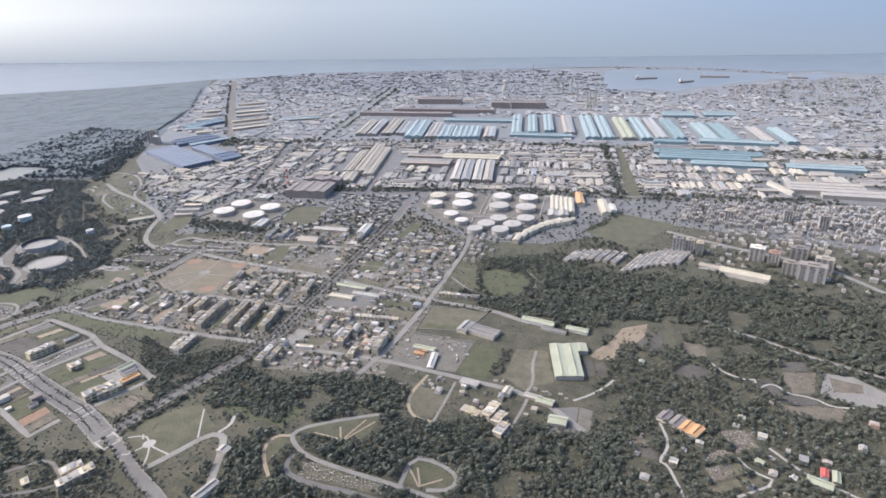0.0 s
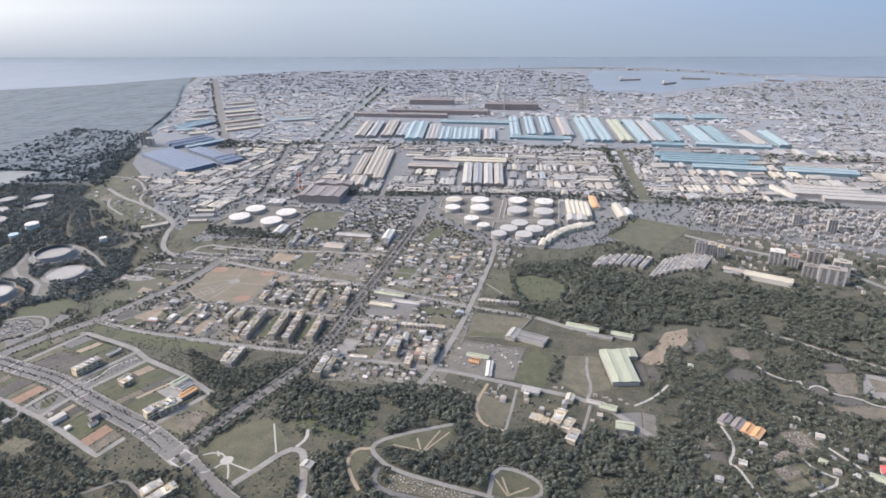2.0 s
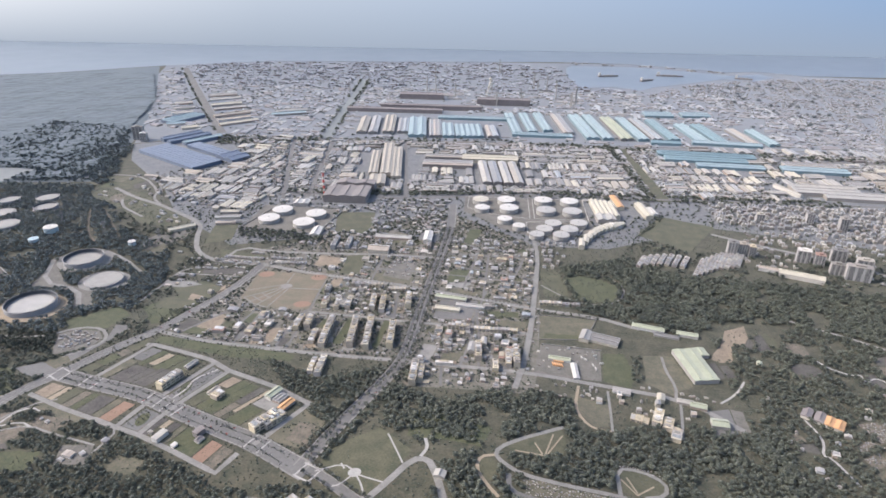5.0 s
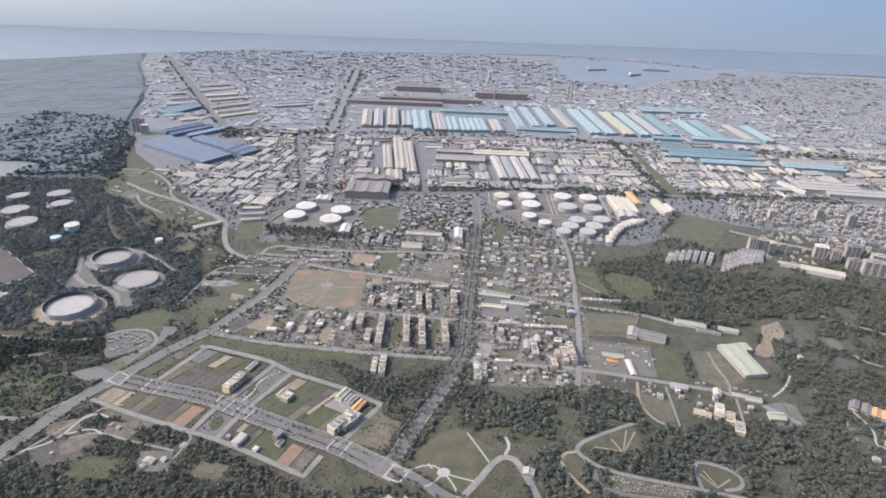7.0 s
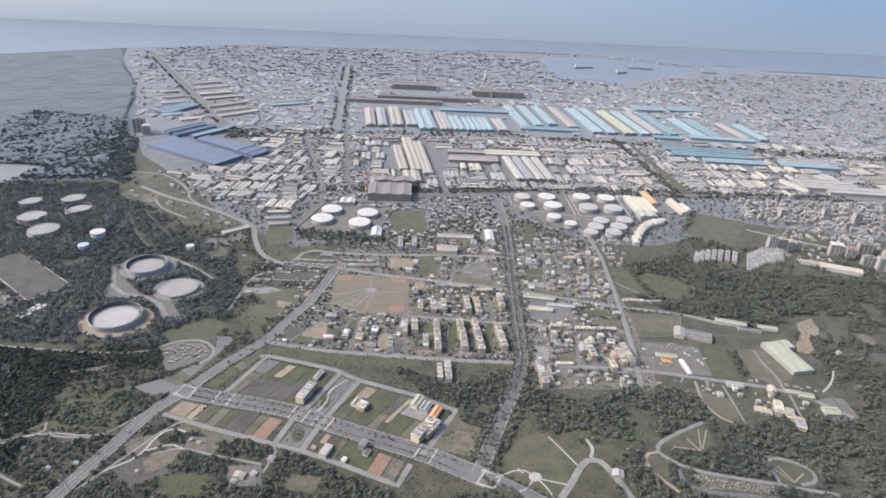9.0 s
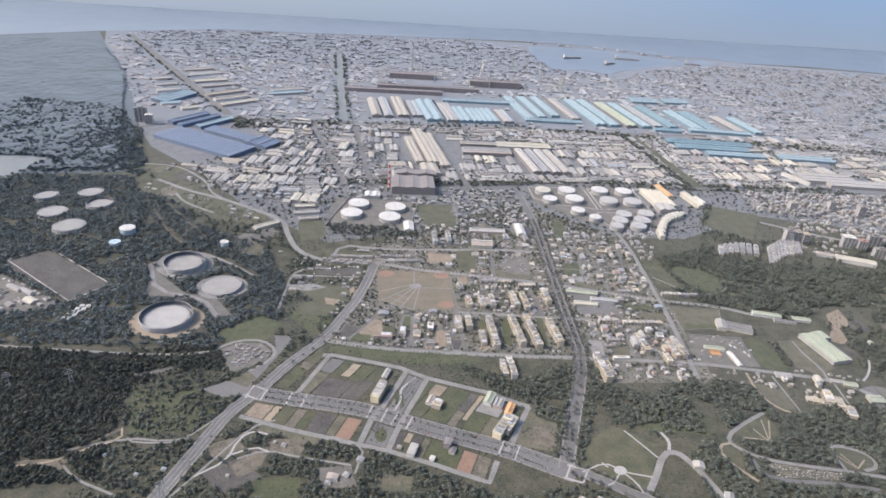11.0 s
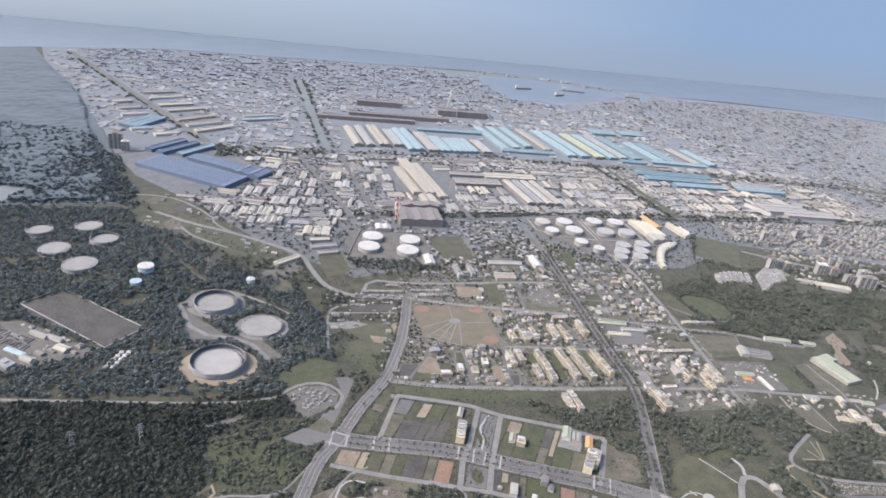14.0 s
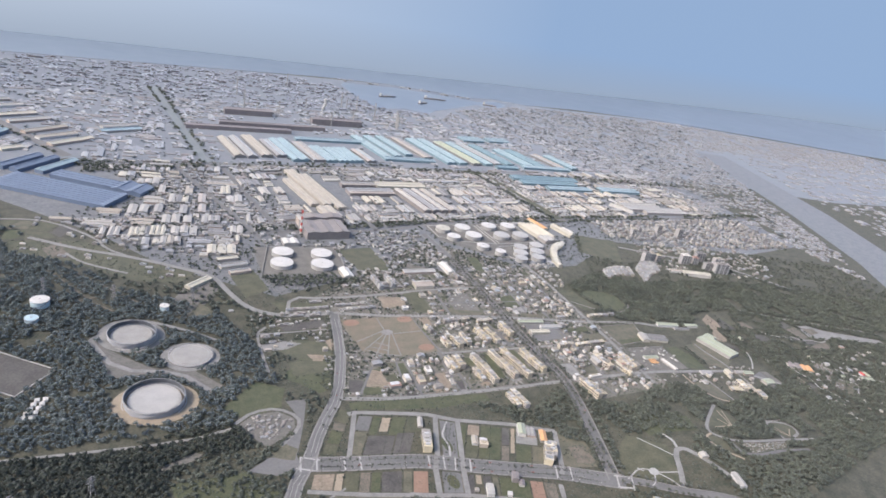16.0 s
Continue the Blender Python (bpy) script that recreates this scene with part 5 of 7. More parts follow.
hall(-840, 846, 14, 34, 7, "orange", "orange-roofed shed on a farm plot", -26, 1)
hall(-1080, 963, 10, 30, 6, "offwhite", "narrow pale shed on a farm plot", -22, 1)
hall(-1036, 743, 13, 26, 9, "offwhite", "pale block on a farm plot", -22, 1, "white", 0.05, False)
hall(-971, 757, 12, 18, 11, "brick", "reddish-brown narrow house on a farm plot", -26, 1, "mist", 0.1, False)
hall(-964, 742, 10, 14, 5, "mist", "low brown shed on a farm plot", -26, 1)
hall(-1002, 725, 8, 9, 5, "white", "small white hut on a farm plot", -26, 1, "white", 0.1, False)
hall(-994, 876, 12, 24, 6, "buff", "building shell under tan sheet roof", -24, 1)
hall(-534, 676, 18, 14, 6, "offwhite", "pale-roofed shed beside the park lane", -12, 1)
hall(-516, 596, 14, 40, 7, "ash", "grey-roofed shed beside the park lane", -20, 1)
def basin(x, y, turn, a, b):
    """An open settling basin: four walls, water, a walkway across."""
    top = tagged(new("settling_basin"), "open concrete settling basin with dark water", "basin", "settling basins")
    a, b, h, t = a / 2 * K, b / 2 * K, 2.2 * K, 0.8 * K
    for u in (-1, 1):
        part("wall", mesh("wall", *box(-a, u * b - t / 2, 0, a, u * b + t / 2, h), M["concrete"]), top)
        part("wall", mesh("wall", *box(u * a - t / 2, -b + t / 2, 0, u * a + t / 2, b - t / 2, h), M["concrete"]), top)
    part("water", mesh("water", *box(-a + t / 2, -b + t / 2, 0, a - t / 2, b - t / 2, h * 0.6), M["soil"]), top)
    part("walkway", mesh("walkway", *box(-0.7 * K, -b, h, 0.7 * K, b, h + 0.15), M["pale"]), top)
    top.matrix_basis = place(x, y, 0.45, turn)


for i in range(10):
    basin(-2075 + (i % 5) * 24, 1300 - (i % 5) * 13 + (i // 5) * 26, -30, 20, 18)
for x, y, lx, ly, roof in ((-2085, 1345, 70, 12, "offwhite"), (-1960, 1290, 44, 12, "ash"), (-1925, 1275, 40, 11, "ash"), (-1985, 1225, 50, 12, "lightblue"), (-1900, 1235, 30, 20, "cream"), (-2060, 1215, 44, 16, "slate"), (-1955, 1200, 30, 14, "offwhite")):
    hall(x, y, lx, ly, 6, roof, "low treatment works building", -32, 1, along="x")
for i in range(10):
    hall(-1800 + (i % 2) * 14 + (i // 2) * 5, 1165 + (i // 2) * 13, 8, 9, 4, "white", "small white hut in a row", 0, 1, "white", vents=False)

for name, x, y, r, high in (("chimney", -1058, 1985, 4.2, 88),):
    top = tagged(new(name), "tall chimney with red and white bands", "chimney")
    for i in range(8):
        part("band", mesh("band", *ring((r - 0.5) * K * (1 - i * 0.03), r * K * (1 - i * 0.03), high * i / 8 * K, high * (i + 1) / 8 * K, 20), M["red" if i % 2 else "white"]), top)
    top.matrix_basis = place(x, y)


def shed_model(roof, label):
    """A plain shed of unit size, to be stretched: wall, pitched roof, ridge vent."""
    top = tagged(new("works_shed"), label, "hall", "sheds of the works quarter")
    part("wall", mesh("wall", *box(-0.5, -0.5, 0, 0.5, 0.5, 1), M["wall"]), top)
    cover = part("roof", mesh("roof", *gable(-0.5, -0.5, 1, 0.5, 0.5, 1.3, 0.02), M[roof]), top)
    part("ridge_vent", mesh("ridge_vent", *box(-0.05, -0.46, 1.25, 0.05, 0.46, 1.36), M[roof]), cover)
    return top


def clear_of(q, r, gap=0.8):
    """Which of the places q, each with its radius r, lie clear of roads, fields, tanks and halls."""
    ok = off_roads(q) > r * 0.75
    for p in CLEAR:
        ok &= ~insides(q, p)
    for a, b, c in TANKS:
        ok &= np.hypot(q[:, 0] - a, q[:, 1] - b) > c + r
    for a, b, c, d, turn in HALLS:
        s, t = math.cos(radians(-turn)), math.sin(radians(-turn))
        u, v = s * (q[:, 0] - a) - t * (q[:, 1] - b), t * (q[:, 0] - a) + s * (q[:, 1] - b)
        ok &= (abs(u) > c + r * gap) | (abs(v) > d + r * gap)
    return ok


rng = random.Random(5)
sheds = [shed_model(r_, "long industrial shed with %s sheet roof" % w_) for r_, w_ in (("tan", "tan"), ("ash", "grey"), ("cream", "cream"), ("offwhite", "off-white"), ("slate", "dark grey"), ("shed_roof", "weathered"))]
used = [False] * 6


def stretch(thing, used_flags, i, m):
    """The first use moves the model itself, later ones copy it."""
    if not used_flags[i]:
        used_flags[i] = True
        thing[i].matrix_basis = m
        return thing[i]
    ob = copy_thing(thing[i], m)
    ob.matrix_basis = m
    return ob


WORKS = [(-1780, 2120), (-1560, 1900), (-1330, 1830), (-1250, 1960), (-780, 2080), (-600, 2120), (600, 2110), (600, 2740), (-1690, 2760), (-1500, 2300)]
rows = []
y = 1830
while y < 2745:
    x, deep = -1800, rng.uniform(55, 95)
    while x < 1260:
        wide = rng.uniform(45, 120)
        kind, lying, n = rng.randrange(6), rng.random() < 0.45, 0
        cell = rng.uniform(13, 30)
        span, length = (deep, wide) if lying else (wide, deep)
        at = 0
        while at + cell < span:
            if rng.random() < 0.9:
                le = length * rng.uniform(0.6, 0.95)
                u, w = (x + wide / 2, y + at + cell / 2) if lying else (x + at + cell / 2, y + deep / 2)
                rows.append((u, w, cell * 0.9, le, 90.0 if lying else 0.0, kind if rng.random() < 0.8 else rng.randrange(6)))
            at += cell + (rng.uniform(5, 12) if rng.random() < 0.3 else 1)
        x += wide + rng.uniform(5, 16)
    y += deep + rng.uniform(5, 14)
rows = np.array(rows)
ok = insides(rows[:, :2], WORKS) | ((rows[:, 1] > 2100) & (rows[:, 0] > 100) & (rows[:, 0] < 1200)) | ((rows[:, 0] > -1150) & (rows[:, 0] < 60) & (rows[:, 1] > 2030))
for f in (-0.4, 0.0, 0.4):
    lie = rows[:, 4] > 45
    q = rows[:, :2] + np.column_stack((np.where(lie, rows[:, 3] * f, 0), np.where(lie, 0, rows[:, 3] * f)))
    ok &= clear_of(q, rows[:, 2] / 2, 1.0)
rows = rows[ok]
SPARE = []
for n, (x, y, a, b, turn, kind) in enumerate(rows.tolist()):
    turn += 4 if x > -1200 else -10
    high = rng.uniform(5, 10)
    if n < 300:
        stretch(sheds, used, int(kind), place(x, y, 0, turn, a * K, b * K, high * K))
    else:
        SPARE.append((x, y, turn + 90, b, a, high, True))
    BUILT.append((x, y, a * 0.6))


# ---- houses ----
def house_model(kind, label, grp, name="house", wall="wall", roof="roof"):
    """A flat-roofed town house of unit size: walls, parapet roof, stair hut."""
    top = tagged(new(name, mesh(name, *box(-0.5, -0.5, 0, 0.5, 0.5, 1), M[wall])), label, "house", grp)
    if name == "row_house":
        band = mesh("window", *box(-0.012, -0.36, 0, 0.012, 0.36, 0.16), M["glass"])
        for x in (-0.5, 0.5):
            for z in (0.28, 0.64):
                part("window", band, top).location = (x, 0, z)
    t = 0.05
    slab = [box(-0.5, -0.5, 1.0, 0.5, 0.5, 1.02), box(-0.52, -0.52, 1.0, 0.52, -0.52 + t, 1.09), box(-0.52, 0.52 - t, 1.0, 0.52, 0.52, 1.09),
            box(-0.52, -0.52 + t, 1.0, -0.52 + t, 0.52 - t, 1.09), box(0.52 - t, -0.52 + t, 1.0, 0.52, 0.52 - t, 1.09)]
    if kind == 2:
        part("roof", mesh("roof", *gable(-0.5, -0.5, 1, 0.5, 0.5, 1.3, 0.05), M["shed_roof"]), top)
        return top
    cover = part("roof", mesh("roof", *joined(*slab), M[roof]), top)
    if kind == 0:
        part("roof_hut", mesh("roof_hut", *box(-0.3, 0.0, 1.02, 0.25, 0.45, 1.2), M["hut"]), cover)
    else:
        part("roof_hut", mesh("roof_hut", *gable(-0.45, -0.2, 1.14, 0.40, 0.48, 1.22), M["hut"]), cover)
    return top


houses = [house_model(0, "rendered flat-roofed town house with stair hut", "town houses"), house_model(1, "rendered town house with a sheet-roofed terrace", "town houses"),
          house_model(2, "low house with pitched sheet roof", "town houses")]
hused = [False] * 3
HOMES = []


TOWN = []


def house(x, y, turn, a, b, h, kind, row=False):
    """Noted down here, and built once all are known."""
    TOWN.append((x, y, turn, a, b, h, kind, row))
    HOMES.append((x, y, max(a, b) / 2))


def terrace(x, y, turn, n, a, b, h, jitter=0.8, kinds=(0, 0, 1)):
    """A row of n houses side by side along the row's own y."""
    s, c = math.sin(radians(turn)), math.cos(radians(turn))
    for i in range(n):
        d = (i - (n - 1) / 2) * b
        house(x - s * d, y + c * d, turn, a * rng.uniform(0.92, 1.0), b * 0.98, h + rng.uniform(-jitter, jitter), rng.choice(kinds), True)


# rows of tall houses west of the tree-lined road
for x, y0, y1, h, wide in ((-830, 1053, 1175, 12, 15), (-771, 1058, 1180, 12, 15), (-735, 1050, 1182, 12, 15), (-682, 1062, 1166, 12, 15), (-856, 1066, 1120, 9, 13), (-882, 1127, 1183, 11, 15), (-905, 1116, 1182, 10, 13),
                           (-750, 1226, 1294, 11, 14), (-725, 1213, 1287, 11, 14), (-664, 1240, 1307, 11, 15), (-809, 1224, 1278, 10, 14), (-836, 1219, 1276, 9, 14), (-868, 1229, 1275, 9, 13), (-880, 1307, 1346, 8, 13),
                           (-612, 922, 1003, 13, 15), (-598, 935, 1000, 10, 12), (-810, 946, 1016, 9, 14), (-827, 953, 1010, 8, 12), (-403, 1008, 1090, 11, 14), (-420, 1010, 1070, 9, 13), (-484, 1026, 1092, 12, 15),
                           (-447, 988, 1028, 9, 12), (-927, 1562, 1640, 11, 14), (-886, 1565, 1640, 11, 14), (-648, 1590, 1650, 9, 13)):
    terrace(x, (y0 + y1) / 2, 4 if -800 < x < -640 else 1, int((y1 - y0) / 8.5), wide, 8.5, h * 1.2, 1.4)
for x0, x1, y, h in ((-825, -740, 1352, 9), (-728, -676, 1332, 9), (-1230, -1110, 1500, 5), (-1090, -1000, 1500, 5), (-560, -510, 1162, 11), (-498, -396, 1158, 8), (-340, -240, 1295, 7),
                     (-1090, -980, 1475, 5)):
    terrace((x0 + x1) / 2, y, 90 + rng.uniform(-4, 0), int((x1 - x0) / 9), 12, 9, h)
for x, y, turn, n, h in ((-1095, 900, -20, 5, 14), (-864, 793, -34, 5, 15), (-849, 800, -34, 4, 12), (-981, 863, -24, 2, 9), (-742, 596, -36, 5, 10), (-764, 611, -36, 3, 8), (-820, 577, -36, 1, 6),
                         (-146, 872, -20, 4, 11), (-130, 858, -20, 3, 9), (-122, 830, -20, 3, 8), (-180, 866, 70, 3, 6)):
    terrace(x, y, turn, n, 18, 11, h)


def scatter(poly, step, lo, hi, h0, h1, chance, turn=0.0, kinds=(0, 1, 2)):
    q, r = lattice(poly, step, 0.2, len(TOWN))
    size = r.uniform(lo, hi, q.shape)
    rad = size.max(1) / 2
    ok = clear_of(q, rad) & (r.random(len(q)) < chance)
    for (x, y), (a, b), d in zip(q[ok].tolist(), size[ok].tolist(), rad[ok].tolist()):
        if not any(abs(x - p) < e + d and abs(y - s) < e + d for p, s, e in HOMES):
            house(x, y, turn + rng.choice((0, 90)), a, b, rng.uniform(h0, h1), rng.choice(kinds))


# low buildings of the treatment works
for x, y, a, b, h in ((-1999, 1285, 40, 7, 4), (-1988, 1185, 34, 20, 7), (-1938, 1220, 22, 12, 5), (-1904, 1272, 26, 8, 4), (-1919, 1230, 20, 6, 4), (-1866, 1244, 12, 12, 7), (-1873, 1221, 14, 8, 5), (-1984, 1323, 10, 8, 4), (-1948, 1307, 18, 5, 3), (-1991, 1224, 20, 6, 3)):
    house(x, y, -38, a, b, h, rng.choice((0, 1, 2)))
# sheds among the gardens south of the farm plots
for x, y, a, b, h in ((-1174, 692, 18, 12, 5), (-1151, 696, 10, 8, 4), (-1128, 727, 12, 10, 5), (-1181, 681, 10, 6, 3), (-1349, 703, 6, 5, 3), (-1265, 769, 8, 6, 3), (-1281, 776, 5, 5, 3), (-1059, 753, 8, 6, 4), (-1498, 710, 7, 5, 3), (-1564, 755, 6, 5, 3), (-1457, 721, 8, 5, 3)):
    house(x, y, rng.uniform(-30, -10), a, b, h, 2)
# houses between the ball fields and the southern road
for x, y, a, b, h in ((-1084, 1200, 24, 14, 7), (-1003, 1179, 14, 22, 8), (-987, 1171, 8, 16, 6), (-963, 1207, 18, 12, 7), (-946, 1180, 8, 14, 8), (-934, 1173, 8, 14, 8), (-1040, 1119, 14, 26, 9), (-1008, 1108, 16, 26, 8), (-974, 1141, 14, 24, 8), (-1078, 1102, 26, 16, 8), (-979, 1074, 20, 12, 8), (-907, 1156, 16, 26, 10), (-883, 1335, 14, 16, 9), (-871, 1256, 10, 22, 12), (-825, 1246, 20, 22, 9), (-844, 1285, 14, 10, 6), (-919, 1122, 8, 12, 6), (-793, 1326, 12, 10, 7)):
    house(x, y, rng.uniform(-7, 0), a, b, h, rng.choice((0, 0, 1, 2)))
# sheds and houses beside the winding road
for x, y, a, b, h in ((-1305, 1388, 14, 14, 6), (-1276, 1395, 10, 10, 5), (-1292, 1364, 12, 6, 4), (-1197, 1481, 30, 8, 5), (-1231, 1486, 8, 12, 5), (-1151, 1476, 20, 7, 5), (-1240, 1438, 30, 7, 4), (-1140, 1528, 34, 9, 5), (-1059, 1475, 18, 12, 7), (-900, 1447, 16, 12, 8), (-844, 1380, 14, 10, 7), (-1183, 1296, 12, 10, 8), (-1259, 1341, 14, 6, 4), (-1294, 1339, 10, 6, 4), (-1121, 1472, 10, 8, 6), (-1082, 1467, 10, 8, 5)):
    house(x, y, rng.uniform(-7, 0), a, b, h, rng.choice((0, 0, 1, 2)))
# houses east of the tree-lined road
for x, y, a, b, h in ((-543, 1601, 14, 14, 7), (-521, 1609, 9, 8, 6), (-556, 1495, 16, 10, 5), (-499, 1498, 14, 24, 6), (-433, 1531, 26, 12, 7), (-407, 1542, 12, 14, 9), (-514, 1434, 8, 14, 9), (-497, 1434, 8, 20, 8), (-483, 1384, 16, 14, 7), (-426, 1410, 18, 16, 6), (-420, 1376, 18, 14, 8), (-366, 1566, 12, 26, 8), (-352, 1518, 14, 20, 8), (-362, 1535, 8, 12, 7), (-352, 1453, 12, 8, 5), (-372, 1397, 14, 20, 6), (-366, 1358, 18, 10, 7), (-303, 1539, 20, 18, 6)):
    house(x, y, rng.uniform(-7, 0), a, b, h, rng.choice((0, 0, 1, 2)))
# small houses and sheds on the open slope below the works
slope, srng_ = lattice([(-1880, 1975), (-1700, 1955), (-1640, 1880), (-1520, 1795), (-1430, 1735), (-1480, 1680), (-1600, 1710), (-1700, 1800), (-1880, 1915)], 30, 0.35, 77)
for x, y in slope.tolist():
    if srng_.random() < 0.5 and off_roads(np.array([(x, y)]))[0] > 9:
        house(x, y, srng_.uniform(-25, 5), srng_.uniform(8, 20), srng_.uniform(6, 12), srng_.uniform(3, 6), int(srng_.integers(3)))
# sheds and houses between the tanks and the ball fields
for x, y, a, b, h, kind_ in ((-1310, 1391, 18, 12, 6, 0), (-1279, 1394, 12, 10, 5, 0), (-1298, 1363, 14, 9, 4, 1), (-1315, 1330, 16, 7, 3, 2), (-1244, 1483, 10, 9, 8, 1), (-1369, 1518, 12, 8, 4, 2), (-1207, 1472, 34, 8, 5, 0), (-1160, 1466, 28, 8, 5, 1), (-1254, 1436, 26, 7, 5, 0), (-1280, 1436, 14, 7, 4, 2), (-1149, 1413, 12, 8, 4, 1)):
    house(x, y, -4, a, b, h, kind_)
# larger houses at the south-eastern corner
for x, y, a, b, h in ((-438, 1311, 30, 8, 5), (-469, 1265, 20, 14, 8), (-375, 1232, 18, 12, 7), (-433, 1248, 8, 8, 5), (-577, 1152, 16, 14, 7), (-534, 1166, 24, 16, 11), (-553, 1130, 14, 20, 9), (-512, 1158, 10, 18, 10), (-552, 1086, 16, 12, 7), (-524, 1102, 16, 10, 7), (-499, 1072, 14, 32, 11), (-473, 1096, 12, 26, 12), (-442, 1128, 16, 14, 7), (-426, 1101, 16, 18, 8), (-434, 1045, 12, 24, 9), (-405, 1053, 20, 30, 11), (-606, 1019, 18, 14, 10), (-554, 1011, 36, 8, 7)):
    house(x, y, rng.uniform(-7, 0), a, b, h, rng.choice((0, 0, 1, 2)))
scatter([(-1190, 1076), (-905, 1045), (-904, 1203), (-1009, 1216), (-1130, 1186)], 15, 4, 11, 2.5, 6, 0.3, -5)
scatter([(-600, 1030), (-400, 1010), (-380, 1290), (-600, 1330)], 13, 4, 12, 2.5, 7, 0.42, -4)
scatter([(-600, 935), (-420, 925), (-400, 990), (-600, 1010)], 14, 5, 13, 3, 8, 0.45, -4)
scatter([(-898, 1421), (-639, 1361), (-620, 1620), (-880, 1661)], 16, 4, 20, 2.5, 7, 0.36, -3)
scatter([(-600, 1350), (-350, 1290), (-335, 1640), (-590, 1700)], 15, 4, 19, 2.5, 7.5, 0.42, -3)
scatter([(-878, 1400), (-649, 1331), (-640, 1200), (-889, 1214)], 13, 4, 12, 2.5, 7, 0.4, -4)
scatter([(-290, 960), (-60, 935), (-50, 850), (-250, 860)], 22, 6, 14, 3, 8, 0.4, -8)
scatter([(-330, 1500), (-270, 1480), (-250, 1600), (-320, 1640)], 18, 6, 14, 4, 8, 0.45, -8)
scatter([(-1302, 1498), (-1119, 1484), (-1149, 1355), (-1292, 1432)], 22, 5, 12, 2.5, 5, 0.3, -8, (2, 2, 1))
scatter([(-1720, 1990), (-1500, 2050), (-1280, 1900), (-1300, 1750), (-1450, 1830)], 30, 8, 24, 4, 8, 0.5, -10, (2, 2, 1))
scatter([(-1050, 1625), (-879, 1603), (-859, 1545), (-1059, 1562)], 26, 8, 20, 4, 9, 0.45, 0, (2, 1))
scatter([(100, 720), (560, 780), (560, 1000), (100, 960)], 46, 7, 14, 3, 6, 0.35, -15, (2, 2, 1))
scatter([(270, 1790), (540, 1850), (760, 1870), (640, 1660), (430, 1640), (250, 1640)], 20, 6, 16, 4, 10, 0.5, -18, (0, 0, 1, 2))
scatter([(250, 1620), (420, 1620), (330, 1545), (240, 1560)], 20, 6, 14, 3, 7, 0.45, -22, (0, 1, 2))
scatter([(560, 1600), (760, 1640), (900, 1600), (760, 1420), (660, 1480)], 24, 7, 18, 4, 9, 0.4, -18, (0, 1, 2))
# dense town in the east
scatter([(260, 1880), (900, 1700), (1250, 1700), (1250, 2050), (280, 2050)], 16, 9, 17, 6, 13, 0.85, -6, (0, 0, 1))
for i in range(9):
    terrace(112 + i * 17, 1545 + i * 9 - abs(i - 4) * 3, -26, 10, 13, 12, 7, 0.5)
for i in range(7):
    terrace(-40 + i * 20, 1555 + i * 10 - i * i * 1.5, -26, 6, 14, 12, 9, 0.8)
scatter([(-330, 1690), (-160, 1690), (-190, 1620), (-330, 1640)], 18, 9, 15, 6, 9, 0.6, -8)


# the row houses and single houses nearest to the southern edge are things, the rest one mass
near = {}
for flag in (True, False):
    near[flag] = set(sorted((i for i, t in enumerate(TOWN) if t[7] == flag), key=lambda i: TOWN[i][1] + 0.4 * abs(TOWN[i][0] + 600))[:240 if flag else 290])
rused = [False] * 3
rows_of = [house_model(i, text, "row houses", "row_house", "row_wall", "row_roof") for i, text in enumerate(("rendered flat-roofed row house with stair hut", "rendered row house with a sheet-roofed terrace", "low row house with pitched roof"))]
for i, (x, y, turn, a, b, h, kind, row) in enumerate(TOWN):
    if i in near[row]:
        stretch(rows_of if row else houses, rused if row else hused, kind, place(x, y, -1, turn, a * K, b * K, (h + 1) * K))
    else:
        SPARE.append((x, y, turn, a, b, h, kind == 2))
for i, flag in enumerate(rused):
    if not flag:
        for o in (*rows_of[i].children_recursive, rows_of[i]):
            bpy.data.objects.remove(o)


# ---- apartment towers with windows ----
def tower(x, y, turn, a, b, floors, label, wall="tower"):
    top = tagged(new("apartment_block"), label, "apartment block")
    hx, hy, h = a / 2 * K, b / 2 * K, 3.3 * K
    facade = part("wall", mesh("wall", *box(-hx, -hy, 0, hx, hy, floors * h), M[wall]), top)
    part("roof", mesh("roof", *joined(box(-hx - 0.1, -hy - 0.1, floors * h, hx + 0.1, hy + 0.1, floors * h + 0.4), box(-hx * 0.4, -hy * 0.5, floors * h + 0.4, hx * 0.4, hy * 0.5, floors * h + 1.8)), M["roof"]), top)
    shape_ = mesh("window", *box(-hx * 0.2, -0.06, 0, hx * 0.2, 0.06, h * 0.5), M["glass"])
    for f in range(floors):
        for i in range(3):
            for s in (-1, 1):
                w = part("window", shape_, facade)
                w.location = (-hx * 0.62 + i * hx * 0.62, s * hy, f * h + h * 0.3)
    top.matrix_basis = place(x, y, 0, turn)
    HOMES.append((x, y, max(a, b) / 2))
    return top


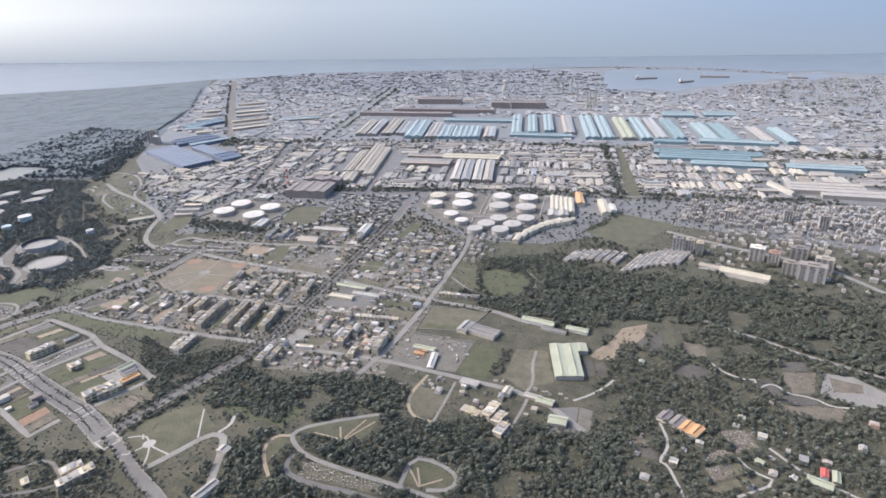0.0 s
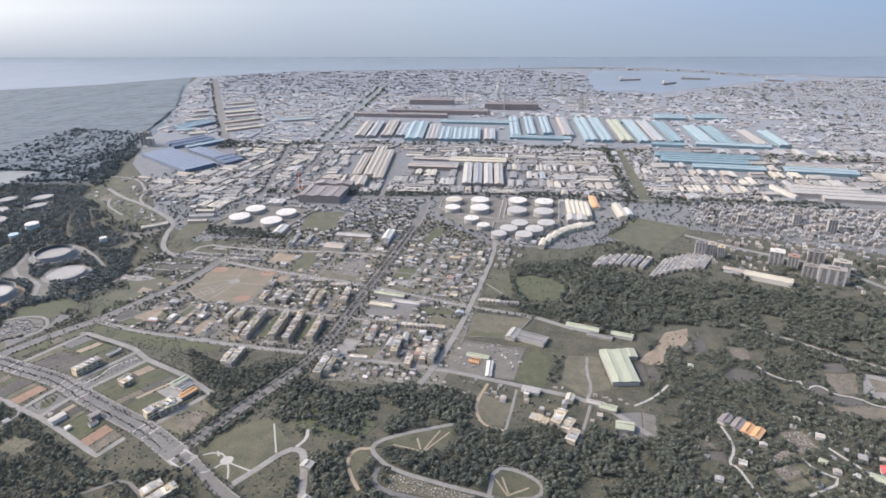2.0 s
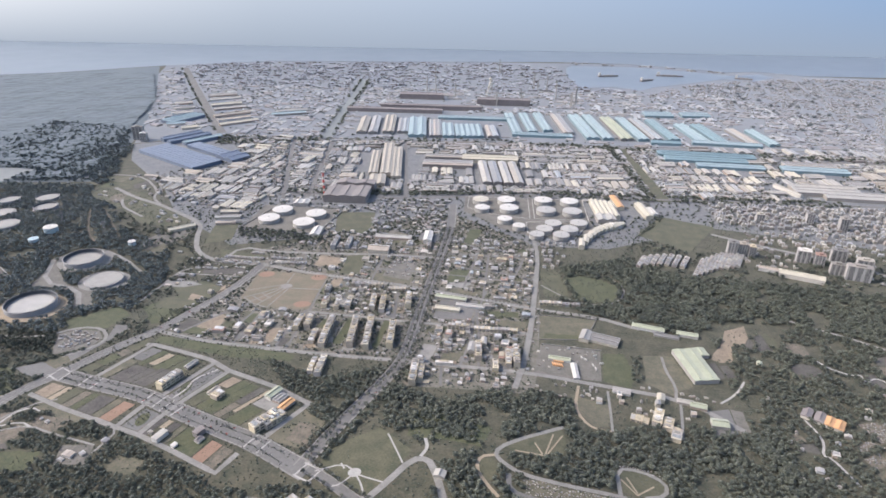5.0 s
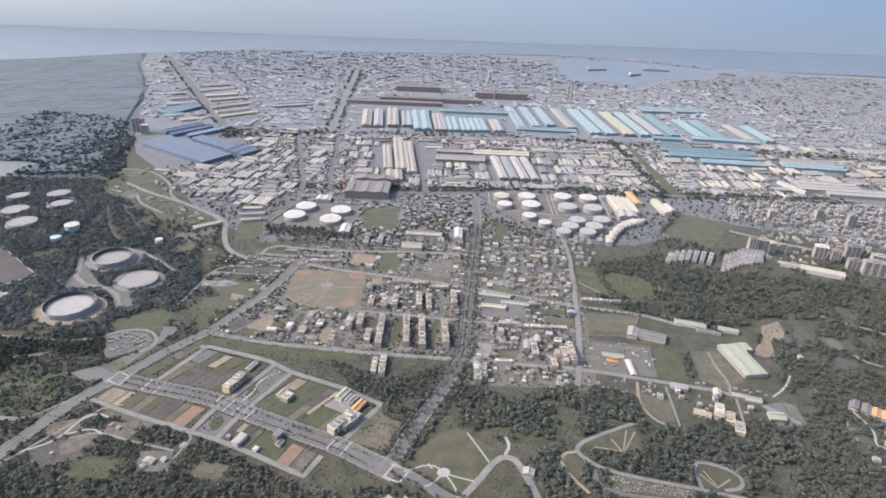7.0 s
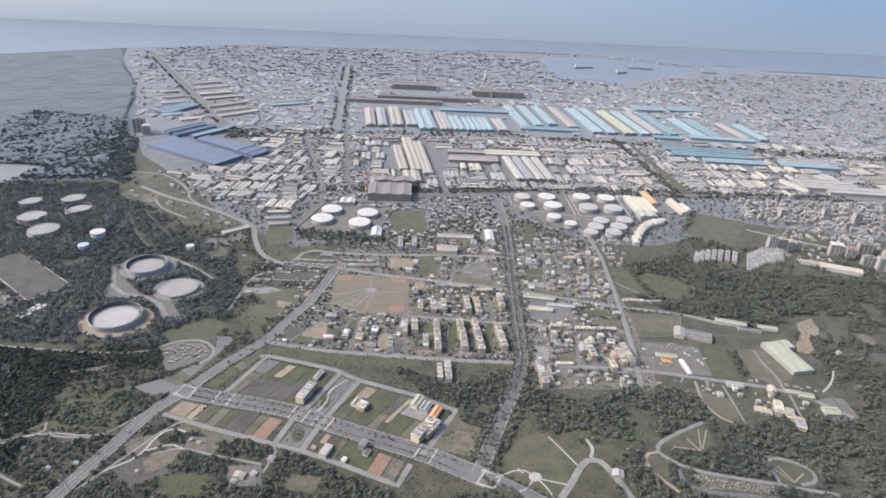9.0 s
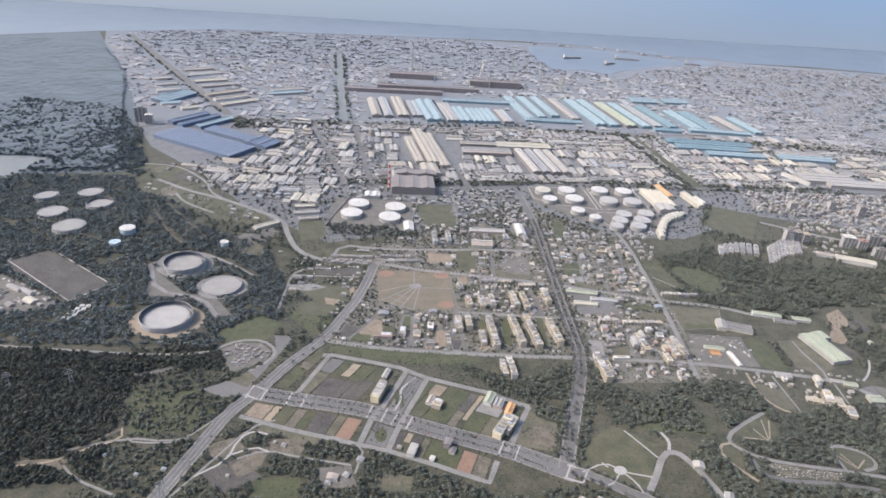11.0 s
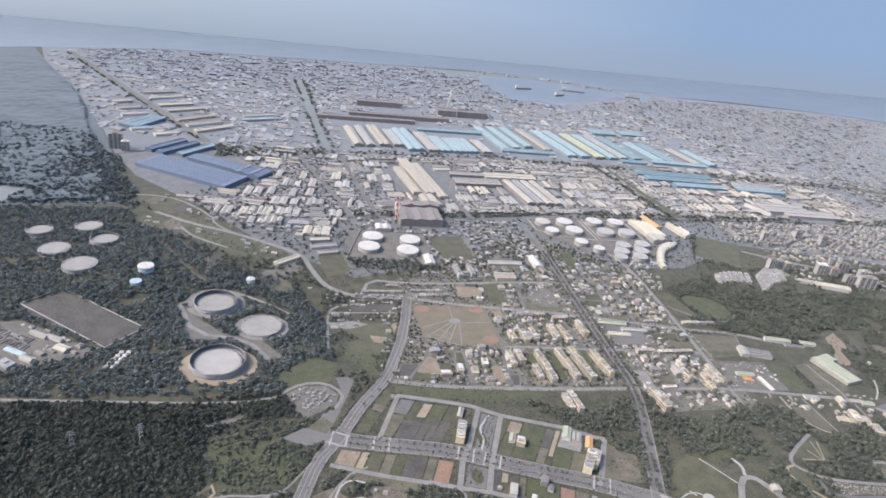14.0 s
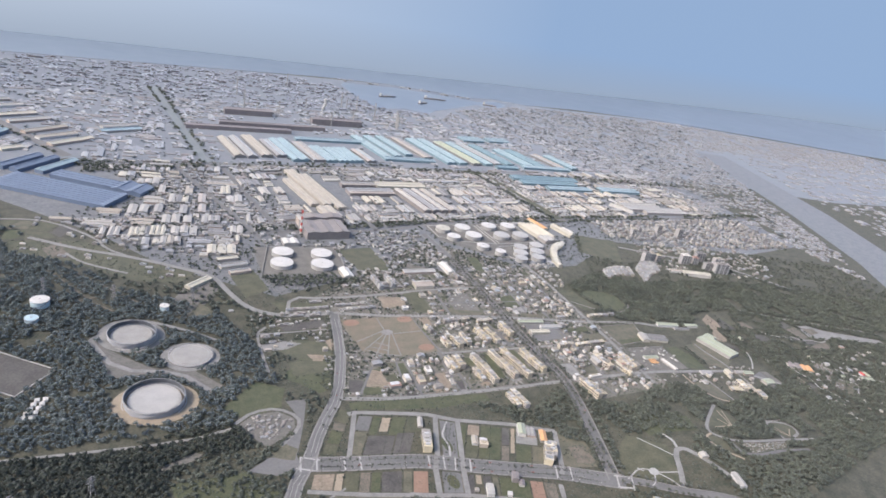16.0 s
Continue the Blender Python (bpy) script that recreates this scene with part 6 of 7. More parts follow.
for x, y, turn, a, b, floors, label in ((232, 1640, -10, 26, 22, 12, "pale grey apartment tower"), (262, 1640, -10, 22, 22, 11, "pale grey apartment tower"), (285, 1630, -10, 18, 20, 10, "pale grey apartment tower"),
                                        (420, 1610, -18, 36, 24, 11, "pale blue-grey apartment tower"), (455, 1590, -18, 26, 22, 10, "pale blue-grey apartment tower"),
                                        (520, 1620, -18, 40, 22, 11, "long pale grey apartment block"), (480, 1540, -18, 34, 22, 9, "grey apartment block near a wood"),
                                        (520, 1510, -18, 60, 26, 12, "broad grey apartment block"), (560, 1560, -18, 40, 22, 11, "grey apartment block near a wood"),
                                        (640, 1850, -10, 24, 24, 13, "reddish grey apartment tower"), (400, 1890, -10, 24, 22, 10, "reddish grey apartment tower"), (560, 1900, -10, 22, 22, 11, "reddish grey apartment tower"),
                                        (-2090, 2640, 5, 50, 22, 18, "pale apartment tower beside the wood"), (-2050, 2610, 5, 30, 20, 12, "pale apartment block beside the wood")):
    tower(x, y, turn, a, b, floors, label)
hall(372, 1500, 110, 30, 12, "cream", "long pale hall with rounded roof", -22, 1, "wall", along="x")
hall(300, 1540, 50, 20, 9, "shed_roof", "low pale works building", -20, 1, along="x")


# ---- trees ----
def leaf_cloud(count, seed, flat=0.75):
    """Crown of small tilted leaf clumps round a rough core, of unit radius: verts and triangles."""
    r = np.random.default_rng(seed)
    v, f = [], []
    core = [(math.cos(a) * 0.62, math.sin(a) * 0.62, z) for z, k in ((-0.3, 0), (0.3, 0.5)) for a in [math.pi * 2 * (i + k) / 5 for i in range(5)]]
    core = [(x * r.uniform(0.8, 1.2), y * r.uniform(0.8, 1.2), z * flat) for x, y, z in core] + [(0, 0, -0.5 * flat), (0, 0, 0.62 * flat)]
    v += core
    for i in range(5):
        j = (i + 1) % 5
        f += [(i, j, 5 + i), (j, 5 + j, 5 + i), (10, j, i), (11, 5 + i, 5 + j)]
    for _ in range(count):
        d = r.normal(size=3)
        d /= np.linalg.norm(d)
        d[2] = abs(d[2]) * 0.9 - 0.15
        p = d * r.uniform(0.55, 1.0) * (1, 1, flat)
        u = r.normal(size=3) * 0.24
        w = r.normal(size=3) * 0.24
        o = len(v)
        v += [tuple(p + u), tuple(p + w), tuple(p - 0.6 * (u + w))]
        f.append((o, o + 1, o + 2))
    return np.array(v), np.array(f)


CLOUDS = [leaf_cloud(26, i) for i in range(6)]


def wood(name, spots, mat, label, squash=1.0):
    """Many crowns joined into one object: rows of x, y, radius, height."""
    vs, fs, o = [], [], 0
    r = np.random.default_rng(len(spots))
    for i, (x, y, rad, high) in enumerate(spots):
        v, f = CLOUDS[i % 6]
        a = r.uniform(0, 6.28)
        c, s = math.cos(a), math.sin(a)
        q = np.column_stack((v[:, 0] * c - v[:, 1] * s, v[:, 0] * s + v[:, 1] * c, v[:, 2] * r.uniform(0.8, 1.25) * squash)) * rad
        q += (x, y, hill(x, y) + high - rad * 0.45 * squash)
        vs.append(q * K), fs.append(f + o)
        o += len(v)
    vs, fs = np.concatenate(vs), np.concatenate(fs)
    me = bpy.data.meshes.new(name)
    me.vertices.add(len(vs)), me.loops.add(3 * len(fs)), me.polygons.add(len(fs))
    me.vertices.foreach_set("co", vs.astype(np.float32).ravel())
    me.polygons.foreach_set("loop_start", np.arange(0, 3 * len(fs), 3, dtype=np.int32))
    me.loops.foreach_set("vertex_index", fs.astype(np.int32).ravel())
    me.materials.append(M[mat])
    me.update(calc_edges=True)
    return tagged(new(name, me), label, "trees", kind="stuff")


trng = random.Random(11)
FINE = ("wood_southwest", "wood_hillside", "wood_east", "wood_southeast", "wood_graveyard", "wood_roadside", "wood_park_edge", "wood_valley", "wood_park_south")


def fill(name, poly, step, r0, r1, label, chance=1.0, mat="leaf", rough=0.0, roads=True, squash=1.0, seed=0):
    """Crowns all over a polygon, thinned by a noise when rough is above 0."""
    if name in FINE:
        step, r0, r1 = step * 0.7, r0 * 0.6, r1 * 0.74
    q, r = lattice(poly, step, 0.5, len(name) + seed)
    ok = r.random(len(q)) < chance
    for a, b, c in TANKS:
        ok &= np.hypot(q[:, 0] - a, q[:, 1] - b) > c + 4
    if roads:
        ok &= off_roads(q) > 3
        for p in CLEAR:
            ok &= ~insides(q, p)
        for a, b, c in BUILT:
            ok &= np.hypot(q[:, 0] - a, q[:, 1] - b) > c * 0.8
    for a, b, c in HOMES:
        ok &= (abs(q[:, 0] - a) > c + 3) | (abs(q[:, 1] - b) > c + 3)
    spots = []
    for x, y in q[ok].tolist():
        if rough and noise.noise(Vector((x / 70, y / 70, 3.1))) + 0.5 * noise.noise(Vector((x / 22, y / 22, 7.7))) < rough - 0.6:
            continue
        rad = r0 + (r1 - r0) * trng.random() ** 1.6 * 1.25
        swell = max(0.0, 1.5 + 5.0 * noise.noise(Vector((x / 48, y / 48, 11.0)))) if name in FINE else 0.0
        spots.append((x, y, rad, rad * trng.uniform(1.0, 1.5) * squash + swell))
    if spots:
        wood(name, spots, mat, label, squash)


fill("wood_southwest", [(-2250, 1075), (-1675, 1045), (-1438, 1067), (-1420, 994), (-1527, 973), (-1581, 926), (-1566, 700), (-2250, 640)], 9.5, 5, 8, "dense green wood with shade in its colour", mat="leaf_dark")
fill("wood_hillside", [(-2450, 1080), (-1440, 1061), (-1331, 1155), (-1322, 1312), (-1383, 1496), (-1482, 1570), (-1599, 1634), (-1717, 1788), (-1950, 2020), (-2450, 2000)], 11.5, 5, 8.5, "trees on the tank hillside", 0.98, mat="leaf_hill", rough=0.12)
fill("wood_lane", [(-1440, 1061), (-1331, 1155), (-1322, 1312), (-1383, 1496), (-1482, 1570), (-1599, 1634), (-1717, 1788), (-1950, 2020), (-1842, 1990), (-1500, 1775), (-1395, 1702), (-1376, 1618), (-1332, 1521), (-1251, 1471),
                   (-1251, 1369), (-1301, 1187), (-1230, 1092), (-1330, 1000)], 13, 3.5, 6.5, "scattered trees beside the winding road", 0.9, rough=0.5)
fill("scrub_roadside", [(-1440, 1061), (-1420, 994), (-1527, 973), (-1581, 926), (-1566, 640), (-1480, 640), (-1400, 849), (-1350, 929), (-1335, 1000)], 8.5, 2.5, 5, "dense low trees beside the road", 0.85, rough=0.25)
fill("wood_park_south", [(-901, 638), (-801, 648), (-746, 659), (-700, 622), (-640, 570), (-560, 560), (-560, 440), (-900, 440)], 10, 4, 6.5, "trees south of the park", 0.9, rough=0.3)
fill("scrub_slope", [(-1600, 930), (-1380, 899), (-1400, 640), (-1600, 640)], 11, 2.0, 4.0, "low green scrub", 0.35)
fill("wood_roadside", [(-1440, 660), (-1350, 849), (-1121, 753), (-911, 652), (-861, 609), (-860, 480), (-1440, 480)], 11, 4, 7, "scattered trees on rough ground", 0.97, rough=0.08)
fill("wood_valley", [(-930, 1008), (-803, 938), (-680, 1000), (-691, 848), (-736, 787), (-814, 845), (-875, 906)], 9.5, 4, 7, "trees along a stream", 0.95, rough=0.3)
fill("wood_park_edge", [(-660, 930), (-540, 880), (-417, 935), (-300, 930), (-300, 820), (-330, 780), (-455, 745), (-550, 775), (-560, 740), (-649, 799)], 9.5, 5, 8, "dense trees round a small valley", 0.95, rough=0.27)
fill("wood_graveyard", [(-520, 720), (-350, 800), (-120, 860), (60, 860), (80, 600), (-560, 480), (-540, 700)], 10, 4.5, 8, "dense trees round a graveyard", 0.95, rough=0.2)
fill("wood_east", [(-300, 1300), (-270, 1500), (-99, 1570), (60, 1470), (255, 1460), (458, 1429), (760, 1330), (1300, 1100), (1300, 900), (700, 1010), (531, 1090), (398, 1178), (251, 1245), (100, 1250), (-20, 1170), (-150, 1215)],
     11, 6, 9, "large dark green wood", 0.97, rough=0.22)
fill("wood_southeast", [(20, 960), (40, 1160), (270, 1240), (400, 1160), (700, 1000), (1000, 800), (700, 560), (60, 560), (20, 760)], 12, 4.5, 7.5, "trees between plots and lanes", 0.95, rough=0.27)
def canopy(name, poly, step, low, high, mat, label):
    """Closed far-off woodland: one rolling sheet of crowns."""
    p = np.array(poly, float)
    xs, ys = np.arange(p[:, 0].min(), p[:, 0].max(), step), np.arange(p[:, 1].min(), p[:, 1].max(), step)
    q = np.array([(x, y) for y in ys for x in xs])
    inside = insides(q, list(poly)) & (off_roads(q) > 8)
    for c in CLEAR:
        inside &= ~insides(q, c)
    r = np.random.default_rng(5)
    q = q + r.uniform(-0.35, 0.35, q.shape) * step
    z = [low + (high - low) * (0.5 + 0.55 * noise.noise(Vector((x / 160, y / 160, 4.0))) + 0.35 * noise.noise(Vector((x / 38, y / 38, 6.0)))) for x, y in q.tolist()]
    n = len(xs)
    ok = inside.reshape(len(ys), n)
    use = [(a * n + b, a * n + b + 1, a * n + b + n + 1, a * n + b + n) for a in range(len(ys) - 1) for b in range(n - 1) if ok[a:a + 2, b:b + 2].all()]
    tagged(new(name, mesh(name, [(x * K, y * K, h * K) for (x, y), h in zip(q.tolist(), z)], use, M[mat])), label, "trees", kind="stuff")


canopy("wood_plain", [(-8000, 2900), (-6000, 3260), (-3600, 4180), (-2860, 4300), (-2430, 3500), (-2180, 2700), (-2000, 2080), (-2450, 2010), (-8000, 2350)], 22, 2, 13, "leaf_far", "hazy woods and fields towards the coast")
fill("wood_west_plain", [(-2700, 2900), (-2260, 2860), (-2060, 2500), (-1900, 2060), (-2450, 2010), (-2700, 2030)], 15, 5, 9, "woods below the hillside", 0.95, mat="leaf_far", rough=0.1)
fill("wood_belts", [(-1240, 1985), (-500, 2050), (1500, 2055), (1500, 2105), (-500, 2110), (-1240, 2050)], 11, 5, 8, "belt of trees beside a road", 0.8)
fill("wood_belts_far", [(-1760, 2720), (-1240, 2752), (-450, 2790), (1500, 2590), (1500, 2530), (-450, 2740), (-1240, 2700), (-1700, 2600)], 14, 6, 10, "belt of trees beside a works road", 0.7)
fill("highway_trees", [(-2790, 4540), (-2590, 4190), (-2140, 3385), (-1800, 2795), (-1740, 2795), (-2080, 3385), (-2530, 4190), (-2730, 4540)], 13, 6, 10, "tree rows along the highway", 0.8)
fill("canal_trees", [(-1385, 4250), (-1310, 3190), (-1285, 2770), (-1215, 2770), (-1245, 3190), (-1310, 4250)], 16, 6, 10, "tree rows along the canal", 0.6)
fill("wood_plain_edge", [(-2150, 2300), (-1960, 2040), (-1860, 2010), (-1980, 2290), (-2060, 2560)], 12, 5, 8, "trees at the edge of the plain", 0.8, mat="leaf_hill", rough=0.3)
fill("wood_avenue", [(-791, 697), (-747, 817), (-695, 949), (-660, 1010), (-620, 1005), (-625, 940), (-691, 798), (-736, 689)], 8, 3.5, 6, "dense trees beside the tree-lined road", 0.9)
fill("wood_east_lane", [(260, 1290), (420, 1190), (720, 1030), (700, 990), (400, 1140), (250, 1240)], 10, 4, 7, "trees beside a lane", 0.8)
fill("field_edges", [(-20, 1760), (90, 1925), (110, 1920), (5, 1750)], 9, 3, 5, "row of trees beside a playing field", 0.8, roads=False)
fill("depot_trees", [(-155, 1085), (-135, 1085), (-150, 985), (-170, 985)], 8, 3, 5, "row of trees beside a field", 0.8, roads=False)
fill("lot_trees", [(-350, 1262), (-200, 1245), (-200, 1232), (-350, 1245)], 9, 2.5, 4, "row of trees beside a lot", 0.7, roads=False)
fill("wood_tank_yard", [(-1260, 1693), (-990, 1667), (-959, 1605), (-1230, 1628)], 10, 4, 7, "trees along a tank yard", 0.9)
fill("town_trees", [(-1240, 1081), (-640, 1010), (-380, 940), (-340, 1640), (-620, 1900), (-1000, 1643), (-1241, 1489)], 10.5, 2.2, 4.6, "small garden and street trees", 0.75)
fill("works_trees", [(-1800, 2100), (-1240, 1575), (-600, 1640), (-200, 1640), (240, 1830), (1200, 1650), (1200, 2700), (-1700, 2700)], 19, 3.0, 6, "trees among works halls", 0.75)
fill("wood_estate", [(-100, 1570), (-20, 1740), (120, 1640), (260, 1640), (560, 1650), (900, 1640), (1250, 1500), (1300, 1100), (760, 1330), (458, 1429), (255, 1460), (60, 1470)], 15, 3.5, 7, "trees between housing estates", 0.85, rough=0.42)
fill("corridor_trees", [(30, 2770), (60, 2770), (112, 2050), (82, 2050)], 12, 5, 8, "row of trees beside a works road", 0.8, roads=False)


OPEN = [p for p in CLEAR]


def bushes(name, poly, step, r0, r1, label, chance, rough, mat="leaf", fields=False):
    q, r = lattice(poly, step, 0.5, len(name))
    ok = (r.random(len(q)) < chance) & (off_roads(q) > 1.5)
    if not fields:
        for p in OPEN:
            ok &= ~insides(q, p)
    for a, b, c in TANKS:
        ok &= np.hypot(q[:, 0] - a, q[:, 1] - b) > c * 1.3
    for a, b, c in HOMES:
        ok &= (abs(q[:, 0] - a) > c + 1) | (abs(q[:, 1] - b) > c + 1)
    for a, b, c, d, turn in HALLS:
        ok &= (abs(q[:, 0] - a) > max(c, d)) | (abs(q[:, 1] - b) > max(c, d))
    vs, fs, o = [], [], 0
    for x, y in q[ok].tolist():
        if noise.noise(Vector((x / 34, y / 34, 1.3))) < rough:
            continue
        rad = r.uniform(r0, r1)
        ring_ = [(math.cos(k * 1.2566) * rad * r.uniform(0.7, 1.2), math.sin(k * 1.2566) * rad * r.uniform(0.7, 1.2)) for k in range(5)]
        z = hill(x, y)
        vs += [((x + u) * K, (y + w) * K, z * K) for u, w in ring_] + [((x + 0.7 * u) * K, (y + 0.7 * w) * K, (z + rad * r.uniform(0.7, 1.1)) * K) for u, w in ring_] + [(x * K, y * K, (z + rad * 1.25) * K)]
        for k in range(5):
            m = (k + 1) % 5
            fs += [(o + k, o + m, o + 5 + m, o + 5 + k), (o + 5 + k, o + 5 + m, o + 10)]
        o += 11
    tagged(new(name, mesh(name, vs, fs, M[mat])), label, "bushes", kind="stuff")


bushes("bushes_south", [(-1460, 560), (-1230, 1081), (-640, 1010), (-380, 960), (60, 940), (300, 1230), (760, 1000), (760, 560)], 9, 0.8, 2.4, "low bushes on open ground", 0.9, -0.15)
bushes("bushes_fields", [(-1340, 849), (-1210, 1040), (-802, 866), (-901, 667)], 4.6, 0.3, 1.0, "weeds and young trees on farm plots", 0.6, 0.08, fields=True)
bushes("bushes_strip", [(-1215, 1079), (-1040, 1052), (-830, 1025), (-700, 1010), (-822, 875), (-991, 966), (-1190, 1046)], 6, 0.6, 2.0, "yellow-green scrub on a strip of open ground", 0.7, -0.05, fields=True)
bushes("bushes_gardens", [(-1440, 640), (-1350, 839), (-1260, 807), (-1121, 758), (-911, 664), (-900, 560), (-1440, 560)], 7, 0.5, 1.6, "garden bushes and weeds", 0.75, -0.15, fields=True)
bushes("bushes_meadows", [(-345, 1560), (-90, 1560), (-80, 1280), (-340, 1290)], 7, 0.6, 2.2, "bushes on rough pasture", 0.7, 0.0, fields=True)
bushes("bushes_plots", [(-60, 1240), (260, 1240), (460, 1120), (420, 960), (150, 740), (60, 960)], 8, 0.6, 2.0, "bushes between hillside plots", 0.6, 0.0, fields=True)
bushes("bushes_slope", [(-1890, 1985), (-1700, 1965), (-1425, 1735), (-1480, 1672), (-1700, 1790), (-1890, 1905)], 8, 0.8, 2.6, "bushes and small trees on an open slope", 0.7, -0.05, fields=True)
bushes("bushes_west", [(-1600, 560), (-1600, 930), (-1380, 1102), (-1302, 1507), (-1700, 1950), (-1200, 1900), (-1119, 1484), (-1210, 1102), (-1460, 560)], 9, 0.8, 2.4, "low bushes on open ground", 0.9, -0.2)
bushes("bushes_lawns", [(-801, 639), (-641, 789), (-560, 740), (-440, 800), (-600, 860), (-300, 900), (-150, 700), (-480, 620)], 8, 0.5, 1.4, "low bushes on lawns", 0.6, 0.05, fields=True)
bushes("bushes_town", [(-1230, 1081), (-640, 1010), (-300, 960), (0, 1250), (-340, 1640), (-620, 1900), (-1000, 1662), (-1231, 1489)], 10, 0.7, 2.0, "garden bushes between houses", 0.8, -0.2)
bushes("bushes_east", [(-340, 1640), (-260, 1260), (60, 1480), (260, 1470), (760, 1340), (900, 1640), (260, 1880), (-20, 1760)], 11, 1.0, 2.6, "low bushes on open ground", 0.9, -0.2)


def hedge(name, lines, r0, r1, label, mat="leaf"):
    """Clipped shrubs close together along lines: points, shift, gap."""
    vs, fs, o = [], [], 0
    r = np.random.default_rng(len(lines))
    for points, shifts, gap in lines:
        pts = length_steps(points, gap)
        for (x0, y0), (x1, y1) in zip(pts, pts[1:]):
            d = math.hypot(x1 - x0, y1 - y0) or 1
            for s in shifts:
                if r.random() < 0.18:
                    continue
                x, y = x0 - (y1 - y0) / d * s + r.uniform(-0.6, 0.6), y0 + (x1 - x0) / d * s + r.uniform(-0.6, 0.6)
                v, f = CLOUDS[int(r.integers(6))]
                rad, z = r.uniform(r0, r1), hill(x, y)
                vs += [tuple(p) for p in (v * rad + (x, y, z + rad * 0.75)) * K]
                fs += [tuple(int(k) + o for k in t) for t in f]
                o += len(v)
    tagged(new(name, mesh(name, vs, fs, M[mat])), label, "hedge", kind="stuff")


AXIS = [(-1312, 906), (-1258, 890), (-1158, 865), (-1111, 849), (-1047, 818), (-938, 773), (-864, 745), (-784, 698)]
hedge("boulevard_hedges", ((AXIS, (-8, 8), 5.5), (AXIS, (-19.5, 19.5), 11)), 1.0, 1.9, "rows of shrubs along the boulevard", "leaf_dusty")
hedge("diagonal_hedges", (([(-1476, 600), (-1414, 763), (-1378, 859), (-1350, 894)], (-15, 15), 9), ([(-1318, 944), (-1284, 1005), (-1213, 1102), (-1154, 1262), (-1121, 1389), (-1104, 1465)], (-15, 15, 18), 8)), 1.4, 2.8, "roadside shrubs")
hedge("street_hedges", (([(-1190, 1091), (-1099, 1062), (-861, 1038), (-655, 1022)], (-9, 9), 8), ([(-1196, 1024), (-1114, 998), (-1050, 977)], (0,), 7), ([(-986, 958), (-880, 915), (-802, 866)], (0,), 8),
                        ([(-1088, 1464), (-933, 1409), (-782, 1378), (-639, 1339)], (-9, 9), 10), ([(-600, 1336), (-489, 1303), (-351, 1261), (-211, 1240)], (-9, 9), 10), ([(-409, 945), (-385, 1040), (-363, 1201), (-344, 1399), (-329, 1571)], (-9, 9), 10)), 1.2, 2.6, "shrubs and young trees along town streets")
hedge("bank_hedges", (([(-1449, 932), (-1390, 965), (-1338, 1008)], (-4, 0, 4), 5), ([(-1470, 900), (-1430, 880), (-1384, 862)], (-6, 0), 6), ([(-1445, 790), (-1400, 850), (-1384, 880)], (0, 5), 6)), 1.6, 3.2, "dense shrubs on a road bank")
hedge("plot_hedges", tuple(((along(a, s), along(b, s)), (0,), 4.5) for a, b, shares in ((SOUTH, SOUTH_END, (0.12, 0.18, 0.265, 0.35, 0.745, 0.80, 0.875)), (NORTH_END, NORTH, (0.064, 0.165, 0.25, 0.32, 0.405, 0.525, 0.60, 0.66, 0.71, 0.825))) for s in shares), 0.6, 1.5, "rough hedges between farm plots")


def tree_model(seed, label):
    top = tagged(new("tree"), label, "tree", "street trees")
    v, f = [], []
    for k, (z, r) in enumerate(((0, 0.5), (2, 0.38), (4.2, 0.2))):
        v += [(math.cos(i * math.pi / 3) * r * K, math.sin(i * math.pi / 3) * r * K, z * K) for i in range(6)]
    f = [(6 * k + i, 6 * k + (i + 1) % 6, 6 * k + 6 + (i + 1) % 6, 6 * k + 6 + i) for k in range(2) for i in range(6)]
    part("trunk", mesh("trunk", v, f, M["bark"]), top)
    cv, cf = leaf_cloud(60, seed)
    part("crown", mesh("crown", (cv * 3.6 + (0, 0, 5.6)) * K, [tuple(int(i) for i in q) for q in cf], M["leaf_dusty"]), top)
    return top


street = [tree_model(40 + i, "round-crowned street tree beside the road") for i in range(3)]
tused = [False] * 3


def avenue(points, gap, shift, size=(0.8, 1.2)):
    pts = length_steps(rounded(points), gap)
    for (x0, y0), (x1, y1) in zip(pts, pts[1:]):
        d = math.hypot(x1 - x0, y1 - y0) or 1
        for s in shift:
            x, y = x0 - (y1 - y0) / d * s + trng.uniform(-1.5, 1.5), y0 + (x1 - x0) / d * s + trng.uniform(-1.5, 1.5)
            k = trng.uniform(*size)
            if trng.random() < 0.9:
                stretch(street, tused, trng.randrange(3), place(x, y, 0, trng.uniform(0, 360), k, k, k))


avenue([(-761, 710), (-723, 808), (-665, 950), (-642, 1030), (-636, 1119), (-624, 1327), (-604, 1555), (-592, 1756)], 13, (-15, 15, 0), (0.9, 1.4))
avenue([(-1312, 906), (-1258, 890), (-1158, 865), (-1111, 849), (-1047, 818), (-938, 773), (-864, 745), (-784, 698)], 12, (-9, 9), (0.4, 0.7))
avenue([(-753, 688), (-700, 653), (-656, 619), (-581, 577)], 11, (-11, 11), (0.9, 1.3))
avenue([(-1061, 857), (-1015, 951)], 8, (-8, 8), (0.3, 0.6))
avenue([(-1109, 772), (-1083, 813)], 8, (-10, 0, 10), (0.3, 0.6))
avenue([(-772, 742), (-736, 842)], 9, (-14, -4, 6), (0.4, 0.8))
avenue([(-1290, 1020), (-1213, 1112), (-1153, 1265), (-1121, 1389)], 24, (-19, 19), (0.7, 1.0))


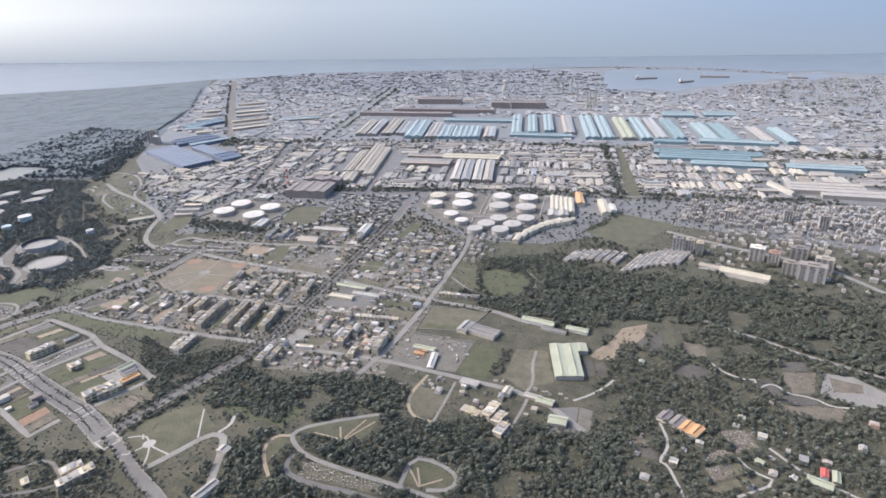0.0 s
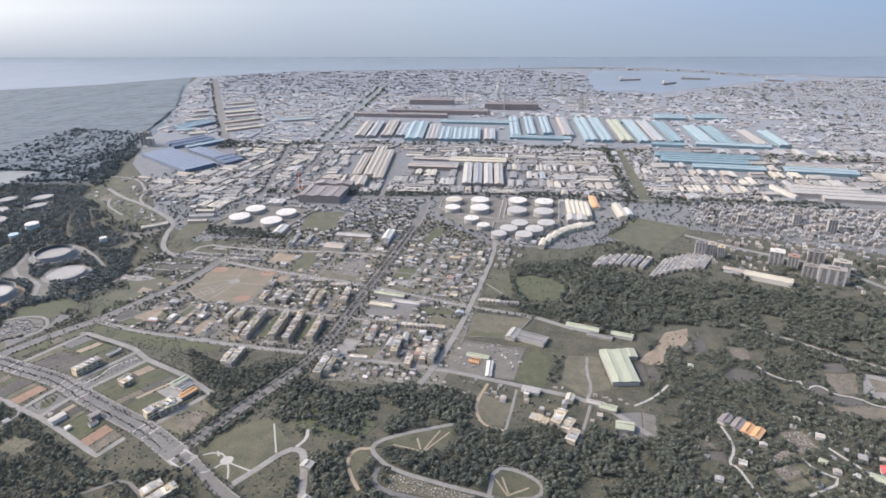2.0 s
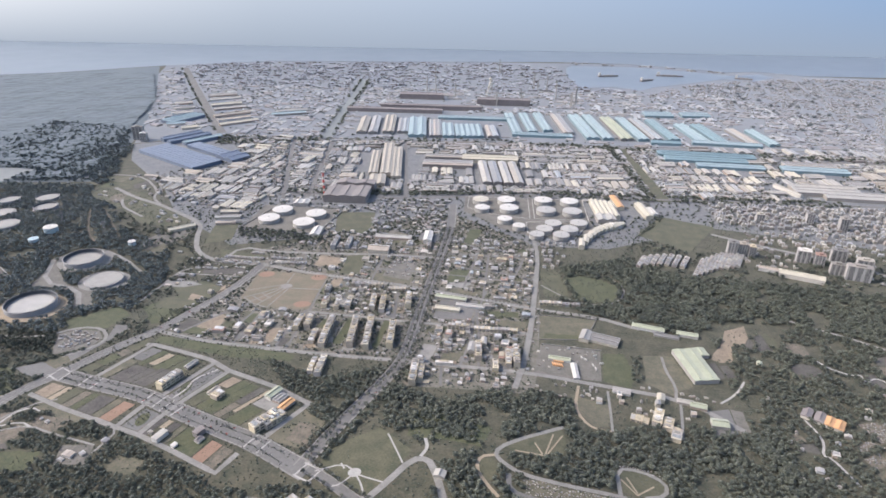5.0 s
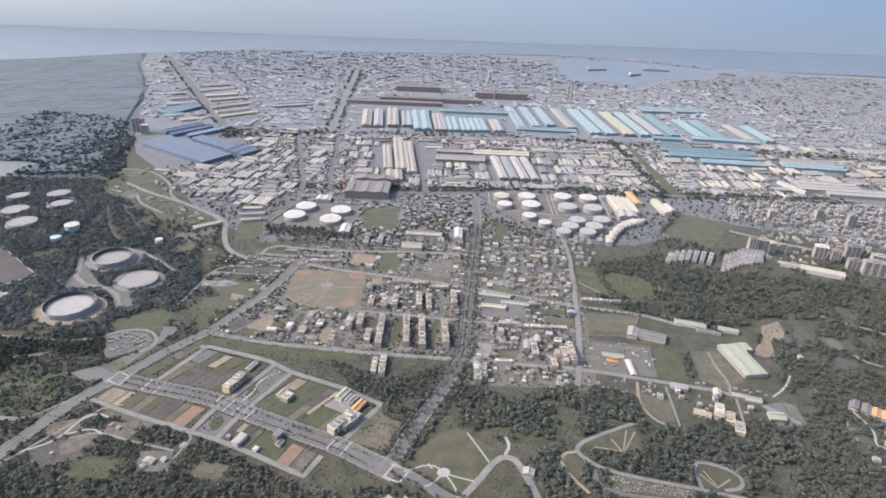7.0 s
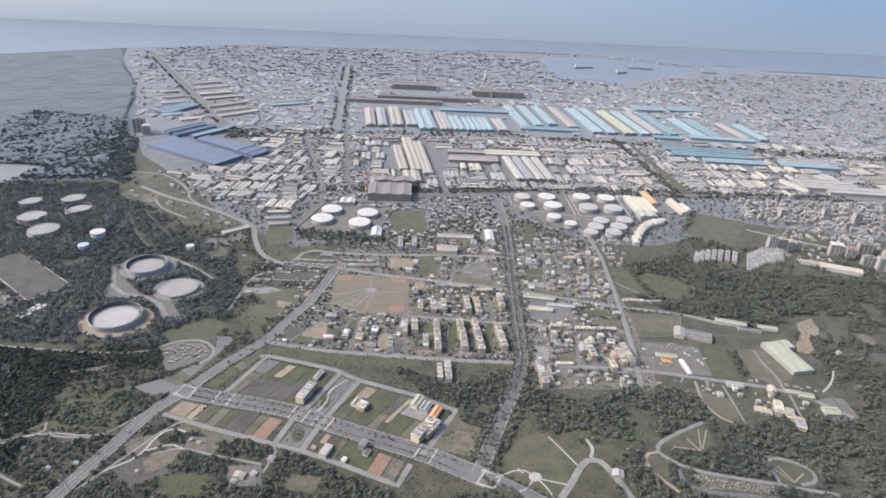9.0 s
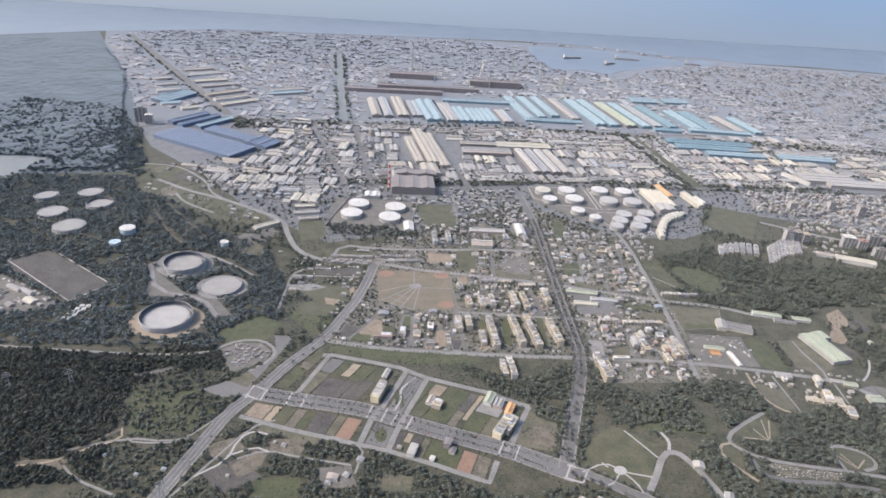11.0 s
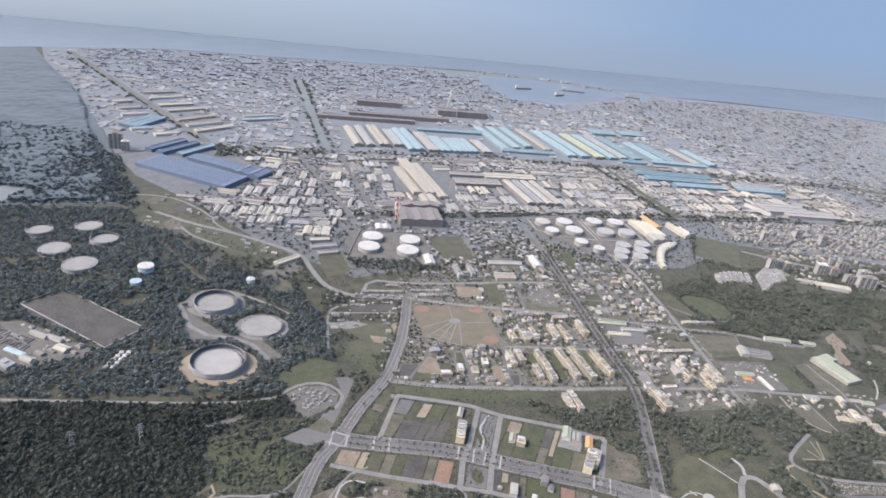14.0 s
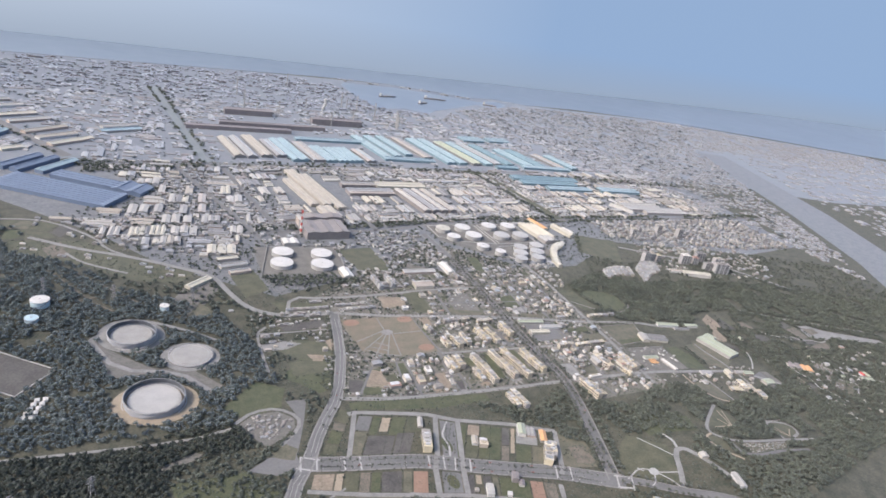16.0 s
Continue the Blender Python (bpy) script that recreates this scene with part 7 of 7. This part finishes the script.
# ---- grave stones ----
def stones(name, polys, step, label):
    """Small upright slabs in ragged rows, too many to count."""
    vs, fs = [], []
    for n, poly in enumerate(polys):
        q, r = lattice(poly, step, 0.3, 60 + n)
        for x, y in q.tolist():
            if r.random() < 0.6:
                a, b, h = r.uniform(0.6, 1.6), r.uniform(0.6, 1.2), r.uniform(0.8, 2.0)
                v, f = box(x - a, y - b, 0, x + a, y + b, h)
                o = len(vs)
                vs += [(u * K, w * K, (z + hill(x, y)) * K) for u, w, z in v]
                fs += [tuple(i + o for i in t) for t in f[:5]]
    tagged(new(name, mesh(name, vs, fs, M["sheds"])), label, "grave stones", kind="stuff")


stones("grave_stones", ([(228, 901), (264, 911), (278, 871), (244, 852)], [(193, 839), (221, 856), (238, 851), (198, 825)], [(194, 809), (226, 826), (229, 803), (200, 787)], [(-400, 684), (-332, 671), (-262, 664), (-270, 646), (-400, 648)],
                        [(-260, 740), (-180, 735), (-160, 712), (-180, 722)]), 4.2, "pale grave stones on brown terraces")


# ---- vehicles ----
def car_model(paint_name, label, name="car", size=(1.8, 4.4, 0.75, 1.45), group="parked cars"):
    """Body with cabin, and four wheels in the body's shade."""
    w, l, h0, h1 = (v * K for v in size)
    top = tagged(new(name), label, "bus" if name == "bus" else "car", group)
    v, f = box(-w / 2, -l / 2, 0.25 * K, w / 2, l / 2, h0)
    part("body", mesh("body", v, f, M[paint_name]), top)
    if name == "car":
        v, f = box(-w * 0.46, -l * 0.3, h0, w * 0.46, l * 0.22, h1)
        v = [(x * (0.82 if z > h0 else 1), y * (0.75 if z > h0 else 1), z) for x, y, z in v]
    else:
        v, f = box(-w * 0.48, -l * 0.49, h0, w * 0.48, l * 0.49, h1)
    part("cabin", mesh("cabin", v, f, M["glass"] if name == "car" else M[paint_name]), top)
    tyre = mesh("wheel", *box(-0.1 * K, -0.32 * K, 0, 0.1 * K, 0.32 * K, 0.64 * K), M["soil"])
    for x in (-w / 2, w / 2):
        for y in (-l * 0.3, l * 0.3):
            part("wheel", tyre, top).location = (x, y, 0)
    return top


cars = [car_model("white", "white car parked at the kerb"), car_model("tankgrey", "silver-grey car parked at the kerb"), car_model("brick", "dark brown car parked at the kerb"), car_model("red", "red car parked at the kerb")]
cused = [False] * 4
crng = random.Random(3)
LINES = [([(-1312, 906), (-1258, 890), (-1158, 865), (-1111, 849), (-1047, 818), (-938, 773), (-864, 745), (-784, 698)], (-12.5, 12.5, -5, 5), 15, 0.5, 0.95),
         ([(-723, 808), (-665, 950), (-642, 1030), (-636, 1119), (-624, 1327), (-604, 1555)], (-7, 7), 44, 0.6, 0.95),
         ([(-1450, 680), (-1378, 859), (-1284, 1005), (-1213, 1102), (-1154, 1262)], (-6, 6), 60, 0.6, 0.95)]
for line, shifts, gap, chance, lift in LINES:
    pts = length_steps(line, gap)
    for (x0, y0), (x1, y1) in zip(pts, pts[1:]):
        d = math.hypot(x1 - x0, y1 - y0)
        for s in shifts:
            if crng.random() < chance:
                e = crng.uniform(-4, 4)
                x, y = x0 - (y1 - y0) / d * s + (x1 - x0) / d * e, y0 + (x1 - x0) / d * s + (y1 - y0) / d * e
                stretch(cars, cused, crng.choice((0, 0, 1, 1, 2, 3)), place(x, y, lift, math.degrees(math.atan2(y1 - y0, x1 - x0)) - 90))
bus = car_model("orange", "orange bus parked in the depot yard", "bus", (2.6, 11, 1.2, 3.2), "buses in the depot")
bus.matrix_basis = place(-323, 1050, 0.3, 12)
for i in range(1, 10):
    copy_thing(bus, place(-323 + (i % 5) * 4.6 - (i // 5) * 3, 1050 - (i // 5) * 15 - (i % 5), 0.3, 12))
van = car_model("white", "white lorry parked in the depot yard", "lorry", (2.5, 8, 1.1, 3.0), "lorries in the depot")
van.matrix_basis = place(-255, 1060, 0.3, 40)
for i in range(1, 6):
    copy_thing(van, place(crng.uniform(-270, -215), crng.uniform(1000, 1090), 0.3, crng.choice((10, 100))))


# ---- pylons, stacks and port ----
def pylon(x, y, high):
    """Four leaning legs, three cross arms."""
    top = tagged(new("power_pylon"), "grey lattice power pylon among trees", "pylon", "power pylons")
    for sx in (-1, 1):
        for sy in (-1, 1):
            v = []
            for z, o in ((0, 4.5), (high, 0.6)):
                v += [((sx * o + u) * K, (sy * o + w) * K, z * K) for u, w in ((-0.3, -0.3), (0.3, -0.3), (0.3, 0.3), (-0.3, 0.3))]
            part("leg", mesh("leg", v, box(0, 0, 0, 1, 1, 1)[1], M["steel"]), top)
    for z, l in ((0.72, 8), (0.84, 7), (0.95, 5)):
        part("arm", mesh("arm", *box(-l * K, -0.4 * K, high * z * K, l * K, 0.4 * K, (high * z + 0.9) * K), M["steel"]), top)
    for z in (0.25, 0.5):
        o = 4.5 * (1 - z) + 0.6 * z
        part("brace", mesh("brace", *ring((o - 0.3) * K, (o + 0.3) * K, high * z * K, (high * z + 0.6) * K, 4), M["steel"]), top)
    top.matrix_basis = place(x, y, 0, 30)


for x, y, high in ((-1457, 1571, 44), (-1638, 1591, 44), (-1787, 1622, 44), (-1600, 1878, 44), (-1690, 940, 40), (-1800, 930, 40), (-1440, 655, 46)):
    pylon(x, y, high)
srng = random.Random(9)
stacks = []
for i in range(16):
    x, y, high = srng.uniform(-1000, 100), srng.uniform(3500, 4700), srng.uniform(60, 120)
    top = tagged(new("chimney"), "slim pale works chimney in haze", "chimney", "works chimneys")
    part("shaft", mesh("shaft", *ring(2.2 * K, 3.6 * K, 0, high * K, 12), M["tankside"]), top)
    part("collar", mesh("collar", *ring(3.6 * K, 4.6 * K, high * 0.96 * K, high * K, 12), M["steel"]), top)
    top.matrix_basis = place(x, y)
for x, y, lx, ly, high, label in ((-1010, 3320, 520, 34, 20, "long rust-brown steelworks hall"), (-820, 3400, 560, 28, 24, "long rust-brown steelworks hall"), (-420, 3560, 300, 50, 34, "dark steelworks hall in haze"),
                                  (-900, 3680, 260, 50, 30, "dark steelworks hall in haze")):
    hall(x, y, lx, ly, high, "mist", label, -1, 1, "mist", 0.12, along="x")
for x, y, turn, l in ((320, 4560, 12, 150), (760, 4620, -8, 190), (1250, 4560, -20, 120), (560, 4420, 30, 110)):
    ship = tagged(new("cargo_ship"), "long cargo ship moored in the harbour", "ship", "ships in the harbour")
    v, f = box(-l / 2 * K, -11 * K, 0.4 * K, l / 2 * K, 11 * K, 10 * K)
    v = [(x_ * (1.0 if z_ > 1 else 0.94), y_ * (0.35 if x_ > 0 else 1.0), z_) for x_, y_, z_ in v]
    part("hull", mesh("hull", v, f, M["brick"]), ship)
    part("bridge", mesh("bridge", *box(-l * 0.46 * K, -9 * K, 10 * K, -l * 0.36 * K, 9 * K, 28 * K), M["white"]), ship)
    for k in range(3):
        part("hatch", mesh("hatch", *box((-l * 0.25 + k * l * 0.18) * K, -7 * K, 10 * K, (-l * 0.12 + k * l * 0.18) * K, 7 * K, 13 * K), M["rust"]), ship)
    ship.matrix_basis = place(x, y, 0.4, turn)
plume, pf, o = [], [], 0
for i in range(9):
    v, f = CLOUDS[i % 6]
    rad = 8 + 1.5 * i
    q = v[:12] * rad + (srng.uniform(-5, 5) + i * 3 - 515, 3560 + srng.uniform(-5, 5), 55 + i * 11)
    plume += [tuple(p * K) for p in q]
    pf += [tuple(int(k) + o for k in t) for t in f[:20]]
    o += 12
tagged(new("steam_plume", mesh("steam_plume", plume, pf, M["white"], smooth=True)), "white steam rising from a works stack", "steam", kind="stuff")


# ---- the far city, joined ----
def blocks(name, rows, label, mat="city"):
    """Plain buildings joined into one: rows of x, y, turn, width, depth, height, pitched."""
    vs, fs = [], []
    for x, y, turn, a, b, h, pitched in rows:
        a, b = a / 2, b / 2
        c, s = math.cos(radians(turn)), math.sin(radians(turn))
        o = len(vs)
        shape_ = [(-a, -b, 0), (a, -b, 0), (a, b, 0), (-a, b, 0), (-a, -b, h), (a, -b, h), (a, b, h), (-a, b, h)]
        fs += [(o, o + 1, o + 5, o + 4), (o + 1, o + 2, o + 6, o + 5), (o + 2, o + 3, o + 7, o + 6), (o + 3, o, o + 4, o + 7)]
        if pitched:
            shape_ += [(-a, 0, h + min(a, b) * 0.3), (a, 0, h + min(a, b) * 0.3)]
            fs += [(o + 4, o + 5, o + 9, o + 8), (o + 6, o + 7, o + 8, o + 9), (o + 4, o + 8, o + 7), (o + 5, o + 6, o + 9)]
        else:
            k = 0.55
            shape_ += [(-a * k, -b * k, h), (a * k * 0.3, -b * k, h), (a * k * 0.3, b * k, h), (-a * k, b * k, h), (-a * k, -b * k, h + 2.5), (a * k * 0.3, -b * k, h + 2.5), (a * k * 0.3, b * k, h + 2.5), (-a * k, b * k, h + 2.5)]
            p = o + 8
            fs += [(o + 4, o + 5, o + 6, o + 7), (p, p + 1, p + 5, p + 4), (p + 1, p + 2, p + 6, p + 5), (p + 2, p + 3, p + 7, p + 6), (p + 3, p, p + 4, p + 7), (p + 4, p + 5, p + 6, p + 7)]
        z0 = hill(x, y)
        vs += [((x + u * c - w * s) * K, (y + u * s + w * c) * K, (z + z0) * K) for u, w, z in shape_]
    return tagged(new(name, mesh(name, vs, fs, M[mat])), label, "buildings", kind="stuff")


def far_blocks(name, poly, step, lo, hi, h0, h1, label, chance, turn=0.0, seed=1, pitched=False, mat="city"):
    q, r = lattice(poly, step, 0.3, seed)
    ok = (r.random(len(q)) < chance) & ~insides(q, HARBOUR) & (off_roads(q) > hi / 2)
    u = q[:, 0] * math.cos(radians(turn)) + q[:, 1] * math.sin(radians(turn))
    v = q[:, 1] * math.cos(radians(turn)) - q[:, 0] * math.sin(radians(turn))
    ok &= (u % (step * 6.3) > step * 0.9) & (v % (step * 4.1) > step * 0.8)
    thick = np.array([noise.noise(Vector((x / 130, y / 130, seed))) + 0.5 * noise.noise(Vector((x / 45, y / 45, seed + 0.5))) for x, y in q.tolist()])
    ok &= thick > -0.3
    for a, b, c, d, t in HALLS:
        if b > 2500:
            ok &= (abs(q[:, 0] - a) > c + hi / 2) | (abs(q[:, 1] - b) > d + hi / 2) if abs(t) < 20 else (np.hypot(q[:, 0] - a, q[:, 1] - b) > max(c, d) * 0.8)
    rows = []
    for (x, y), k in zip(q[ok].tolist(), thick[ok].tolist()):
        big = 0.75 + 0.5 * r.random() + (1.0 if r.random() < 0.06 else 0.0)
        rows.append((x, y, turn + (0, 90)[int(r.integers(2))], r.uniform(lo, hi) * big, (r.uniform(lo, lo + (hi - lo) * 0.45) if pitched else r.uniform(lo, hi)) * min(big, 1.2), h0 + (h1 - h0) * max(0.0, min(1.0, r.random() ** 3 * (0.7 + k))), pitched))
    blocks(name, rows, label, mat)


def clutter(poly, step, lo, hi, h0, h1, chance, turn, seed, yard=False):
    """Small sheds and lean-tos in the places left over, noted for the joined mass."""
    q, r = lattice(poly, step, 0.4, seed)
    size = r.uniform(lo, hi, q.shape)
    ok = (off_roads(q) > 2 if yard else clear_of(q, size.max(1) / 2, 1.0)) & (r.random(len(q)) < chance)
    for a, b, c in HOMES + BUILT:
        ok &= (abs(q[:, 0] - a) > c + size[:, 0] / 2) | (abs(q[:, 1] - b) > c + size[:, 0] / 2)
    for (x, y), (a, b) in zip(q[ok].tolist(), size[ok].tolist()):
        SPARE.append((x, y, turn + r.uniform(-4, 4), a, b, r.uniform(h0, h1), r.random() < 0.6))


clutter([(-1220, 1081), (-640, 1015), (-400, 940), (-60, 850), (0, 950), (-340, 1010), (-335, 1640), (-620, 1900), (-1000, 1643), (-1231, 1489)], 12, 3, 9, 1.4, 3.4, 0.3, -5, 21)
clutter([(-1425, 1050), (-1400, 1075), (-1356, 1075), (-1332, 1045), (-1340, 1025), (-1395, 990)], 9, 3, 8, 1.2, 3.0, 0.7, 20, 31, True)
clutter([(-2120, 1350), (-2009, 1350), (-1850, 1241), (-2010, 1150), (-2130, 1200)], 14, 3, 9, 1.0, 2.5, 0.4, -38, 32, True)
clutter([(-352, 1118), (-204, 1102), (-250, 985), (-368, 1005)], 12, 2.5, 7, 1.2, 3, 0.3, -10, 34, True)
clutter([(-560, 2050), (-150, 2050), (-140, 1740), (-300, 1690), (-430, 1760), (-560, 1900)], 26, 2.5, 7, 1.2, 3, 0.25, -3, 35)
clutter([(-743, 1503), (-667, 1498), (-679, 1392), (-754, 1414)], 12, 3, 9, 1.2, 3, 0.5, -3, 36, True)
clutter([(-1332, 1489), (-1139, 1476), (-1180, 1277), (-1312, 1358)], 13, 3, 9, 1.5, 3.5, 0.35, -8, 33)
clutter(WORKS + [(-1780, 2120)], 18, 6, 20, 3, 8, 0.75, -4, 22)
clutter([(60, 2100), (1250, 2090), (1250, 2720), (60, 2740)], 18, 6, 20, 3, 8, 0.75, -4, 23)
clutter([(-1150, 2040), (60, 2100), (60, 2740), (-1150, 2720)], 18, 6, 20, 3, 9, 0.8, 2, 24)
clutter([(-1000, 1643), (-620, 1640), (-600, 2000), (-1230, 1990), (-1200, 1900)], 18, 6, 18, 3, 8, 0.6, 2, 25)
clutter([(-1980, 2290), (-1850, 2020), (-1640, 1898), (-1560, 2030), (-1800, 2250)], 24, 7, 16, 3, 7, 0.55, -20, 26)
clutter([(60, 600), (60, 1000), (500, 1000), (700, 800), (700, 560)], 24, 4, 11, 2, 4, 0.25, -20, 27)
clutter([(900, 1700), (260, 1780), (230, 1640), (330, 1500), (760, 1400)], 26, 6, 16, 3, 8, 0.4, -18, 28)
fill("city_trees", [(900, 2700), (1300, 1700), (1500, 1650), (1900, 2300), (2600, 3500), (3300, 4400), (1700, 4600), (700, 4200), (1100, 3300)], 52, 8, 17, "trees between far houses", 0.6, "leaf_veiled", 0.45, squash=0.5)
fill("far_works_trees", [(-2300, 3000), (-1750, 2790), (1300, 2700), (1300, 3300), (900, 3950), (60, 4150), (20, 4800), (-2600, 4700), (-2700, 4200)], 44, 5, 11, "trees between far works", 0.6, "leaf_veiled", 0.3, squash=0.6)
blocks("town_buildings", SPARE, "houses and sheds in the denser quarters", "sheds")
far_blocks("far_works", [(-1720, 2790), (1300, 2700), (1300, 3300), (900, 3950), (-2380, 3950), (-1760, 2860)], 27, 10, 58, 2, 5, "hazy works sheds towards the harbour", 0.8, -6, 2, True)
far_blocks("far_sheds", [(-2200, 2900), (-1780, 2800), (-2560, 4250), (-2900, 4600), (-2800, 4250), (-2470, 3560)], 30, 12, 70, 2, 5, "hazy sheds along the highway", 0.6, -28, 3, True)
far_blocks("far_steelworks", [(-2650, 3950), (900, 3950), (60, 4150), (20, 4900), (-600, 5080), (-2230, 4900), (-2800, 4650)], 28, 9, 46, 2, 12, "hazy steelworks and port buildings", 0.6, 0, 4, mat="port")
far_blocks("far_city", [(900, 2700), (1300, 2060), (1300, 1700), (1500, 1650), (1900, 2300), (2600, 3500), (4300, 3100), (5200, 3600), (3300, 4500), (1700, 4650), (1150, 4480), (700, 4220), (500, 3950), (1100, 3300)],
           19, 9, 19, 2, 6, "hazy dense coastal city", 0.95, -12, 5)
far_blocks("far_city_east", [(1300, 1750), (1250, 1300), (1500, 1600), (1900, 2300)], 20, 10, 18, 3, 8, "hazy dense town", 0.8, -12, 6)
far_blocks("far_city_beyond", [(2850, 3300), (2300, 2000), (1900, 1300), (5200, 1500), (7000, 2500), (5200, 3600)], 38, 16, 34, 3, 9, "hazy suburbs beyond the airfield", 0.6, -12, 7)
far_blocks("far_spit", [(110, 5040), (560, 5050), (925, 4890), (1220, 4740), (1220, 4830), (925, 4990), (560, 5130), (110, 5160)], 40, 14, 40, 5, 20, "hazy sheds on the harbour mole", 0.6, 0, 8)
